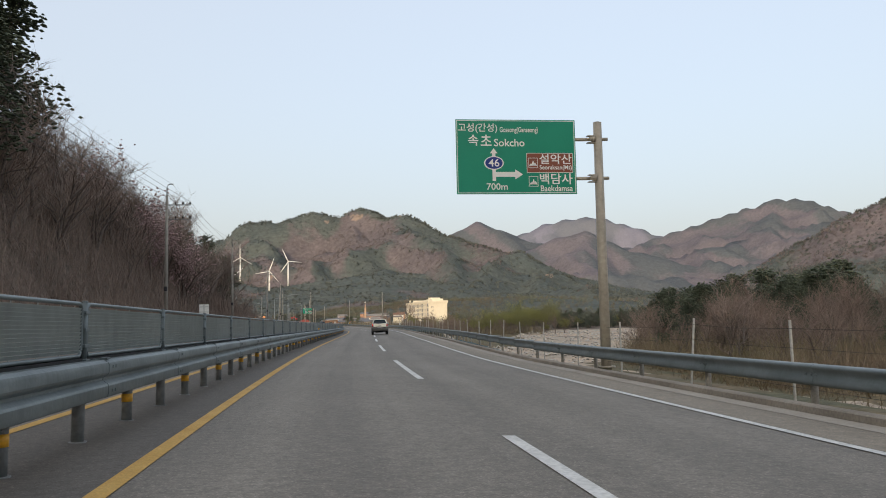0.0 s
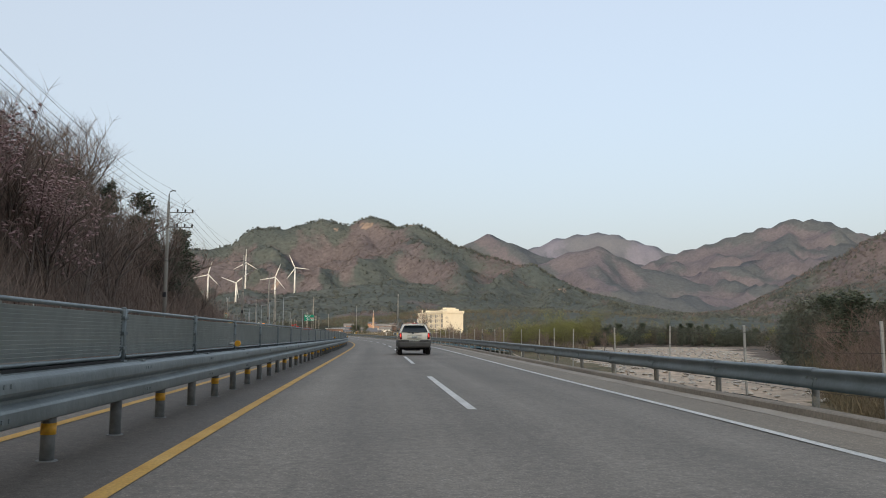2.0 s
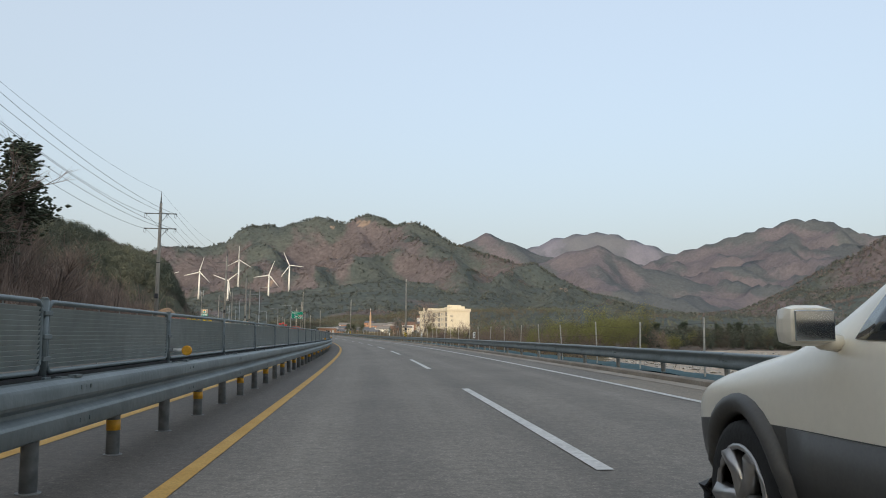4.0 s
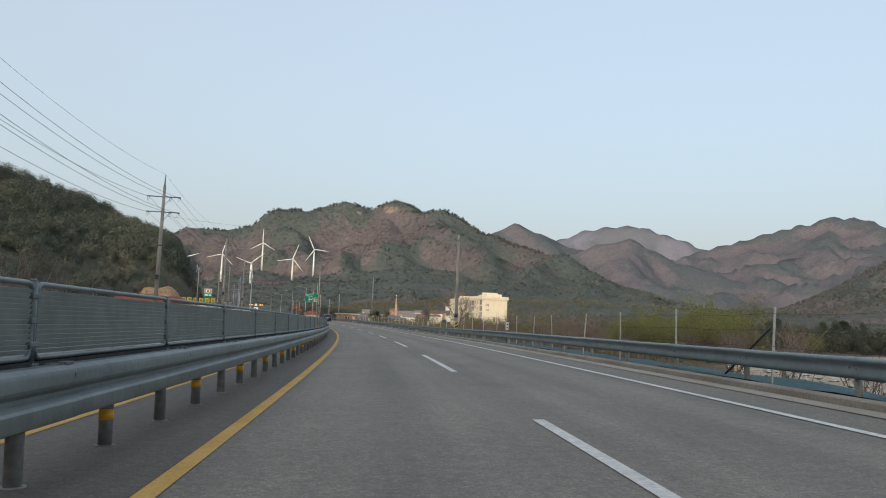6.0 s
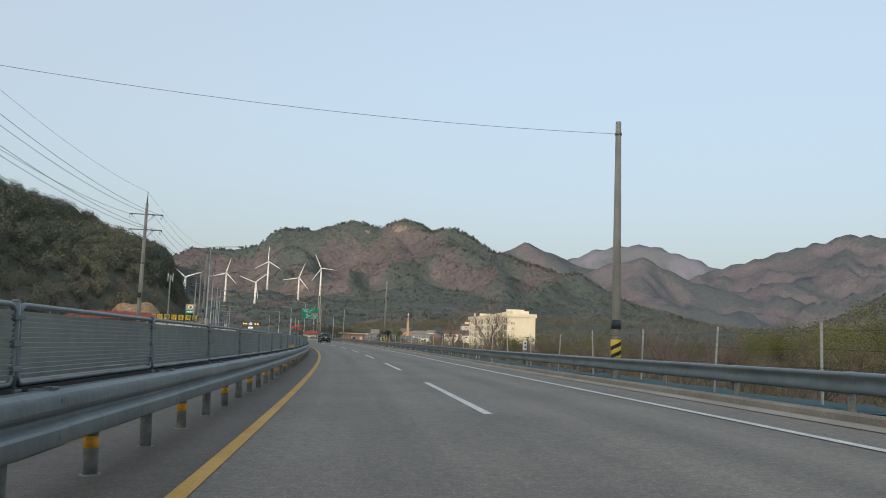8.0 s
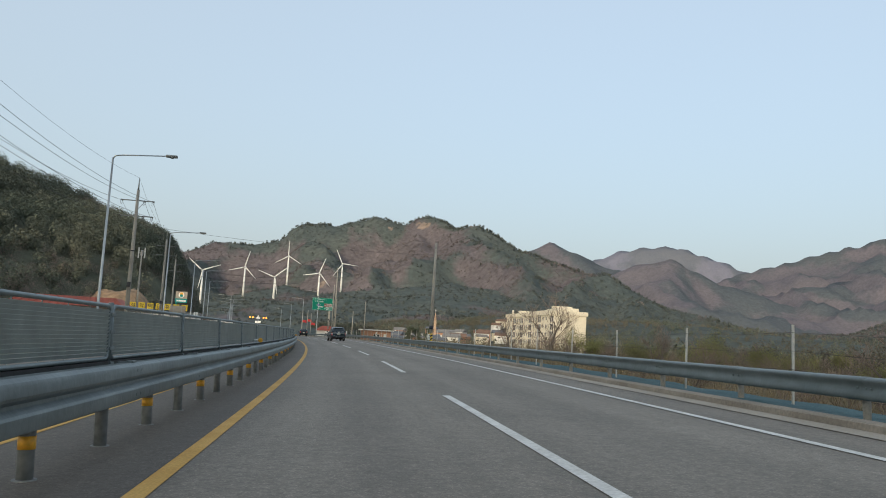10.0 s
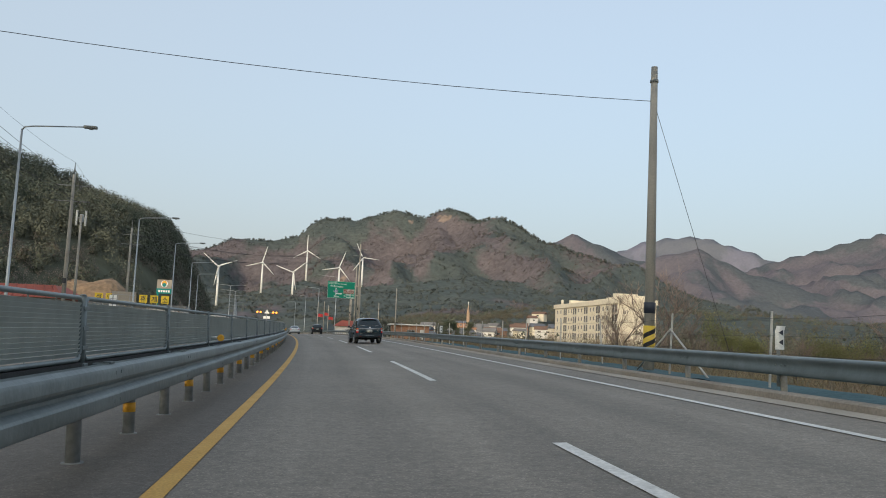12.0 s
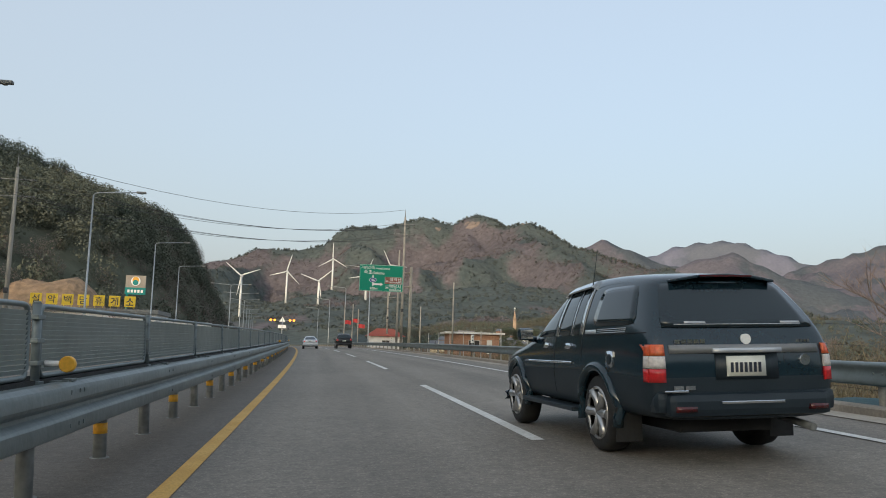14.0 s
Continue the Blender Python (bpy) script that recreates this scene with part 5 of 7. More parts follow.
SEDAN_ST = [(-1.02, -1.0, 0.78, 0.32, 0.42, 0.62, 0.84, 0.66, 0.96), (-0.96, -0.95, 0.85, 0.30, 0.38, 0.62, 0.88, 0.70, 1.0), (-0.55, -0.50, 0.89, 0.26, 0.34, 0.62, 0.92, 0.70, 1.04),
            (0.0, 0.25, 0.90, 0.24, 0.32, 0.62, 0.92, 0.58, 1.40), (0.8, 0.8, 0.90, 0.24, 0.32, 0.62, 0.91, 0.60, 1.45), (1.5, 1.3, 0.90, 0.24, 0.32, 0.62, 0.90, 0.58, 1.41),
            (2.3, 2.2, 0.89, 0.25, 0.33, 0.60, 0.86, 0.70, 0.97), (3.1, 3.1, 0.84, 0.28, 0.36, 0.56, 0.74, 0.64, 0.84), (3.55, 3.5, 0.72, 0.30, 0.38, 0.52, 0.62, 0.54, 0.70)]
plain_car("silver_sedan", "silver saloon car driving in the inner lane", along(429.0, 1.65, 0.008, 0, True), SEDAN_ST, SILVER, SILVER, 2.7,
          [[(1.05, 0.95), (1.95, 0.93), (1.45, 1.34), (1.05, 1.39)], [(0.2, 0.96), (1.0, 0.95), (1.0, 1.39), (0.35, 1.37)]],
          [(-0.62, 1.06), (0.62, 1.06), (0.52, 1.36), (-0.52, 1.36)], (0.84, 0.58, 0.80, 0.94), 0.32)

# ---- sign boards ----
def words(text, material, parent, x0, x1, z0, z1, y=-0.012):
    """Lettering stretched into a field of the board that faces the traffic."""
    cu = bpy.data.curves.new("lettering", "FONT")
    cu.body, cu.extrude, cu.resolution_u, cu.offset = text, 0.0, 3, 0.012
    tmp = bpy.data.objects.new("lettering", cu)
    scene.collection.objects.link(tmp)
    bpy.context.view_layer.update()
    me = bpy.data.meshes.new_from_object(tmp.evaluated_get(bpy.context.evaluated_depsgraph_get()))
    bpy.data.objects.remove(tmp)
    co = np.array([v.co for v in me.vertices])
    lo, hi = co.min(0), co.max(0)
    for v in me.vertices:
        v.co = (x0 + (v.co.x - lo[0]) / (hi[0] - lo[0]) * (x1 - x0), y, z0 + (v.co.y - lo[1]) / (hi[1] - lo[1]) * (z1 - z0))
    me.materials.clear()
    me.materials.append(material)
    me.name = "lettering"
    ob = new("lettering", me)
    ob.parent = parent
    return ob


def plate_ring(bm, x0, x1, z0, z1, w, y0, y1):
    box(bm, x0, x1, y0, y1, z1 - w, z1), box(bm, x0, x1, y0, y1, z0, z0 + w)
    box(bm, x0, x0 + w, y0, y1, z0 + w, z1 - w), box(bm, x1 - w, x1, y0, y1, z0 + w, z1 - w)


def direction_sign(s, u_pole, width, tall, z_mid, metres, turn, x_off):
    sign = thing("direction_sign", f"green road direction sign on a tan steel cantilever pole, {metres} ahead", "road sign", along(s, u_pole, 0.0, turn))
    bm = bmesh.new()
    top = z_mid + tall / 2 - 0.08
    tube(bm, [(0, 0, -0.5), (0, 0, 2.5), (0, 0, top)], [0.165, 0.155, 0.135], 18)
    tube(bm, [(0, 0, top), (0, 0, top + 0.02)], [0.14, 0.10], 18)
    tube(bm, [(0, 0, 0.0), (0, 0, 0.06)], 0.28, 18)
    part("pole", bm, SIGNPOLE, sign)
    for z in (z_mid + tall * 0.24, z_mid - tall * 0.29):
        bm = bmesh.new()
        tube(bm, [(-x_off - 0.4, 0.10, z), (0.32, 0.0, z)], 0.055, 10)
        for k in range(3):
            box(bm, -0.36, -0.10, -0.10, 0.10, z - 0.13 + 0.11 * k, z - 0.11 + 0.11 * k, bevel=0.004)
        tube(bm, [(-0.30, -0.04, z), (-0.12, -0.04, z)], [0.06, 0.13], 10)
        part("arm", bm, SIGNPOLE, sign)
    bd = new("board")
    bd.parent = sign
    bd.location = (-x_off - width / 2, 0.02, z_mid)
    W2, H2 = width / 2, tall / 2
    bm = bmesh.new()
    box(bm, -W2, W2, -0.006, 0.03, -H2, H2, bevel=0.003)
    part("sheet", bm, GREEN, bd, "green reflective sheet")
    bm = bmesh.new()
    plate_ring(bm, -W2 + 0.03, W2 - 0.03, -H2 + 0.03, H2 - 0.03, 0.018, -0.011, -0.004)
    part("border", bm, SIGNWHITE, bd, "thin white border")
    X, Z = lambda a: -W2 + a * width, lambda b: H2 - b * tall
    for txt, a0, a1, b0, b1 in (("고성(간성)", .02, .345, .05, .185), ("Goseong(Ganseong)", .365, .685, .10, .19), ("속", .10, .185, .205, .355), ("초", .205, .295, .205, .355), ("Sokcho", .315, .57, .26, .362), (metres, .245, .42, .855, .945), ("백담사", .69, .965, .725, .87), ("Baekdamsa", .695, .965, .885, .965)):
        words(txt, SIGNWHITE, bd, X(a0), X(a1), Z(b1), Z(b0))
    bm = bmesh.new()
    box(bm, X(.583), X(.972), -0.012, -0.004, Z(.715), Z(.45))
    br = part("brown_field", bm, BROWN, bd, "brown tourist field")
    bm = bmesh.new()
    plate_ring(bm, X(.583), X(.972), Z(.715), Z(.45), 0.014, -0.016, -0.010)
    part("border", bm, SIGNWHITE, br)
    words("설악산", SIGNWHITE, br, X(.69), X(.962), Z(.60), Z(.462), -0.017)
    words("Seoraksan(Mt)", SIGNWHITE, br, X(.69), X(.962), Z(.69), Z(.612), -0.017)
    for b0, b1, host in ((.515, .65, br), (.765, .90, bd)):
        bm = bmesh.new()
        plate_ring(bm, X(.598), X(.675), Z(b1), Z(b0), 0.012, -0.018, -0.010)
        zc, hh = Z((b0 + b1) / 2), (Z(b0) - Z(b1))
        for k, (dx, ht) in enumerate(((-0.25, 0.25), (0.0, 0.55), (0.22, 0.35))):
            xc = X(.6365) + dx * width * 0.07
            vs = [bm.verts.new((xc - 0.07, -0.018, zc - hh * 0.3)), bm.verts.new((xc + 0.07, -0.018, zc - hh * 0.3)), bm.verts.new((xc, -0.018, zc - hh * 0.3 + hh * ht))]
            bm.faces.new(vs)
        part("pictogram", bm, SIGNWHITE, host)
    bm = bmesh.new()
    xa = X(.31)
    box(bm, xa - 0.055, xa + 0.055, -0.012, -0.004, Z(.825), Z(.44))
    box(bm, xa + 0.055, X(.49), -0.012, -0.004, Z(.77), Z(.705))
    for tri_pts in (((xa - 0.12, Z(.455)), (xa + 0.12, Z(.455)), (xa, Z(.385))), ((X(.485), Z(.805)), (X(.485), Z(.67)), (X(.55), Z(.7375)))):
        a = [bm.verts.new((p[0], -0.012, p[1])) for p in tri_pts]
        b = [bm.verts.new((p[0], -0.004, p[1])) for p in tri_pts]
        bm.faces.new(a)
        for i in range(3):
            bm.faces.new((a[i], a[(i + 1) % 3], b[(i + 1) % 3], b[i]))
    part("arrow", bm, SIGNWHITE, bd, "white straight-on and right-turn arrows")
    for rr, mt, yy in ((1.0, SIGNWHITE, -0.017), (0.88, BLUE, -0.021)):
        bm = bmesh.new()
        rx, rz = width * 0.082 * rr, tall * 0.09 * rr
        ring = [bm.verts.new((xa + rx * math.cos(6.28318 * i / 28), yy, Z(.585) + rz * math.sin(6.28318 * i / 28))) for i in range(28)]
        low = [bm.verts.new((v.co.x, -0.005, v.co.z)) for v in ring]
        bm.faces.new(ring)
        for i in range(28):
            bm.faces.new((ring[i], ring[(i + 1) % 28], low[(i + 1) % 28], low[i]))
        sh = part("route_shield", bm, mt, bd, "blue oval route shield")
    words("46", SIGNWHITE, bd, xa - width * 0.045, xa + width * 0.045, Z(.635), Z(.53), -0.024)
    return sign


direction_sign(25.4, 9.93, 3.86, 2.39, 6.71, "700m", 0.0, 0.74)
direction_sign(413.0, 10.9, 4.33, 2.62, 6.95, "300m", 0.0, 0.8)

# ---- utility poles and cables ----
PORCELAIN = mat("dark_insulator", (0.03, 0.022, 0.02), (0.05, 0.035, 0.03), 5, 0.3)


def utility_pole(s, u, tall, style, lean=0.0):
    p = thing("utility_pole", ("tapered concrete power pole with crossarms reaching over the road side" if style == 0 else "tapered concrete power pole with two centred crossarms and jumper loops"), "power pole", along(s, u, 0.0) @ pose(0, 0, 0, 0, lean, 0), "power poles")
    bm = bmesh.new()
    z0 = height(*at(s, u).to_tuple()[:2]) - at(s, u).z - 0.5
    tube(bm, [(0, 0, min(z0, -0.3)), (0, 0, tall * 0.5), (0, 0, tall - 1.0)], [0.19, 0.16, 0.115], 12)
    part("shaft", bm, POLE, p)
    tips = []
    arms = ((tall - 1.9, tall - 3.2))
    for z in arms:
        x0, x1 = (-0.15, 2.1) if style == 0 else (-1.35, 1.35)
        bm = bmesh.new()
        box(bm, x0, x1, 0.10, 0.17, z - 0.04, z + 0.04)
        tube(bm, [(0.0, 0.12, z - 0.8), (x1 * 0.45, 0.135, z - 0.03)], 0.022, 5)
        part("crossarm", bm, ZINC_OLD, p)
        for x in ((0.75, 1.4, 2.03) if style == 0 else (-1.25, 0.55, 1.25)):
            bm = bmesh.new()
            if style == 0:
                tube(bm, [(x, 0.135, z + 0.04), (x, 0.135, z + 0.10), (x, 0.135, z + 0.26), (x, 0.135, z + 0.30)], [0.03, 0.075, 0.075, 0.03], 8)
            else:
                for k in (-1, 1):
                    tube(bm, [(x, 0.135 + 0.05 * k, z), (x, 0.135 + 0.2 * k, z - 0.02), (x, 0.135 + 0.42 * k, z - 0.04)], [0.03, 0.06, 0.03], 7)
                loop = [(x, 0.135 - 0.42, z - 0.04), (x - 0.06, -0.12, z - 0.36), (x - 0.06, 0.35, z - 0.36), (x, 0.135 + 0.42, z - 0.04)]
                tube(bm, loop, 0.013, 4)
            part("insulator", bm, PORCELAIN, p)
            tips.append(p.matrix_world @ Vector((x, 0.135, z + (0.30 if style == 0 else -0.04))))
    bm = bmesh.new()
    if style == 0:
        tube(bm, [(0, 0, tall - 1.05), (0, 0, tall - 0.35), (0.08, 0, tall - 0.1), (0.3, 0, tall), (0.55, 0, tall - 0.02)], 0.05, 8)
        tip = Vector((0.45, 0, tall))
    else:
        tube(bm, [(0, 0, tall - 1.1), (0, 0, tall)], [0.075, 0.02], 8)
        tip = Vector((0, 0, tall))
    part("earth_wire_bracket", bm, ZINC_OLD, p)
    tips.append(p.matrix_world @ tip)
    bm = bmesh.new()
    for z in (3.2, 3.9, tall * 0.55):
        tube(bm, [(0, 0, z), (0, 0, z + 0.09)], 0.185 - 0.004 * z, 12)
    box(bm, -0.14, 0.14, -0.30, -0.13, 4.6, 5.0, bevel=0.02)
    part("pole_fittings", bm, WIRE, p)
    return tips


bpy.context.view_layer.update()
spans = []
for s, u, tall, style, lean in ((-60, -14.5, 13.6, 0, 0), (-10, -14.2, 13.6, 0, 0), (76, -15.1, 14.3, 0, 0), (119, -16.1, 13.9, 0, 0), (165, -15.6, 13.8, 1, 0), (211, -15.2, 13.5, 1, 0.6), (258, -14.9, 13.5, 1, 0), (305, -14.6, 13.7, 1, 0), (353, -18.6, 14.5, 1, 0), (398, -21.6, 15.2, 1, 0)):
    bpy.context.view_layer.update()
    spans.append(utility_pole(s, u, tall, style, lean))


def cable(a, b, sag, r, name="overhead_cable", label="thin black power cable strung between poles"):
    bm = bmesh.new()
    pts = []
    for i in range(13):
        t = i / 12
        q = a.lerp(b, t)
        pts.append(q - Vector((0, 0, sag * 4 * t * (1 - t))))
    tube(bm, pts, r, 4)
    return tagged(part(name, bm, WIRE), label, "cable", "power cables")


for a, b in zip(spans, spans[1:]):
    for p, q in zip(a, b):
        cable(p, q, 0.9, 0.013 if p is not a[-1] else 0.009)

# plain poles on the valley side, with black and yellow guards
GUARD = mat("yellow_pole_guard", (0.62, 0.42, 0.04), (0.66, 0.46, 0.06), 4, 0.5)


def roadside_pole(s, u, tall, lean):
    p = thing("roadside_pole", "bare concrete pole with a striped black and yellow guard", "power pole", along(s, u, 0.0) @ pose(0, 0, 0, 0, lean, 0))
    bm = bmesh.new()
    tube(bm, [(0, 0, -0.8), (0, 0, tall * 0.5), (0, 0, tall)], [0.17, 0.14, 0.10], 14)
    part("shaft", bm, POLE, p)
    bm = bmesh.new()
    tube(bm, [(0, 0, 0.2), (0, 0, 1.25)], 0.182, 20)
    g = part("guard", bm, GUARD, p, "yellow guard sleeve")
    for k in range(3):
        bm = bmesh.new()
        z = 0.24 + 0.30 * k
        low, high = [], []
        for i in range(11):
            a = radians(-180 + 18 * i)
            low.append(bm.verts.new((0.186 * math.cos(a), 0.186 * math.sin(a), z + 0.028 * i)))
            high.append(bm.verts.new((0.186 * math.cos(a), 0.186 * math.sin(a), z + 0.14 + 0.028 * i)))
        for i in range(10):
            bm.faces.new((low[i], low[i + 1], high[i + 1], high[i]))
        part("stripe", bm, BLACK, g, "black diagonal stripe")
    bm = bmesh.new()
    tube(bm, [(0, 0, 1.62), (0, 0, 1.95)], 0.176, 16)
    part("number_band", bm, INK, p, "dark number band")
    bm = bmesh.new()
    tube(bm, [(0, 0, tall - 0.5), (0, 0, tall - 0.42)], 0.13, 12)
    part("clamp", bm, ZINC_OLD, p)
    return p.matrix_world.translation + Vector((0, 0, tall - 0.45))


bpy.context.view_layer.update()
roadside_pole(215.0, 10.75, 9.2, 0)
roadside_pole(306.0, 10.8, 9.3, 0.4)
top_a = at(215.0, 10.75, 8.75)
top_b = at(306.0, 10.85, 8.2)
cable(top_b, at(305, -14.6, 9.8), 0.4, 0.010, label="thin cable crossing high over the road")
cable(top_a, at(211, -15.2, 10.0), 0.5, 0.007, label="thin cable crossing high over the road")
cable(top_b, at(304.0, 12.6, -0.3), 0.02, 0.008, "stay_wire", "steel stay wire of the roadside pole")
for s, u, tall in ((438, 13.4, 18.0), (470, 15.5, 11.5), (489, 18.0, 12.5)):
    bpy.context.view_layer.update()
    tips = utility_pole(s, u, tall, 1, 0)
    if tall > 15:
        for p, q in zip(spans[-1], tips):
            cable(p, q, 2.0, 0.018, label="thin black power cable strung across the road")
for s, u, tall in ((441, 13.2, 13.0), (520, 30, 9.0), (452, 23.0, 9.5)):
    p = thing("plain_pole", "bare weathered concrete pole", "power pole", along(s, u))
    bm = bmesh.new()
    tube(bm, [(0, 0, -2.8), (0, 0, tall)], [0.17, 0.10], 12)
    part("shaft", bm, POLE, p)


# ---- street lamps over the oncoming lanes ----
def street_lamp(arms=(1,)):
    lamp = thing("street_lamp", "tall grey steel street lamp with a single arm" if len(arms) == 1 else "tall grey steel street lamp with an arm to each side", "street lamp", group="street lamps")
    bm = bmesh.new()
    tube(bm, [(0, 0, -0.6), (0, 0, 1.0), (0, 0, 11.65)], [0.10, 0.095, 0.055], 12)
    box(bm, -0.13, 0.13, -0.11, 0.11, 0.0, 0.9, bevel=0.02)
    part("pole", bm, LAMP, lamp)
    for k in arms:
        bm = bmesh.new()
        tube(bm, [(0, 0, 11.6), (0.12 * k, 0, 11.78), (0.6 * k, 0, 11.86), (3.2 * k, 0, 12.02)], [0.05, 0.045, 0.04, 0.035], 8)
        part("arm", bm, LAMP, lamp)
        bm = bmesh.new()
        box(bm, min(3.1 * k, 3.8 * k), max(3.1 * k, 3.8 * k), -0.15, 0.15, 11.94, 12.1, bevel=0.06)
        tube(bm, [(3.48 * k, 0, 11.9), (3.48 * k, 0, 11.96)], [0.10, 0.16], 12)
        part("lamp_head", bm, ZINC_OLD, lamp, "rounded lamp head, unlit")
    return lamp


lamp0 = street_lamp()
first = True
for s, u in ((286.2, -12.5), (328.6, -15.1), (367.6, -15.8), (396.8, -15.7), (430, -16.4), (460, -17.4)):
    m = along(s, u, 0.0 if s < 380 else 0.35)
    if first:
        lamp0.matrix_world = m
        first = False
    else:
        copy_thing(lamp0, m)
for s in (455, 500, 545, 595):
    copy_thing(lamp0, along(s, 10.8, 0.0, 180))
lamp1 = street_lamp((1, -1))
lamp1.matrix_world = along(494, -11.6)
for s in (521, 548, 576, 606, 640, 676):
    copy_thing(lamp1, along(s, -10.6))


# ---- small roadside signs and reflectors ----
ARROWW = mat("white_delineator", (0.70, 0.70, 0.67), (0.76, 0.76, 0.73), 4, 0.5)


def delineator():
    d = thing("delineator", "small white delineator plate with a black arrow on the kerb", "road marker", group="delineators")
    bm = bmesh.new()
    front = []
    for i in range(7):
        x = -0.085 + 0.17 * i / 6
        front.append((x, 0.035 * (1 - (x / 0.085) ** 2)))
    for dy in (0.0, 0.006):
        rows = [[bm.verts.new((x + 0.05 * (z - 1.13) / 0.16 * (z > 1.13), -0.02 - y + dy, z)) for x, y in front] for z in (0.80, 0.98, 1.13, 1.22)]
        for a, c in zip(rows, rows[1:]):
            for i in range(6):
                bm.faces.new((a[i], a[i + 1], c[i + 1], c[i]))
    part("plate", bm, ARROWW, d)
    bm = bmesh.new()
    tube(bm, [(0, 0.03, 0.15), (0, 0.03, 1.0)], 0.03, 8)
    part("post", bm, ZINC_OLD, d)
    bm = bmesh.new()
    for z in (1.10, 0.93):
        vs = [bm.verts.new(p) for p in ((0.045, -0.058, z + 0.055), (-0.045, -0.060, z), (0.045, -0.058, z - 0.055))]
        bm.faces.new(vs)
    part("arrow", bm, INK, d, "black arrow mark")
    return d


d0 = delineator()
first = True
for s in (148.4, 183.4, 222.2, 296.0, 334.9, 373.7, 412.5):
    m = along(s, 9.1, 0.0)
    if first:
        d0.matrix_world, first = m, False
    else:
        copy_thing(d0, m)


def round_reflector():
    r = thing("round_reflector", "round orange reflector on a short bracket of the median fence", "reflector", group="orange reflectors")
    bm = bmesh.new()
    tube(bm, [(0, -0.03, 0), (0, -0.012, 0), (0, 0.012, 0)], [0.056, 0.064, 0.064], 20)
    part("disc", bm, BAND, r)
    bm = bmesh.new()
    tube(bm, [(-0.17, 0.0, 0.0), (-0.03, 0.02, 0)], 0.025, 8)
    part("bracket", bm, ARROWW, r)
    return r


r0 = round_reflector()
first = True
for s in (63, 103, 142.2, 181.1, 219.3, 257.7, 298, 338.35, 378, 418):
    m = along(s, -0.80, 0.955)
    if first:
        r0.matrix_world, first = m, False
    else:
        copy_thing(r0, m)
for s, u, w, h, z, what in ((71.6, -10.9, 0.80, 0.86, 3.2, "back of a small square road sign"), (381, -19, 2.6, 1.5, 5.0, "back of a large weathered road sign"), (345, -13.2, 0.5, 1.1, 3.4, "narrow white board with a dark mark")):
    t = thing("road_sign_back", what + " in bare aluminium", "road sign", along(s, u))
    bm = bmesh.new()
    box(bm, -w / 2, w / 2, -0.01, 0.01, z - h, z, bevel=0.004)
    part("board", bm, CONCRETE if w > 1 else SIGNWHITE, t)
    bm = bmesh.new()
    for x in ((-w * 0.25, w * 0.25) if w > 1 else (0,)):
        box(bm, x - 0.03, x + 0.03, -0.05, -0.012, -0.4, z - 0.02)
    for k in (0.25, 0.75):
        box(bm, -w * 0.45, w * 0.45, -0.03, -0.011, z - h * k - 0.02, z - h * k + 0.02)
    part("bracket", bm, LAMP, t)

# warning beacon on the median
bc = thing("warning_beacon", "overhead warning board with four lit amber flashers", "traffic sign", along(545, -0.9))
bm = bmesh.new()
tube(bm, [(0, 0, 0), (0, 0, 7.2)], [0.12, 0.09], 10)
tube(bm, [(-3.2, 0, 6.6), (3.2, 0, 6.6)], 0.06, 8)
part("post", bm, LAMP, bc)
bm = bmesh.new()
box(bm, -1.0, 1.0, -0.05, 0.05, 4.6, 5.4, bevel=0.01)
vs = [bm.verts.new(p) for p in ((-0.75, -0.06, 6.2), (0.75, -0.06, 6.2), (0, -0.06, 7.5))]
bm.faces.new(vs)
part("board", bm, SIGNWHITE, bc)
AMBERLIT = glow("lit_amber_flasher", (1.0, 0.32, 0.04), 2.0)
for x in (-2.9, -1.9, 1.9, 2.9):
    bm = bmesh.new()
    tube(bm, [(x, -0.02, 6.6), (x, -0.14, 6.6)], 0.30, 16)
    part("flasher", bm, AMBERLIT, bc, "lit amber flasher")

# red banners
BANNER = mat("red_banner", (0.40, 0.03, 0.035), (0.46, 0.05, 0.05), 1, 0.8)
for s, u, z in ((486, 10.8, 4.6), (487, 12.4, 4.9), (486.5, 13.4, 3.9)):
    b = thing("banner", "red cloth banner hung from a pole", "banner", along(s, u), "red banners")
    bm = bmesh.new()
    tube(bm, [(-1.2, 0.1, -1), (-1.2, 0.1, z + 3.0)], 0.09, 8)
    part("pole", bm, POLE, b)
    bm = bmesh.new()
    rows = [[bm.verts.new((-1.1 + 1.15 * i / 8, 0.06 * math.sin(i * 1.1), z - 0.5 + k + 0.05 * math.sin(i * 0.7))) for i in range(9)] for k in (0, 0.35, 0.7)]
    for a, c in zip(rows, rows[1:]):
        for i in range(8):
            bm.faces.new((a[i], a[i + 1], c[i + 1], c[i]))
    part("cloth", bm, BANNER, b)

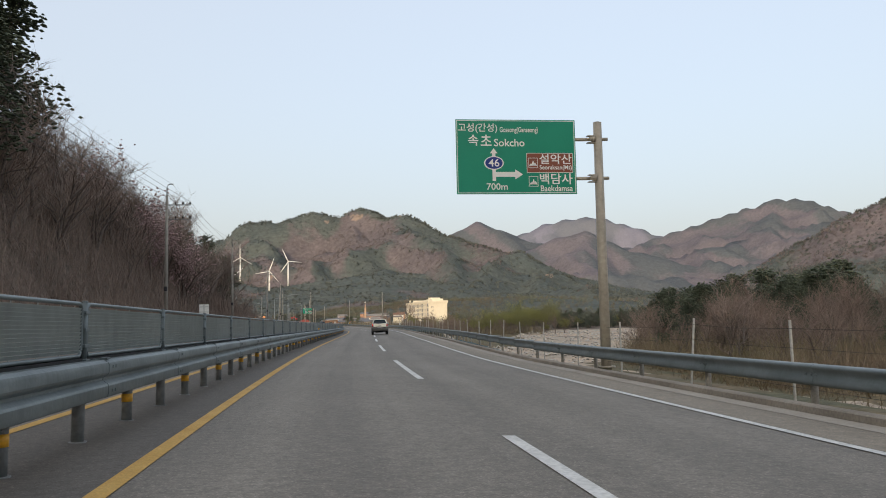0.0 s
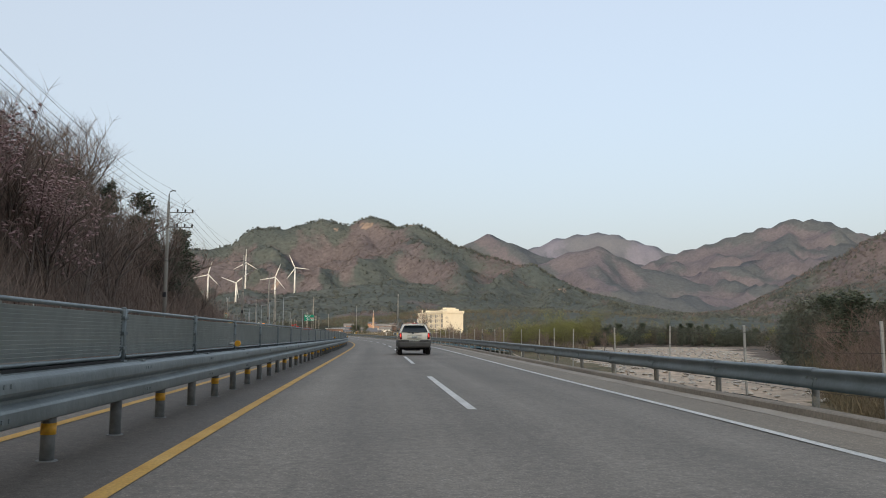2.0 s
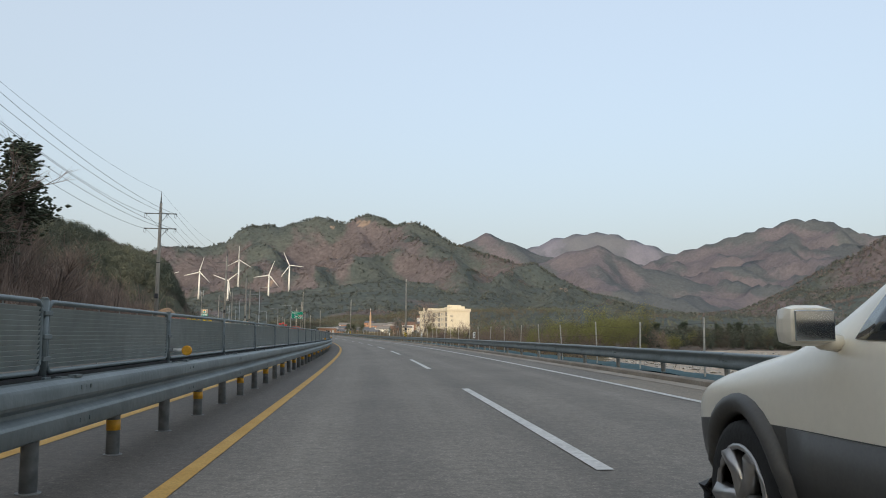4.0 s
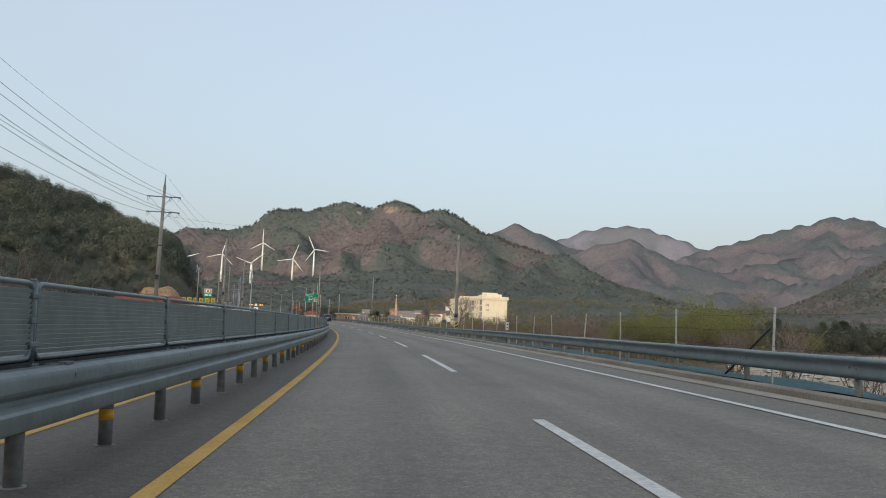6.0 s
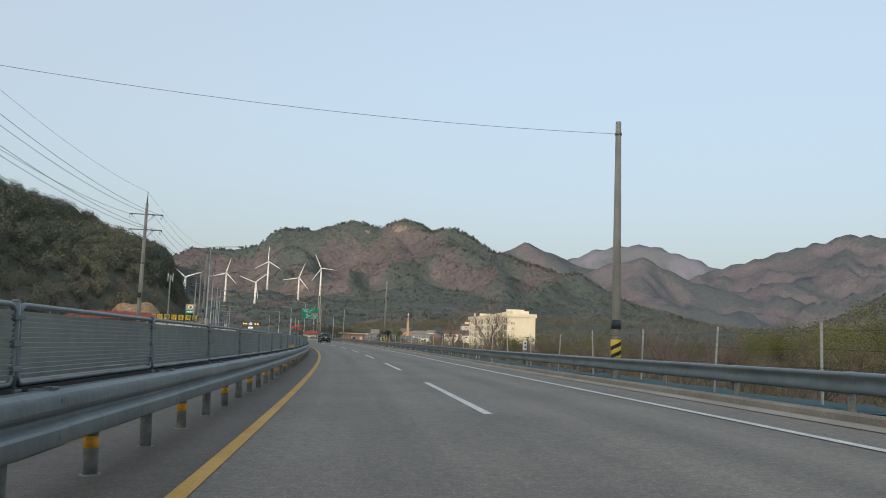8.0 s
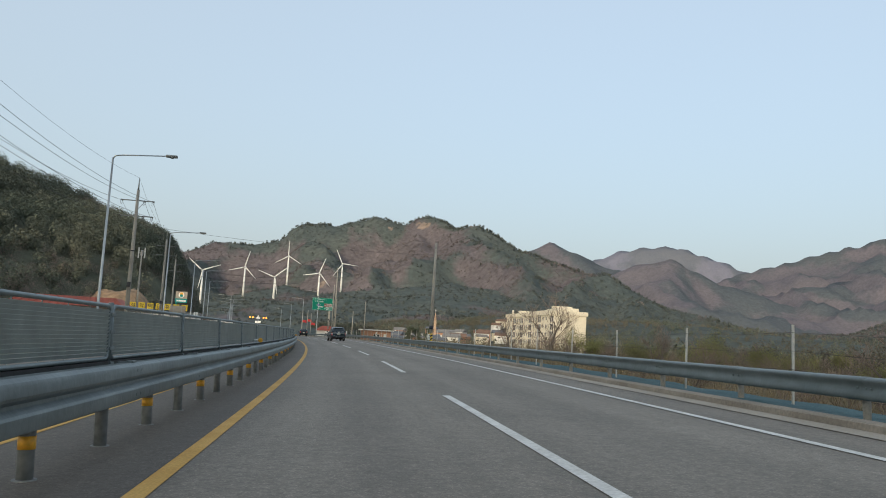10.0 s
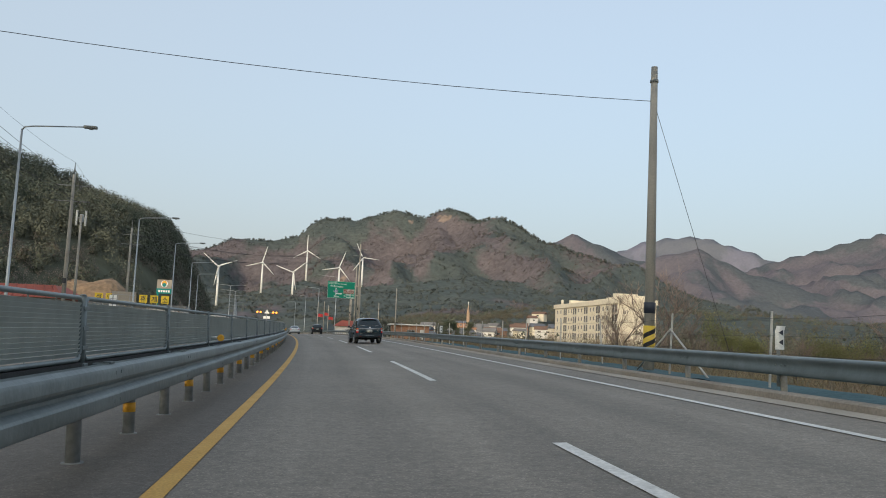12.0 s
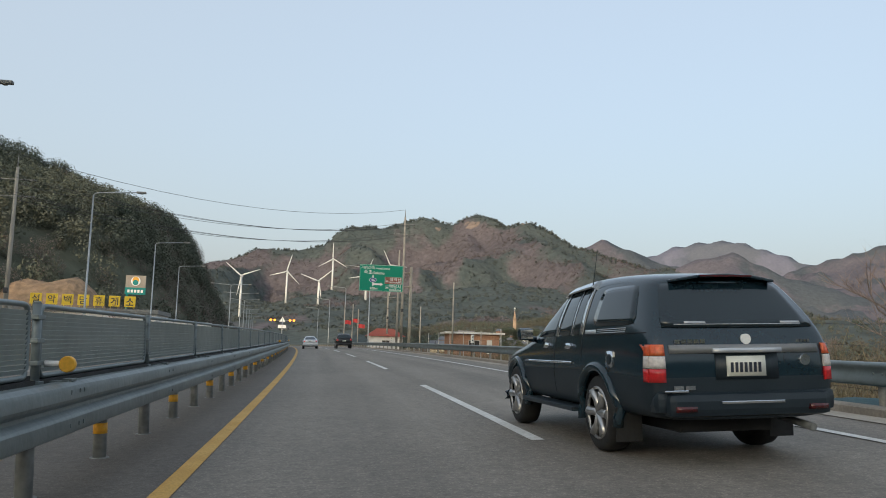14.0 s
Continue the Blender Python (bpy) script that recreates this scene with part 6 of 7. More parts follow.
# ---- wind turbines on the slope ----
rng = random.Random(3)
for x, y, hub, turn in ((-224, 1547, 108, 15), (-167, 1478, 90, 50), (-170, 1648, 139, 0), (-106, 1532, 104, 20), (-76, 1612, 128, 95), (-256, 1400, 88, 70)):
    foot = height(x, y) - 2
    t = thing("wind_turbine", "white three-bladed wind turbine on the hillside, standing still", "wind turbine", pose(x, y, foot, 0, 0, 4), "wind turbines")
    tall = hub - foot
    bm = bmesh.new()
    tube(bm, [(0, 0, 0), (0, 0, tall * 0.5), (0, 0, tall - 1.0)], [1.7, 1.4, 1.05], 16)
    part("tower", bm, TURBINE, t)
    bm = bmesh.new()
    box(bm, -1.4, 1.4, -2.4, 5.0, tall - 1.3, tall + 1.4, bevel=0.5)
    part("nacelle", bm, TURBINE, t)
    bm = bmesh.new()
    tube(bm, [(0, -4.2, tall), (0, -3.4, tall), (0, -2.4, tall)], [0.3, 1.2, 1.4], 14)
    rotor = part("hub", bm, TURBINE, t)
    for k in range(3):
        a = radians(turn + 120 * k)
        bm = bmesh.new()
        secs = []
        for rr, ch, th in ((1.0, 1.2, 0.9), (4.0, 2.0, 0.6), (10, 1.6, 0.45), (19, 1.1, 0.25), (26, 0.55, 0.1)):
            c = Vector((math.sin(a), 0, math.cos(a))) * rr + Vector((0, -3.3, tall))
            e = Vector((math.cos(a), 0.25, -math.sin(a)))
            n = Vector((0, 1, 0))
            secs.append([bm.verts.new(c + e * ch * 0.35), bm.verts.new(c + n * th * 0.5), bm.verts.new(c - e * ch * 0.65), bm.verts.new(c - n * th * 0.5)])
        for p, q in zip(secs, secs[1:]):
            for j in range(4):
                f = bm.faces.new((p[j], p[(j + 1) % 4], q[(j + 1) % 4], q[j]))
                f.smooth = True
        bm.faces.new(secs[0]), bm.faces.new(secs[-1])
        bmesh.ops.recalc_face_normals(bm, faces=bm.faces)
        part("blade", bm, TURBINE, t)

# ---- buildings ----
PLASTER = mat("cream_plaster", (0.66, 0.60, 0.47), (0.72, 0.66, 0.53), 0.3, 0.9, grain=0.06, gscale=2)
WHITEWALL = mat("white_render", (0.62, 0.61, 0.58), (0.70, 0.69, 0.66), 0.4, 0.9, grain=0.06, gscale=2)
BRICKWALL = mat("red_brown_brick", (0.36, 0.20, 0.13), (0.43, 0.25, 0.17), 0.6, 0.9, grain=0.2, gscale=6)
REDROOF = mat("orange_red_roof", (0.27, 0.06, 0.036), (0.33, 0.08, 0.05), 0.4, 0.7, grain=0.12, gscale=4)
DARKPANE = mat("dark_window_pane", (0.035, 0.032, 0.03), (0.055, 0.05, 0.045), 0.4, 0.45, grain=0.1, spec=0.25)
ROOFS = [mat("grey_roof", (0.22, 0.21, 0.20), None, 0.3, 0.8), mat("rust_roof", (0.20, 0.12, 0.085), None, 0.3, 0.8), mat("slate_roof", (0.13, 0.14, 0.16), None, 0.3, 0.7)]
YELLOWBOARD = mat("yellow_letter_board", (0.72, 0.50, 0.03), (0.76, 0.54, 0.05), 0.5, 0.6)
TEALSIGN = mat("teal_fuel_sign", (0.0, 0.22, 0.20), (0.0, 0.24, 0.22), 0.5, 0.5)
EARTH = mat("bare_orange_earth", (0.34, 0.225, 0.135), (0.21, 0.15, 0.10), 0.2, 0.95, bump=0.8, bscale=1.0, grain=0.3, gscale=1)


def window_in(parent, x, z, w, h, y=0.0):
    """A window in a wall that faces -y."""
    wd = new("window")
    wd.parent = parent
    wd.location = (x, y, z)
    bm = bmesh.new()
    plate_ring(bm, -w / 2, w / 2, 0, h, 0.06, -0.05, 0.04)
    box(bm, -0.025, 0.025, -0.04, 0.03, 0.06, h - 0.06)
    part("window_frame", bm, WHITEWALL, wd)
    bm = bmesh.new()
    box(bm, -w / 2 + 0.05, w / 2 - 0.05, -0.012, 0.02, 0.05, h - 0.05)
    part("pane", bm, DARKPANE, wd)
    return wd


# the apartment block beyond the river flat; its long front looks at the road
ang = math.degrees(math.atan2(-58.2, 8.8))
blk = thing("apartment_building", "five-storey cream plastered apartment block in evening sun", "apartment building", pose(56.5, 590.0, 0.6, 0, 0, ang))
LEN, DEP, ROOF = 59.0, 12.5, 14.6
pair_x = [11.4, 21.2, 32.0, 43.0, 56.8]
small_x = [3.0, 6.6, 15.2, 17.9, 25.2, 28.0, 36.2, 39.0, 47.2, 50.6]
bm = bmesh.new()
cuts = sorted([(x - 1.9, x + 1.7) for x in pair_x])
edges = [0.0] + [v for c in cuts for v in c] + [LEN]
for a, b in zip(edges[::2], edges[1::2]):
    box(bm, a, b, 0, DEP, 0, ROOF)
for a, b in cuts:
    box(bm, a, b, 0.34, DEP, 0, ROOF)
    for k in range(5):
        box(bm, a, b, 0.0, 0.34, 2.9 * k - 0.12 if k else 0.0, 2.9 * k + 0.38)
    box(bm, (a + b) / 2 - 0.2, (a + b) / 2 + 0.2, 0.0, 0.34, 0, ROOF)
part("wall", bm, PLASTER, blk)
bm = bmesh.new()
box(bm, -0.5, LEN + 0.5, -0.5, DEP + 0.5, ROOF, ROOF + 1.5, bevel=0.05)
for x0, x1, h in ((6.6, 8.4, 3.1), (8.4, 19.4, 2.0), (19.4, 29, 2.2), (31, 41.4, 2.3), (42.3, 47.6, 2.6), (47.6, 49.8, 3.7), (49.8, LEN - 2.6, 2.8)):
    box(bm, x0, x1, 3, DEP - 2, ROOF + 1.4, ROOF + h, bevel=0.04)
part("roof", bm, PLASTER, blk)
for k in range(5):
    for x in pair_x:
        for dx in (-1.05, 0.85):
            window_in(blk, x + dx, 2.9 * k + 0.40, 1.62, 2.3, -0.03)
    for x in small_x:
        window_in(blk, x, 2.9 * k + 1.05, 1.15, 1.35, -0.03)
bm = bmesh.new()
for x in (1.6, 2.6):
    tube(bm, [(x, 2, ROOF + 1.4), (x, 2, ROOF + 3.4)], 0.3, 10)
part("roof_vent", bm, PLASTER, blk)
for ch, z0 in (("미", 11.2), ("시", 8.9)):
    o = words(ch, INK, blk, -0.7, 0.7, 0, 1.4)
    o.matrix_local = pose(LEN + 0.01, 2.4, z0, 0, 0, 90)


def house(name, label, x, y, w, d, h, wall, roof, turn=0, flat=False, pitch=0.45, base=None, hip=0.0):
    z = height(x, y) if base is None else base
    hs = thing(name, label, "house", pose(x, y, z - 0.1, 0, 0, turn), "village houses" if name == "village_house" else "")
    bm = bmesh.new()
    box(bm, -w / 2, w / 2, 0, d, -2.2, h)
    part("wall", bm, wall, hs)
    bm = bmesh.new()
    if flat:
        box(bm, -w / 2 - 0.7, w / 2 + 0.7, -0.9, d + 0.4, h, h + 0.28, bevel=0.03)
        part("roof", bm, WHITEWALL, hs)
    else:
        o, r = 0.5, d * 0.5 * pitch * 2
        v = [bm.verts.new(p) for p in ((-w / 2 - o, -o, h - 0.1), (w / 2 + o, -o, h - 0.1), (w / 2 + o, d + o, h - 0.1), (-w / 2 - o, d + o, h - 0.1), (-w / 2 - o + hip, d / 2, h + r), (w / 2 + o - hip, d / 2, h + r))]
        for q in ((0, 1, 5, 4), (2, 3, 4, 5), (0, 4, 3), (1, 2, 5), (3, 2, 1, 0)):
            bm.faces.new([v[i] for i in q])
        part("roof", bm, roof, hs)
    n = max(1, int(w // 4.2))
    for i in range(n):
        window_in(hs, -w / 2 + w * (i + 0.5) / n, h * 0.34, min(1.7, w * 0.24), h * 0.36, -0.01)
    return hs


bh = house("brick_house", "single-storey brown brick house with a flat white roof", 2.4, 456, 7.6, 7.0, 3.0, BRICKWALL, None, 5, True, base=1.75)
bm = bmesh.new()
box(bm, 1.9, 2.7, -0.06, 0.02, 0.1, 2.2)
part("door", bm, WHITEWALL, bh)
house("red_roof_house", "white house with a hipped orange-red roof beside the road", -11.7, 470, 5.6, 5.0, 2.4, WHITEWALL, REDROOF, 8, base=1.9, hip=1.9, pitch=0.25)
rng = random.Random(21)
for i in range(46):
    x, y = rng.uniform(-4, 84), rng.uniform(640, 800)
    if abs(x - float(np.interp(y, RY, RX))) < 16:
        continue
    house("village_house", rng.choice(("small white rendered village house", "small cream village house with a pitched roof", "low brick village house")), x, y, rng.uniform(5, 9.5), rng.uniform(4.5, 7), rng.uniform(2.3, 3.0), rng.choice((WHITEWALL, PLASTER, BRICKWALL, BRICKWALL)), rng.choice(ROOFS), rng.uniform(-40, 40), pitch=0.3)

# church spire in the village
SPIRE = mat("tan_brick", (0.42, 0.29, 0.20), (0.48, 0.34, 0.24), 0.6, 0.9, grain=0.15, gscale=4)
ch = thing("church", "small white church with a slender pointed spire", "church", pose(31.6, 698, height(31.6, 698) - 0.2, 0, 0, 10))
bm = bmesh.new()
box(bm, -5, 5, 0, 12, 0, 4)
part("wall", bm, WHITEWALL, ch)
bm = bmesh.new()
zt = 21.3 - height(31.6, 698)
box(bm, -0.6, 0.6, -0.6, 0.6, 0, zt - 5.5)
tube(bm, [(0, 0, zt - 5.5), (0, 0, zt - 1)], [0.8, 0.06], 8)
part("spire", bm, SPIRE, ch, "sunlit tan brick spire")
bm = bmesh.new()
box(bm, -0.08, 0.08, -0.05, 0.05, zt - 1.2, zt + 0.6), box(bm, -0.45, 0.45, -0.05, 0.05, zt - 0.2, zt)
part("cross", bm, SIGNWHITE, ch)

# ---- rest area on the far side of the road ----
ra = thing("rest_area_building", "low white rest area building with yellow letter boards on its roof", "building", pose(-51.5, 446.0, 1.1, 0, 0, 10))
bm = bmesh.new()
box(bm, -11, 9, 0, 12, 0, 4.8)
part("wall", bm, WHITEWALL, ra)
bm = bmesh.new()
box(bm, -11.3, 9.3, -0.4, 12.3, 4.8, 5.4, bevel=0.03)
part("roof", bm, ZINC_OLD, ra)
for k in range(4):
    window_in(ra, -8.5 + 5 * k, 0.8, 3.4, 2.4, -0.01)
for i, chx in enumerate("설악백담휴게소"):
    x = -7.0 + 2.05 * i
    bm = bmesh.new()
    box(bm, x - 0.75, x + 0.75, 0.3, 0.42, 5.7, 7.2, bevel=0.02)
    for dx in (-0.5, 0.5):
        box(bm, x + dx - 0.04, x + dx + 0.04, 0.42, 0.5, 5.4, 7.0)
    o = part("letter_board", bm, YELLOWBOARD, ra, "yellow letter board")
    words(chx, INK, o, x - 0.5, x + 0.5, 5.9, 7.0, 0.29)
rp = thing("rest_area_pavilion", "low pavilion with a broad orange-red tiled roof", "building", pose(-57.0, 398.0, 0.8, 0, 0, 6))
bm = bmesh.new()
box(bm, -9, 9, 0.8, 11, 0, 4.8)
part("wall", bm, WHITEWALL, rp)
bm = bmesh.new()
v = [bm.verts.new(p) for p in ((-11, -1, 4.7), (11, -1, 4.7), (11, 13, 4.7), (-11, 13, 4.7), (-8.6, 3.2, 6.6), (8.6, 3.2, 6.6), (8.6, 9, 6.6), (-8.6, 9, 6.6))]
for q in ((0, 1, 5, 4), (1, 2, 6, 5), (2, 3, 7, 6), (3, 0, 4, 7), (4, 5, 6, 7), (3, 2, 1, 0)):
    bm.faces.new([v[i] for i in q])
rf = part("roof", bm, REDROOF, rp)
for k in range(15):
    x = -10.2 + 20.4 * k / 14
    bm = bmesh.new()
    tube(bm, [(x, -0.95, 4.78), (x * 0.8, 3.15, 6.66)], 0.06, 5)
    part("roof_rib", bm, REDROOF, rf)
fs = thing("fuel_station_sign", "tall teal and white fuel station sign with a round emblem", "sign", pose(-50.7, 461, 1.2, 0, 0, 8))
bm = bmesh.new()
box(bm, -1.5, 1.5, -0.15, 0.15, 9.2, 11.1, bevel=0.03)
part("emblem_board", bm, CONCRETE, fs)
bm = bmesh.new()
box(bm, -1.55, 1.55, -0.16, 0.16, 8.1, 9.2, bevel=0.03)
o = part("name_board", bm, TEALSIGN, fs, "teal name board")
bm = bmesh.new()
for k in range(5):
    box(bm, -1.15 + 0.5 * k, -0.82 + 0.5 * k, -0.175, -0.155, 8.4, 8.85)
part("lettering", bm, SIGNWHITE, o)
for rr, zc, mt, yy in ((0.72, 10.2, SIGNWHITE, -0.19), (0.5, 10.38, BAND, -0.21), (0.42, 9.98, TEALSIGN, -0.22)):
    bm = bmesh.new()
    tube(bm, [(0, -0.14, zc), (0, yy, zc)], rr, 24)
    part("emblem", bm, mt, fs)
bm = bmesh.new()
tube(bm, [(-1.2, 0, 0), (-1.2, 0, 8.2)], 0.18, 10)
part("post", bm, TEALSIGN, fs)
ap = thing("antenna_mast", "concrete mast with white mobile antennas on top", "mast", along(395.5, -27.5, 0.0))
bm = bmesh.new()
tube(bm, [(0, 0, -0.5), (0, 0, 15.4)], [0.2, 0.13], 10)
part("shaft", bm, POLE, ap)
for dx in (-0.55, 0.55):
    bm = bmesh.new()
    box(bm, dx - 0.12, dx + 0.12, -0.1, 0.1, 14.0, 16.0, bevel=0.03)
    tube(bm, [(0, 0, 15.0), (dx, 0, 15.0)], 0.04, 6)
    part("antenna", bm, LAMP, ap)
bm = bmesh.new()
box(bm, -0.22, 0.22, 0.1, 0.45, 14.5, 15.5, bevel=0.03)
part("radio_box", bm, LAMP, ap)
tk = thing("parked_truck", "white box truck parked at the rest area", "truck", pose(-37, 436, 1.3, 0, 0, 98))
bm = bmesh.new()
box(bm, -1.15, 1.15, -5.0, 0.9, 1.0, 3.4, bevel=0.04)
part("cargo_box", bm, WHITEWALL, tk)
bm = bmesh.new()
box(bm, -1.05, 1.05, 1.0, 2.9, 0.6, 2.6, bevel=0.15)
part("cab", bm, WHITEWALL, tk)
for x in (-0.95, 0.95):
    for y in (-3.6, 2.0):
        wheel(tk, x, y, 0.45, 0.26, 6)

# bare earth cut at the foot of the pine hill
bm = bmesh.new()
rows = []
for j in range(15):
    row = []
    for i in range(29):
        x, y = -100 + 48 * i / 28, 462 + 34 * j / 14
        e = math.exp(-((x + 74) / 11) ** 4) * (0.8 + 0.3 * noise.noise((x * 0.13, y * 0.05, 7)))
        t = min(1.0, max(0.0, (y - 466) / 17))
        cut = 1.2 + 14.5 * e * t * t * (3 - 2 * t) - max(0.0, y - 487) * 1.2 + 0.9 * e * noise.noise((x * 0.5, y * 0.5, 3))
        row.append(bm.verts.new((x, y, max(height(x, y) - 0.6, cut))))
    rows.append(row)
for a, b in zip(rows, rows[1:]):
    for i in range(28):
        f = bm.faces.new((a[i], a[i + 1], b[i + 1], b[i]))
        f.smooth = True
tagged(part("earth_bank", bm, EARTH), "bare orange earth bank behind the rest area", "bank", kind="structure")

# ---- trees ----
def limb(bm, rng, p, way, length, r, depth, wood, twigs, leaf=None):
    """A limb with its side branches; ends become twigs."""
    if depth == 0:
        e = way.cross(Vector((rng.gauss(0, 1), rng.gauss(0, 1), rng.gauss(0, 1)))).normalized() * max(r, 0.009)
        tip = p + (way + Vector((rng.gauss(0, 0.2), rng.gauss(0, 0.2), rng.gauss(0.1, 0.2)))) * length
        twigs.faces.new([twigs.verts.new(v) for v in (p + e, p - e, tip)])
        if leaf is not None:
            leaf.append(tip)
        return
    n = 3 if depth > 1 else 2
    pts, q, d = [p], p.copy(), way.copy()
    for i in range(n):
        d = (d + Vector((rng.gauss(0, 0.16), rng.gauss(0, 0.16), rng.gauss(0.05, 0.10)))).normalized()
        q = q + d * (length / n)
        pts.append(q.copy())
    radii = [r * (1 - 0.65 * i / n) for i in range(n + 1)]
    tube(wood if depth > 1 else twigs, pts, radii, 5 if depth > 2 else 3, cap=False)
    if leaf is not None and depth <= 1:
        leaf.extend(pts[1:])
    for k in range((6, 8, 6, 6)[min(depth, 3)]):
        t = rng.uniform(0.3, 1.0)
        i = min(int(t * n), n - 1)
        base = pts[i].lerp(pts[i + 1], t * n - i)
        a = rng.uniform(0, 6.283)
        side = Vector((math.cos(a), math.sin(a), rng.uniform(0.1, 0.9)))
        nw = (d * 0.55 + side * 0.75).normalized()
        limb(bm, rng, base, nw, length * rng.uniform(0.45, 0.7), max(r * 0.42, 0.008), depth - 1, wood, twigs, leaf)


def tuft(bm, rng, c, size, flat=0.6):
    """A small ragged clump of foliage."""
    top = bm.verts.new(c + Vector((rng.uniform(-.2, .2), rng.uniform(-.2, .2), flat)) * size)
    low = bm.verts.new(c - Vector((rng.uniform(-.2, .2), rng.uniform(-.2, .2), flat * 0.7)) * size)
    a0 = rng.uniform(0, 6.283)
    ring = [bm.verts.new(c + Vector((math.cos(a0 + k * 1.2566), math.sin(a0 + k * 1.2566), rng.uniform(-.25, .25))) * size * rng.uniform(0.55, 1.25)) for k in range(5)]
    for k in range(5):
        bm.faces.new((ring[k], ring[(k + 1) % 5], top))
        bm.faces.new((ring[(k + 1) % 5], ring[k], low))


def bare_tree(seed, tall, label, twig=TWIG, depth=3, leafy=None, name="bare_tree"):
    rng = random.Random(seed)
    t = thing(name, label, "tree", pose(0, 0, -500), "roadside trees")
    wood, twigs, leaf = bmesh.new(), bmesh.new(), []
    stems = rng.choice((1, 2, 3)) if name != "willow_tree" else 2
    for k in range(stems):
        a = rng.uniform(0, 6.283)
        lean = Vector((math.cos(a) * 0.25 * (stems > 1), math.sin(a) * 0.25 * (stems > 1), 1)).normalized()
        limb(wood, rng, Vector((0.12 * k, 0, -0.3)), lean, tall * rng.uniform(0.5, 0.62), tall * 0.016, depth, wood, twigs, leaf)
    part("trunk", wood, BARK, t)
    if leafy:
        for p in leaf:
            for k in range(3 if name == "willow_tree" else 1):
                if rng.random() < 0.85:
                    tuft(twigs, rng, p + Vector((rng.gauss(0, 1), rng.gauss(0, 1), rng.gauss(0, 1))) * (0.4 if name == "willow_tree" else 0.1), rng.uniform(0.06, 0.13) if name == "willow_tree" else rng.uniform(0.07, 0.17), 0.8)
    part("crown", twigs, leafy or twig, t, "fine bare twigs" if not leafy else ("fresh yellow-green leaves" if name == "willow_tree" else "pale pink blossom on bare twigs"))
    return t


def pine_tree(seed, tall, label):
    rng = random.Random(seed)
    t = thing("pine_tree", label, "tree", pose(0, 0, -500), "roadside trees")
    wood, crown = bmesh.new(), bmesh.new()
    bend = [Vector((rng.gauss(0, 0.12) * i, rng.gauss(0, 0.12) * i, tall * i / 5 - 0.3)) for i in range(6)]
    tube(wood, bend, [tall * 0.02 * (1 - 0.8 * i / 5) for i in range(6)], 6)
    tiers = 8
    for k in range(tiers):
        f = 0.34 + 0.62 * k / (tiers - 1)
        i = min(int(f * 5), 4)
        base = bend[i].lerp(bend[i + 1], f * 5 - i)
        reach = tall * 0.30 * (1.12 - f) ** 0.6
        for b in range(rng.randint(3, 5)):
            a = rng.uniform(0, 6.283)
            ln = reach * rng.uniform(0.45, 1.2)
            tip = base + Vector((math.cos(a) * ln, math.sin(a) * ln, ln * rng.uniform(-0.02, 0.4)))
            tube(wood, [base, base.lerp(tip, 0.5) + Vector((0, 0, 0.05)), tip], [0.06, 0.04, 0.02], 3, cap=False)
            for j in range(44):
                q = base.lerp(tip, rng.uniform(0.35, 1.08)) + Vector((rng.gauss(0, .42), rng.gauss(0, .42), rng.gauss(0.05, 0.34)))
                tuft(crown, rng, q, rng.uniform(0.11, 0.27), 0.6)
    for j in range(34):
        tuft(crown, rng, bend[-1] + Vector((rng.gauss(0, .45), rng.gauss(0, .45), rng.uniform(-.9, .25))), rng.uniform(0.14, 0.32), 0.4)
    part("trunk", wood, BARK, t)
    part("crown", crown, PINE, t, "dark green needle tufts")
    return t


bares = [bare_tree(100 + i, h, "leafless grey-brown broadleaf tree on the wooded slope") for i, h in enumerate((8.5, 9.5, 7.5, 10.5, 6.5))]
pinks = [bare_tree(140, 8.5, "tree in pale pink blossom on the wooded slope", BLOSSOM, leafy=BLOSSOM)]
pines = [pine_tree(200 + i, h, "dark green pine with layered branches") for i, h in enumerate((10.5, 12.5, 8.5))]
willows = [bare_tree(300 + i, h, "broad tree with fresh yellow-green spring leaves on the river flat", depth=3, leafy=WILLOW, name="willow_tree") for i, h in enumerate((9.0, 7.5))]
originals = bares + pinks + pines + willows
used = set()


def plant(src, x, y, size=1.0, sink=0.1):
    rz = rng.uniform(0, 360)
    m = pose(x, y, height(x, y) - sink, rng.gauss(0, 3), rng.gauss(0, 3), rz) @ Matrix.Scale(size, 4)
    if src.name not in used:
        used.add(src.name)
        src.matrix_basis = m
    else:
        c = copy_thing(src, m)
        c.scale = m.to_scale()


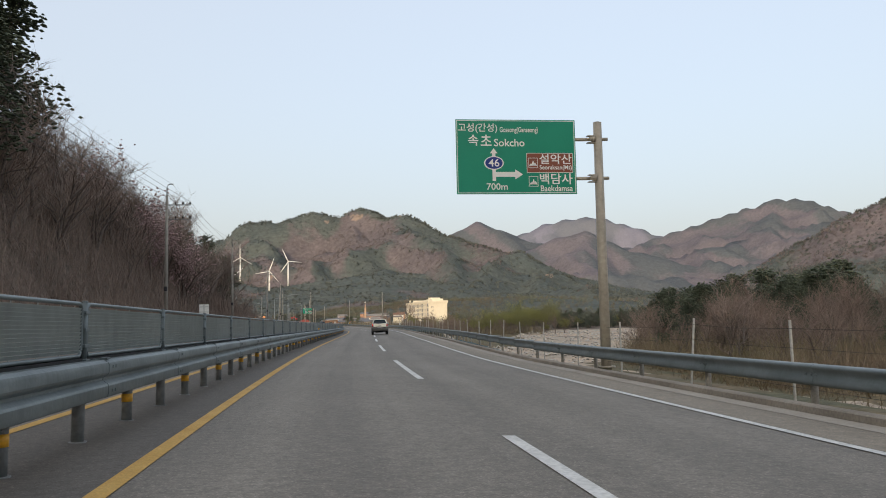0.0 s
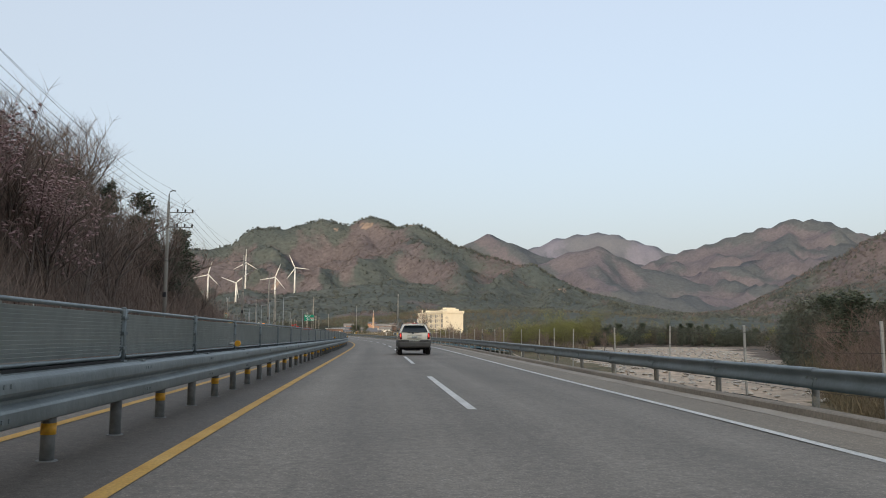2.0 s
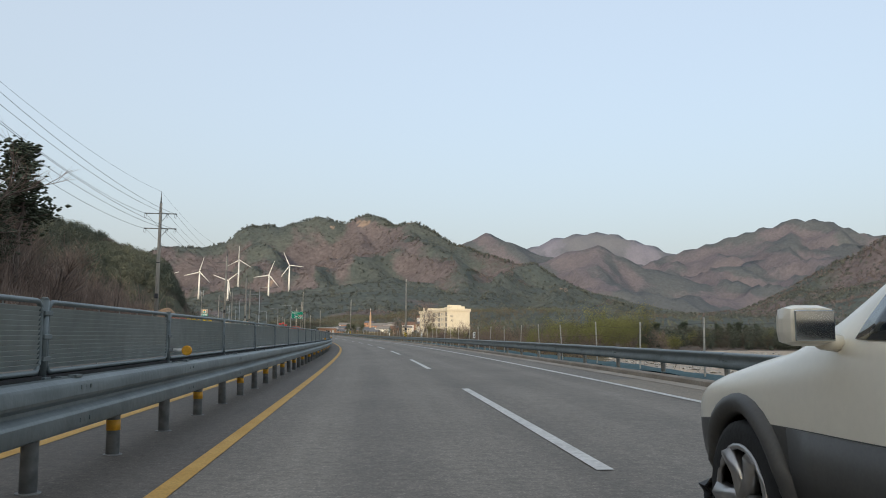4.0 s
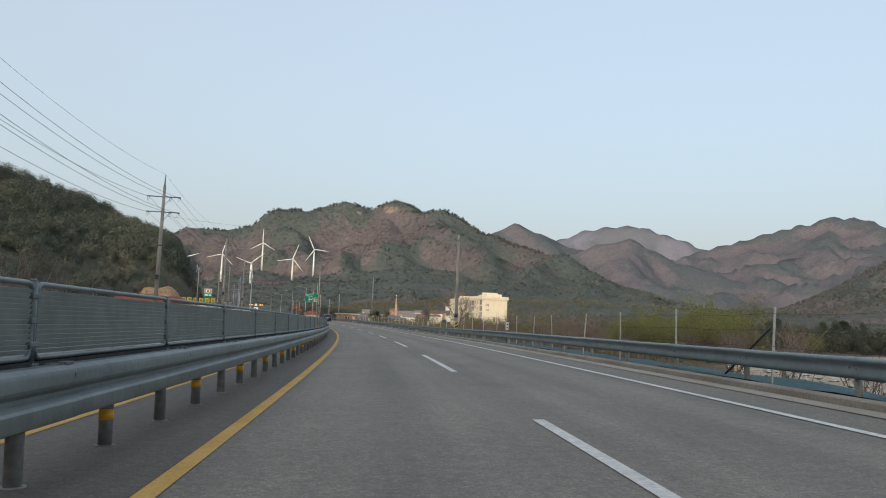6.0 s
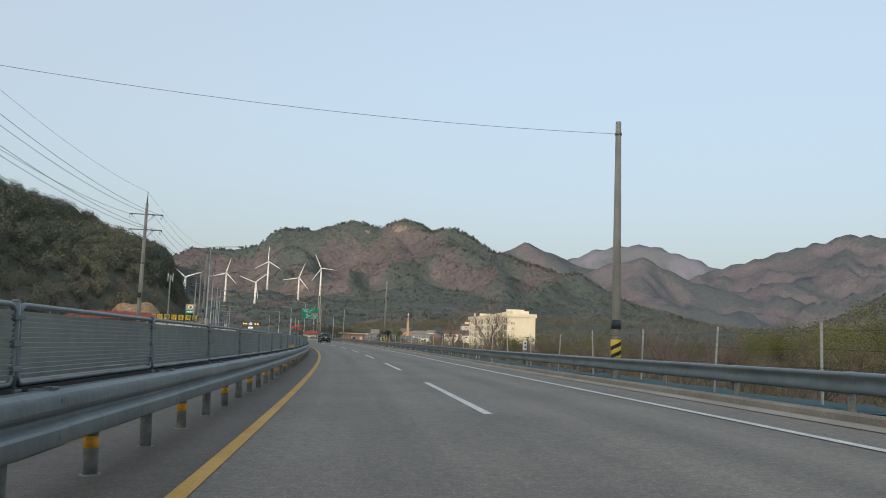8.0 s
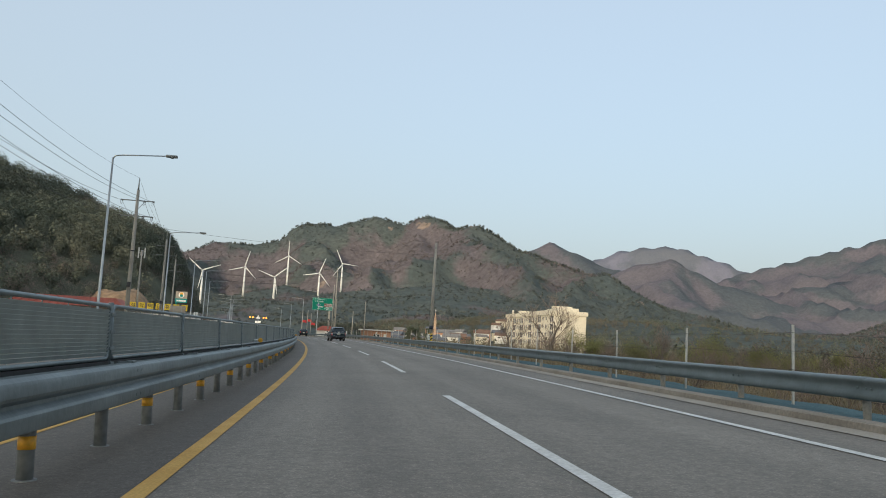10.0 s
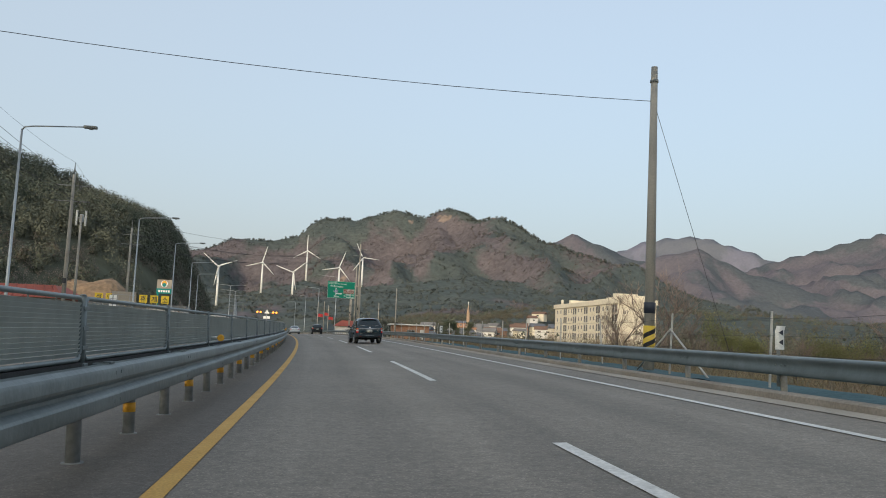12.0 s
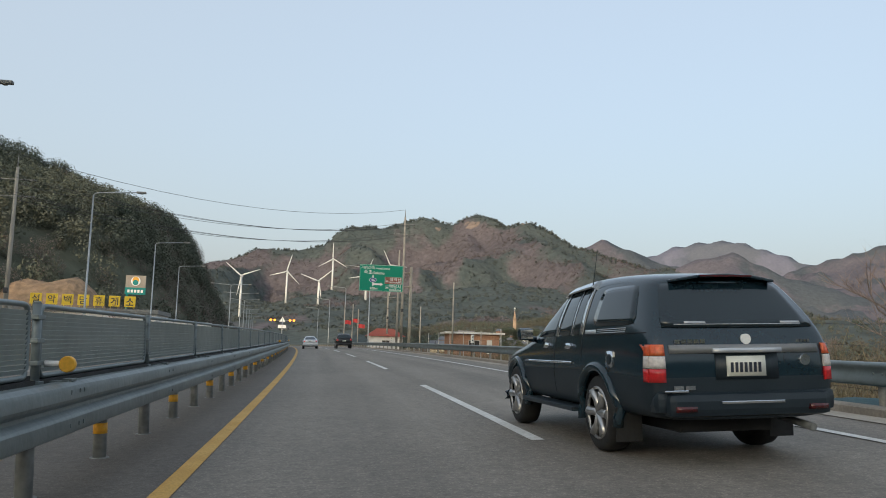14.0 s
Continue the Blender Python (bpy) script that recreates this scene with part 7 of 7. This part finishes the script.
def grove(name, label, items):
    """Many trees too close together to count, joined into one object."""
    co, vi, ls, lt, mi = [], [], [], [], []
    nv = nl = 0
    for src, x, y, size in items:
        m = np.array(pose(x, y, height(x, y) - 0.1, rng.gauss(0, 3), rng.gauss(0, 3), rng.uniform(0, 360)) @ Matrix.Scale(size, 4))
        for o in src.children:
            d = o.data
            v = np.empty(3 * len(d.vertices))
            d.vertices.foreach_get("co", v)
            idx = np.empty(len(d.loops), np.int32)
            d.loops.foreach_get("vertex_index", idx)
            st, tt = np.empty(len(d.polygons), np.int32), np.empty(len(d.polygons), np.int32)
            d.polygons.foreach_get("loop_start", st)
            d.polygons.foreach_get("loop_total", tt)
            co.append(v.reshape(-1, 3) @ m[:3, :3].T + m[:3, 3])
            vi.append(idx + nv), ls.append(st + nl), lt.append(tt)
            k = mats.setdefault(d.materials[0].name, len(mats))
            mi.append(np.full(len(st), k, np.int32))
            nv, nl = nv + len(d.vertices), nl + len(idx)
    me = bpy.data.meshes.new(name)
    me.vertices.add(nv)
    me.vertices.foreach_set("co", np.concatenate(co).ravel().astype(np.float32))
    me.loops.add(nl)
    me.loops.foreach_set("vertex_index", np.concatenate(vi))
    me.polygons.add(len(np.concatenate(ls)))
    me.polygons.foreach_set("loop_start", np.concatenate(ls))
    for key in mats:
        me.materials.append(bpy.data.materials[key])
    me.polygons.foreach_set("material_index", np.concatenate(mi))
    me.update(calc_edges=True)
    return tagged(new(name, me), label, "woods", kind="stuff")


mats = {}
rng = random.Random(77)
deep_slope, flat_woods = [], []
# wooded slope beside the oncoming lanes
for i in range(330):
    s = rng.uniform(12, 176)
    u = -16.2 - abs(rng.gauss(0, 1)) * 14 - rng.uniform(0, 5)
    if s > 150:
        u -= (s - 150) * 0.06
    if s < 35 and u > -20:
        continue
    p = at(s, u)
    src = rng.choice(bares) if rng.random() < 0.94 else (rng.choice(pines) if 45 < s < 80 else rng.choice(bares))
    if 78 < s < 108 and rng.random() < 0.2:
        src = pinks[0]
    size = rng.uniform(0.7, 1.1) * (1.0 if s < 135 else 0.7)
    if u < -23 and src not in pines:
        deep_slope.append((src, p.x, p.y, size))
    else:
        plant(src, p.x, p.y, size)
for s, u, sz, k in ((60, -23, 1.15, 1), (64, -26, 1.2, 1), (57, -28, 1.25, 1), (118, -22, 0.5, 0), (134, -21.0, 0.55, 1), (139, -20.5, 0.6, 0), (127, -24, 0.55, 1), (113, -23, 0.5, 1), (145, -20.8, 0.55, 0)):
    p = at(s, u)
    plant(pines[k], p.x, p.y, sz)
for x, y, top, k in ((-18.0, 134.7, 16.2, 1), (-15.9, 149.0, 14.0, 0), (-19.5, 129.0, 14.5, 1), (-20.0, 141.0, 14.6, 1), (-18.2, 146.0, 12.0, 0), (-22.5, 136.0, 16.5, 1)):
    plant(pines[k], x, y, (top - height(x, y)) / (10.5, 12.5, 8.5)[k])
for s, u, sz in ((92, -19.5, 1.1), (97, -19, 1.05), (87, -20.5, 1.15), (84, -22, 1.2)):
    p = at(s, u)
    plant(pinks[0], p.x, p.y, sz)
# bushy bare trees by the rest area
for x, y, sz in ((-64, 434, 1.6), (-68, 440, 1.7), (-72, 446, 1.6), (-60, 425, 1.4), (-76, 452, 1.6), (-66, 446, 1.5), (-70, 435, 1.4), (-60, 412, 0.9), (-64, 421, 1.0), (-56, 407, 0.85), (-69, 430, 1.0), (-50, 400, 0.7), (-73, 436, 1.0), (-66, 428, 0.9), (-31, 402, 0.9), (-33, 392, 0.75), (-62, 470, 0.8), (-24, 372, 0.6)):
    plant(bares[2], x, y, sz)
# trees of the river flat
for i in range(390):
    y = rng.choice((rng.uniform(60, 560), rng.uniform(175, 400)))
    u = rng.uniform(66, 130) if y < 170 else 24 + abs(rng.gauss(0, 1)) * 34
    if y > 400:
        u = rng.uniform(18, 90)
    x = float(np.interp(y, RY, RX)) + u
    if (36 < x < 102 and 480 < y < 640) or (138 < y < 256 and 26 < u < 90) or (y < 325 and 0.36 < (x - 3.5) / (y - 50) < 0.64):
        continue
    r = rng.random()
    if y < 170:
        src = rng.choice(bares)
    elif y < 400:
        src = rng.choice(willows) if r < (0.36 if u > 44 else 0.0) else rng.choice(bares)
    else:
        src = rng.choice(bares) if r < 0.85 else rng.choice(pines)
    if y > 300 and u < 48:
        continue
    size = (rng.uniform(0.7, 1.2) if y < 260 else rng.uniform(0.45, 0.8)) if y < 400 else rng.uniform(0.3, 0.5)
    if u > 34 or y > 400:
        flat_woods.append((src, x, y, size))
    else:
        plant(src, x, y, size)
for i in range(80):
    y, u = rng.uniform(68, 128), 36 + abs(rng.gauss(0, 1)) * 20
    if u < 0.54 * (y - 34):
        continue
    if rng.random() < 0.88:
        flat_woods.append((rng.choice(bares), float(np.interp(y, RY, RX)) + u, y, rng.uniform(0.7, 1.05)))
        continue
    flat_woods.append((rng.choice(pines), float(np.interp(y, RY, RX)) + u, y, rng.uniform(0.38, 0.6)))
for i in range(110):
    x, y = rng.uniform(34, 82), rng.uniform(98, 140)
    if x - 3.5 < max(0.62 * (y - 69), 0.54 * (y - 34)):
        continue
    tall = 5.8 + 0.14 * (x - 34) + rng.uniform(-1.2, 1.8)
    k = rng.randrange(5)
    flat_woods.append((pines[k % 3], x, y, tall / (10.5, 12.5, 8.5)[k % 3]) if rng.random() < 0.42 else (bares[k], x, y, tall / (8.5, 9.5, 7.5, 10.5, 6.5)[k]))
for x, y, sz in ((60, 262, 1.15), (66, 272, 1.3), (72, 280, 1.45), (78, 290, 1.4), (63, 284, 1.2), (70, 294, 1.45), (56, 272, 1.0), (75, 302, 1.5), (67, 304, 1.35), (81, 302, 1.35), (58, 296, 1.15), (84, 310, 1.3), (50, 262, 0.9), (88, 322, 1.35), (93, 330, 1.25)):
    plant(rng.choice(willows), x, y, sz * 0.92)
for i in range(26):
    y = rng.uniform(330, 380)
    x = 3.5 + rng.uniform(0.34, 0.60) * (y - 69)
    if i % 3:
        flat_woods.append((pines[i % 3], x, y, rng.uniform(6.2, 8.6) / (10.5, 12.5, 8.5)[i % 3]))
    else:
        flat_woods.append((willows[i % 2], x, y, rng.uniform(0.5, 0.75)))
for x, y in ((13, 522), (16, 526), (19, 523)):
    plant(pines[2], x, y, 0.9)
for x, y, sz in ((38.0, 400, 1.35), (51, 235, 1.1), (27, 380, 0.9), (44, 430, 0.9), (50, 470, 0.85), (60, 500, 0.8), (66, 505, 0.8), (52, 500, 0.7), (72, 515, 0.75)):
    plant(rng.choice(bares), x, y, sz)

grove("slope_woods", "tangle of leafless grey-brown trees up the roadside slope", deep_slope)
mats = {}
grove("flat_woods", "bare trees, willows and pines crowding the river flat", flat_woods)

# ---- woods too far to count ----
def scatter(name, label, spots, material, low, high, squat, seed, per=1, spread=0.0, chunk=0.33):
    rs = np.random.RandomState(seed)
    verts, faces = [], []
    for x, y, z in spots:
        size0 = rs.uniform(low, high)
        for k in range(per):
            size = size0 * (chunk * rs.uniform(0.65, 1.35) if per > 1 else 1.0)
            f = k / max(1, per - 1)
            rad = spread * size0 * (1.05 - f) * rs.uniform(0.2, 1.0) if per > 1 else 0.0
            a = rs.uniform(0, 6.283)
            cx, cy = x + rad * math.cos(a), y + rad * math.sin(a)
            cz = z + size0 * (0.35 + 1.5 * f) if per > 1 else z + size * squat * 0.5
            b = len(verts)
            verts.append((cx + size * rs.uniform(-.2, .2), cy, cz + size * squat))
            verts.append((cx, cy, cz - size * squat * 0.7))
            a0 = rs.uniform(0, 6.283)
            for j in range(5):
                rr = size * rs.uniform(0.6, 1.15)
                verts.append((cx + rr * math.cos(a0 + 1.2566 * j), cy + rr * math.sin(a0 + 1.2566 * j), cz + size * rs.uniform(-.25, .25)))
            for j in range(5):
                faces.append((b + 2 + j, b + 2 + (j + 1) % 5, b))
                faces.append((b + 2 + (j + 1) % 5, b + 2 + j, b + 1))
    me = bpy.data.meshes.new(name)
    me.from_pydata(verts, [], faces)
    me.materials.append(material)
    return tagged(new(name, me), label, "woods", kind="stuff")


def foliage(name, label, spots, low, high, material, per, leaf, seed, lift=1.0):
    """Tree crowns seen from far off: each a loose cloud of small leafy facets."""
    rs = np.random.RandomState(seed)
    n = len(spots) * per
    size = np.repeat(rs.uniform(low, high, len(spots)), per)
    way = rs.normal(0, 1, (n, 3))
    way /= np.linalg.norm(way, axis=1)[:, None]
    c = np.repeat(np.asarray(spots), per, 0) + way * (size * rs.uniform(0.35, 1.0, n) ** 0.5)[:, None] * np.array([0.85, 0.85, 1.0])
    c[:, 2] += size * lift
    face = way + rs.normal(0, 0.3, (n, 3))
    side = np.cross(face, np.array([0.13, 0.21, 0.97]))
    side /= np.linalg.norm(side, axis=1)[:, None] + 1e-9
    up = np.cross(side, face)
    up /= np.linalg.norm(up, axis=1)[:, None] + 1e-9
    turn, wide = rs.uniform(0, 6.283, n), leaf * rs.uniform(0.9, 2.0, n)
    tri = np.stack([c + side * (wide * np.cos(turn + a))[:, None] + up * (wide * np.sin(turn + a))[:, None] for a in (0.0, 2.1, 4.3)], 1).reshape(-1, 3)
    me = bpy.data.meshes.new(name)
    me.vertices.add(3 * n)
    me.vertices.foreach_set("co", tri.ravel().astype(np.float32))
    me.loops.add(3 * n)
    me.loops.foreach_set("vertex_index", np.arange(3 * n, dtype=np.int32))
    me.polygons.add(n)
    me.polygons.foreach_set("loop_start", np.arange(0, 3 * n, 3, dtype=np.int32))
    me.update(calc_edges=True)
    me.materials.append(material)
    return tagged(new(name, me), label, "woods", kind="stuff")


def thicket(name, label, X, Y, tall, material, per, seed, wide=0.02, lean=0.3, category="brush"):
    """A tangle of thin upright stems and twigs, each a slim blade."""
    rs = np.random.RandomState(seed)
    Z, _ = ground_height(X[None, :], Y[None, :])
    n = len(X) * per
    h = np.repeat(tall, per) * rs.uniform(0.35, 1.1, n)
    base = np.stack([np.repeat(X, per), np.repeat(Y, per), np.repeat(Z[0], per) - 0.1], 1)
    base[:, :2] += rs.normal(0, 0.16, (n, 2)) * h[:, None]
    base[:, 2] += np.where(rs.rand(n) < 0.5, rs.uniform(0.1, 0.6, n) * h, 0)
    way = np.stack([rs.normal(0, lean, n), rs.normal(0, lean, n), rs.uniform(0.35, 1.0, n)], 1)
    tip = base + way * h[:, None] * 0.8
    a = rs.uniform(0, 3.1416, n)
    e = np.stack([np.cos(a), np.sin(a), np.zeros(n)], 1) * (wide * rs.uniform(0.5, 1.5, n))[:, None]
    verts = np.stack([base + e, base - e, tip], 1).reshape(-1, 3)
    me = bpy.data.meshes.new(name)
    me.vertices.add(3 * n)
    me.vertices.foreach_set("co", verts.ravel().astype(np.float32))
    me.loops.add(3 * n)
    me.loops.foreach_set("vertex_index", np.arange(3 * n, dtype=np.int32))
    me.polygons.add(n)
    me.polygons.foreach_set("loop_start", np.arange(0, 3 * n, 3, dtype=np.int32))
    me.update(calc_edges=True)
    me.materials.append(material)
    return tagged(new(name, me), label, category, kind="stuff")


def road_spots(rs, n, s0, s1, u0, spread):
    Y = rs.uniform(s0, s1, n)
    U = u0 + np.abs(rs.normal(0, 1, n)) * spread
    return np.interp(Y, RY, RX) + U, Y


rs = np.random.RandomState(31)
X, Y = road_spots(rs, 11000, 6, 190, 14.2, 16)
X = 2 * np.interp(Y, RY, RX) - X
thicket("slope_thicket", "dense leafless brown undergrowth covering the roadside slope", X, Y, rs.uniform(1.2, 4.2, 11000), TWIG, 16, 32, 0.022)
X, Y = road_spots(rs, 5000, 160, 430, 14.5, 14)
X = 2 * np.interp(Y, RY, RX) - X
thicket("verge_thicket", "low leafless brown brush beside the oncoming lanes", X, Y, rs.uniform(0.5, 1.6, 5000), TWIG, 10, 33, 0.015)
X, Y = road_spots(rs, 7000, 165, 520, 16.5, 34)
ok = ~((X > 40) & (X < 95) & (Y > 500)) & ~((Y < 256) & (X - np.interp(Y, RY, RX) > 24)) & ~((Y < 330) & (X - 3.5 > 0.345 * (Y - 69)))
thicket("river_thicket", "dense olive-brown willow scrub on the river flat", X[ok], Y[ok], rs.uniform(0.8, 3.4, ok.sum()) * np.clip((X[ok] - np.interp(Y[ok], RY, RX)) / 36, 0.35, 1.5), MAUVE, 18, 34, 0.028)

X, Y = road_spots(rs, 3600, 52, 138, 33, 22)
ok = X - 3.5 > np.maximum(0.6 * (Y - 69), 0.52 * (Y - 34))
thicket("bank_thicket", "tall leafless brown thicket beyond the river bed", X[ok], Y[ok], rs.uniform(1.4, 4.6, ok.sum()), MAUVE, 30, 35, 0.022)
FLATWOOD = mat("valley_woods", (0.120, 0.104, 0.080), (0.098, 0.095, 0.066), 0.05, 0.95, grain=0.3, gscale=1.0)
# mixed woods right of the river bed and the pine belt behind it
rs = np.random.RandomState(52)
Y = rs.uniform(138, 240, 210)
X = 3.5 + np.maximum(0.60 * (Y - 62), 0.53 * (Y - 34)) + rs.uniform(0, 1, 210) ** 1.6 * 46
far_y = rs.uniform(332, 378, 120)
X, Y = np.append(X, 3.5 + rs.uniform(0.34, 0.58, 120) * (far_y - 69)), np.append(Y, far_y)
Zh, _ = ground_height(X[None, :], Y[None, :])
tall = np.append(rs.uniform(7.0, 11.5, 210), rs.uniform(3.2, 5.6, 120))
spots = np.concatenate([np.stack([X, Y, Zh[0] + tall * k], 1) for k in (-0.05, 0.2, 0.45, 0.7)])
green = np.tile(rs.rand(330) < np.append(np.full(210, 0.6), np.full(120, 0.85)), 4)
foliage("bank_pines", "dense dark green pines beyond the river bed", spots[green], 1.3, 2.6, HILLPINE, 240, 0.13, 53, 0.6)
foliage("bank_bare_woods", "leafless brown trees among the pines beyond the river bed", spots[~green], 1.3, 2.4, FLATWOOD, 230, 0.09, 54, 0.6)
rs = np.random.RandomState(4)
X, Y = rs.uniform(-215, -30, 8000), rs.uniform(395, 905, 8000)
Zh, Kh = ground_height(X[None, :], Y[None, :])
spine = np.interp(Y, [c[1] for c in RIDGES[7][0]], [c[0] for c in RIDGES[7][0]])
keep = (Kh[0] == 6) & (Zh[0] > 3) & (X > spine - 12) & ~((Zh[0] < 9) & (np.abs(X + 73) < 9) & (np.abs(Y - 474) < 8))
spots = np.stack([X, Y, Zh[0] - 0.3], 1)[keep]
patchy = wave(spots[:, 0] / 26, spots[:, 1] / 26)
bare_part = ((np.abs(spots[:, 1] - 760) < 60) & (spots[:, 2] > 22)) | (patchy > 0.74) | ((spots[:, 2] < 20) & (rs.rand(len(spots)) < 0.7))
HILLBARE = mat("hill_bare_crowns", (0.190, 0.155, 0.138), (0.150, 0.125, 0.108), 0.03, 0.95, grain=0.3, gscale=1.5)
foliage("pine_woods", "dense dark green pine woods covering the hill", spots[~bare_part], 2.0, 4.3, HILLPINE, 200, 0.20, 11)
foliage("bare_hill_woods", "leafless pinkish-brown trees on the hill crest and foot", spots[bare_part], 1.6, 3.4, HILLBARE, 150, 0.10, 12)
n = 13000
Y = rs.uniform(40, 1050, n)
U = 52 + np.abs(rs.normal(0, 1, n)) * 150
U = np.where(Y < 430, U + 45, U + 12)
X = np.interp(Y, RY, RX) + U
Zh, Kh = ground_height(X[None, :], Y[None, :])
ok = ~((X > 36) & (X < 110) & (Y > 440) & (Y < 660)) & ~((X < 95) & (Y > 640) & (Y < 790)) & (Zh[0] < 60) & ~((Y < 330) & (X - 3.5 < 0.62 * (Y - 69)))
spots = np.stack([X, Y, Zh[0] - 0.3], 1)[ok]
mix = wave(spots[:, 0] / 40, spots[:, 1] / 40) + rs.normal(0, 0.12, len(spots))
close = spots[:, 1] < 430
for name, what, pick, near_m, near_leaf, far_leaf, seed in (("valley_bare_woods", "leafless olive-brown woods across the valley floor", mix < 0.6, FLATWOOD, 0.12, 0.24, 21), ("valley_pines", "dark pines scattered across the valley floor", mix >= 0.6, HILLPINE, 0.15, 0.30, 23)):
    foliage(name, what, spots[pick & close][::2], 0.9, 4.2, near_m, 150, near_leaf * 1.15, seed)
    foliage(name, what, spots[pick & ~close], 1.2, 3.0, near_m, 28, far_leaf, seed + 1)
# crown colour lifted and cooled as haze would, like the slopes behind
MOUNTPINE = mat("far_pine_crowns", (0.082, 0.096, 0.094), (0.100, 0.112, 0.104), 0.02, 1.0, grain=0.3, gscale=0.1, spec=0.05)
n = 60000
X, Y = rs.uniform(-900, 1050, n), rs.uniform(1050, 2620, n)
Zh, Kh = ground_height(X[None, :], Y[None, :])
ci = np.clip(np.searchsorted(ys, Y), 0, nr - 1)
cj = np.clip(np.searchsorted(us, X - np.interp(Y, RY, RX) * np.clip(1 - np.maximum(np.abs(X) - 400, 0) / 600, 0, 1)), 0, nc - 1)
ok = (Kh[0] == 3) & (Zh[0] > 14) & (PINES[ci, cj] + rs.normal(0, 0.05, n) > 0.08) & (ROCKS[ci, cj] < 0.3)
spots = np.stack([X, Y, Zh[0] - 1.5], 1)[ok][:15000]
crest = RIDGES[0][0]
rim = []
for (ax, ay, _), (bx, by, _) in zip(crest, crest[1:]):
    for t in rs.uniform(0, 1, int(math.hypot(bx - ax, by - ay) / 2.5)):
        rim.append((ax + t * (bx - ax) + rs.normal(0, 6), ay + t * (by - ay) + rs.normal(0, 9)))
rim = np.array([p for p in rim if wave(np.array(p[0] / 45), np.array(p[1] / 45)) > 0.35])
Zr, _ = ground_height(rim[None, :, 0], rim[None, :, 1])
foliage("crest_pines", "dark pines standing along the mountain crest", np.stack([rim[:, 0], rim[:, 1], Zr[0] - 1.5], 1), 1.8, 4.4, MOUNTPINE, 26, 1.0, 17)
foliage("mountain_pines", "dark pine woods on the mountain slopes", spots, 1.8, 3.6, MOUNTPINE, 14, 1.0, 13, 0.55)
# bare crowns carry the same grey lift of haze in their colour
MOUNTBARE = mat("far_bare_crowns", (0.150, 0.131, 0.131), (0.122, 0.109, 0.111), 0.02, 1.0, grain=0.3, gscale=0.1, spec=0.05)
rest = (Kh[0] == 3) & (Zh[0] > 30) & (PINES[ci, cj] < 0.10) & (ROCKS[ci, cj] < 0.3)
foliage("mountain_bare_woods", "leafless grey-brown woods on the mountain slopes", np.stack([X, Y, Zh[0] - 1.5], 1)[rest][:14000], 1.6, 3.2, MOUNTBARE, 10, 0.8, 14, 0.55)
X, Y = rs.uniform(420, 1150, 16000), rs.uniform(620, 1420, 16000)
Zh, Kh = ground_height(X[None, :], Y[None, :])
ok = (Kh[0] == 3) & (Zh[0] > 4)
side = np.stack([X, Y, Zh[0] - 0.8], 1)[ok][:9000]
green = wave(side[:, 0] / 60 + 9, side[:, 1] / 60) + 0.3 * wave(side[:, 0] / 21, side[:, 1] / 21) > 0.55
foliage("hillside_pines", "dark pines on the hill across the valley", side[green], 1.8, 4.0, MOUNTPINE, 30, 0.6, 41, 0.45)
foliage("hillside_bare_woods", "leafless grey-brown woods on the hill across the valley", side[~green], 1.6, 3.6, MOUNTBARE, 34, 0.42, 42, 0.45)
# brush and dry reeds along the bank
X, Y = road_spots(rs, 9000, -10, 430, 12.6, 9)
BRUSH = mat("dry_brush", (0.20, 0.145, 0.085), (0.13, 0.10, 0.062), 0.3, 0.95, grain=0.4, gscale=4)
ok = (Y < 30) | (Y > 140) | (rs.rand(9000) < 0.12)
thicket("dry_brush", "low dry brown brush and reeds on the river bank", X[ok], Y[ok], rs.uniform(0.3, 1.0, ok.sum()), BRUSH, 10, 15, 0.012, 0.35)
# boulders on the river bed
n = 5200
Y, U = rs.uniform(-10, 300, n), rs.uniform(12, 120, n)
X = np.interp(Y, RY, RX) + U
Zh, Kh = ground_height(X[None, :], Y[None, :])
STONE = mat("pale_river_stone", (0.40, 0.36, 0.31), (0.52, 0.48, 0.42), 0.6, 0.9, grain=0.2, gscale=5)
scatter("river_stones", "pale rounded stones on the river bed", np.stack([X, Y, Zh[0]], 1)[Kh[0] == 1], STONE, 0.15, 0.6, 0.5, 16)["category"] = "stones"
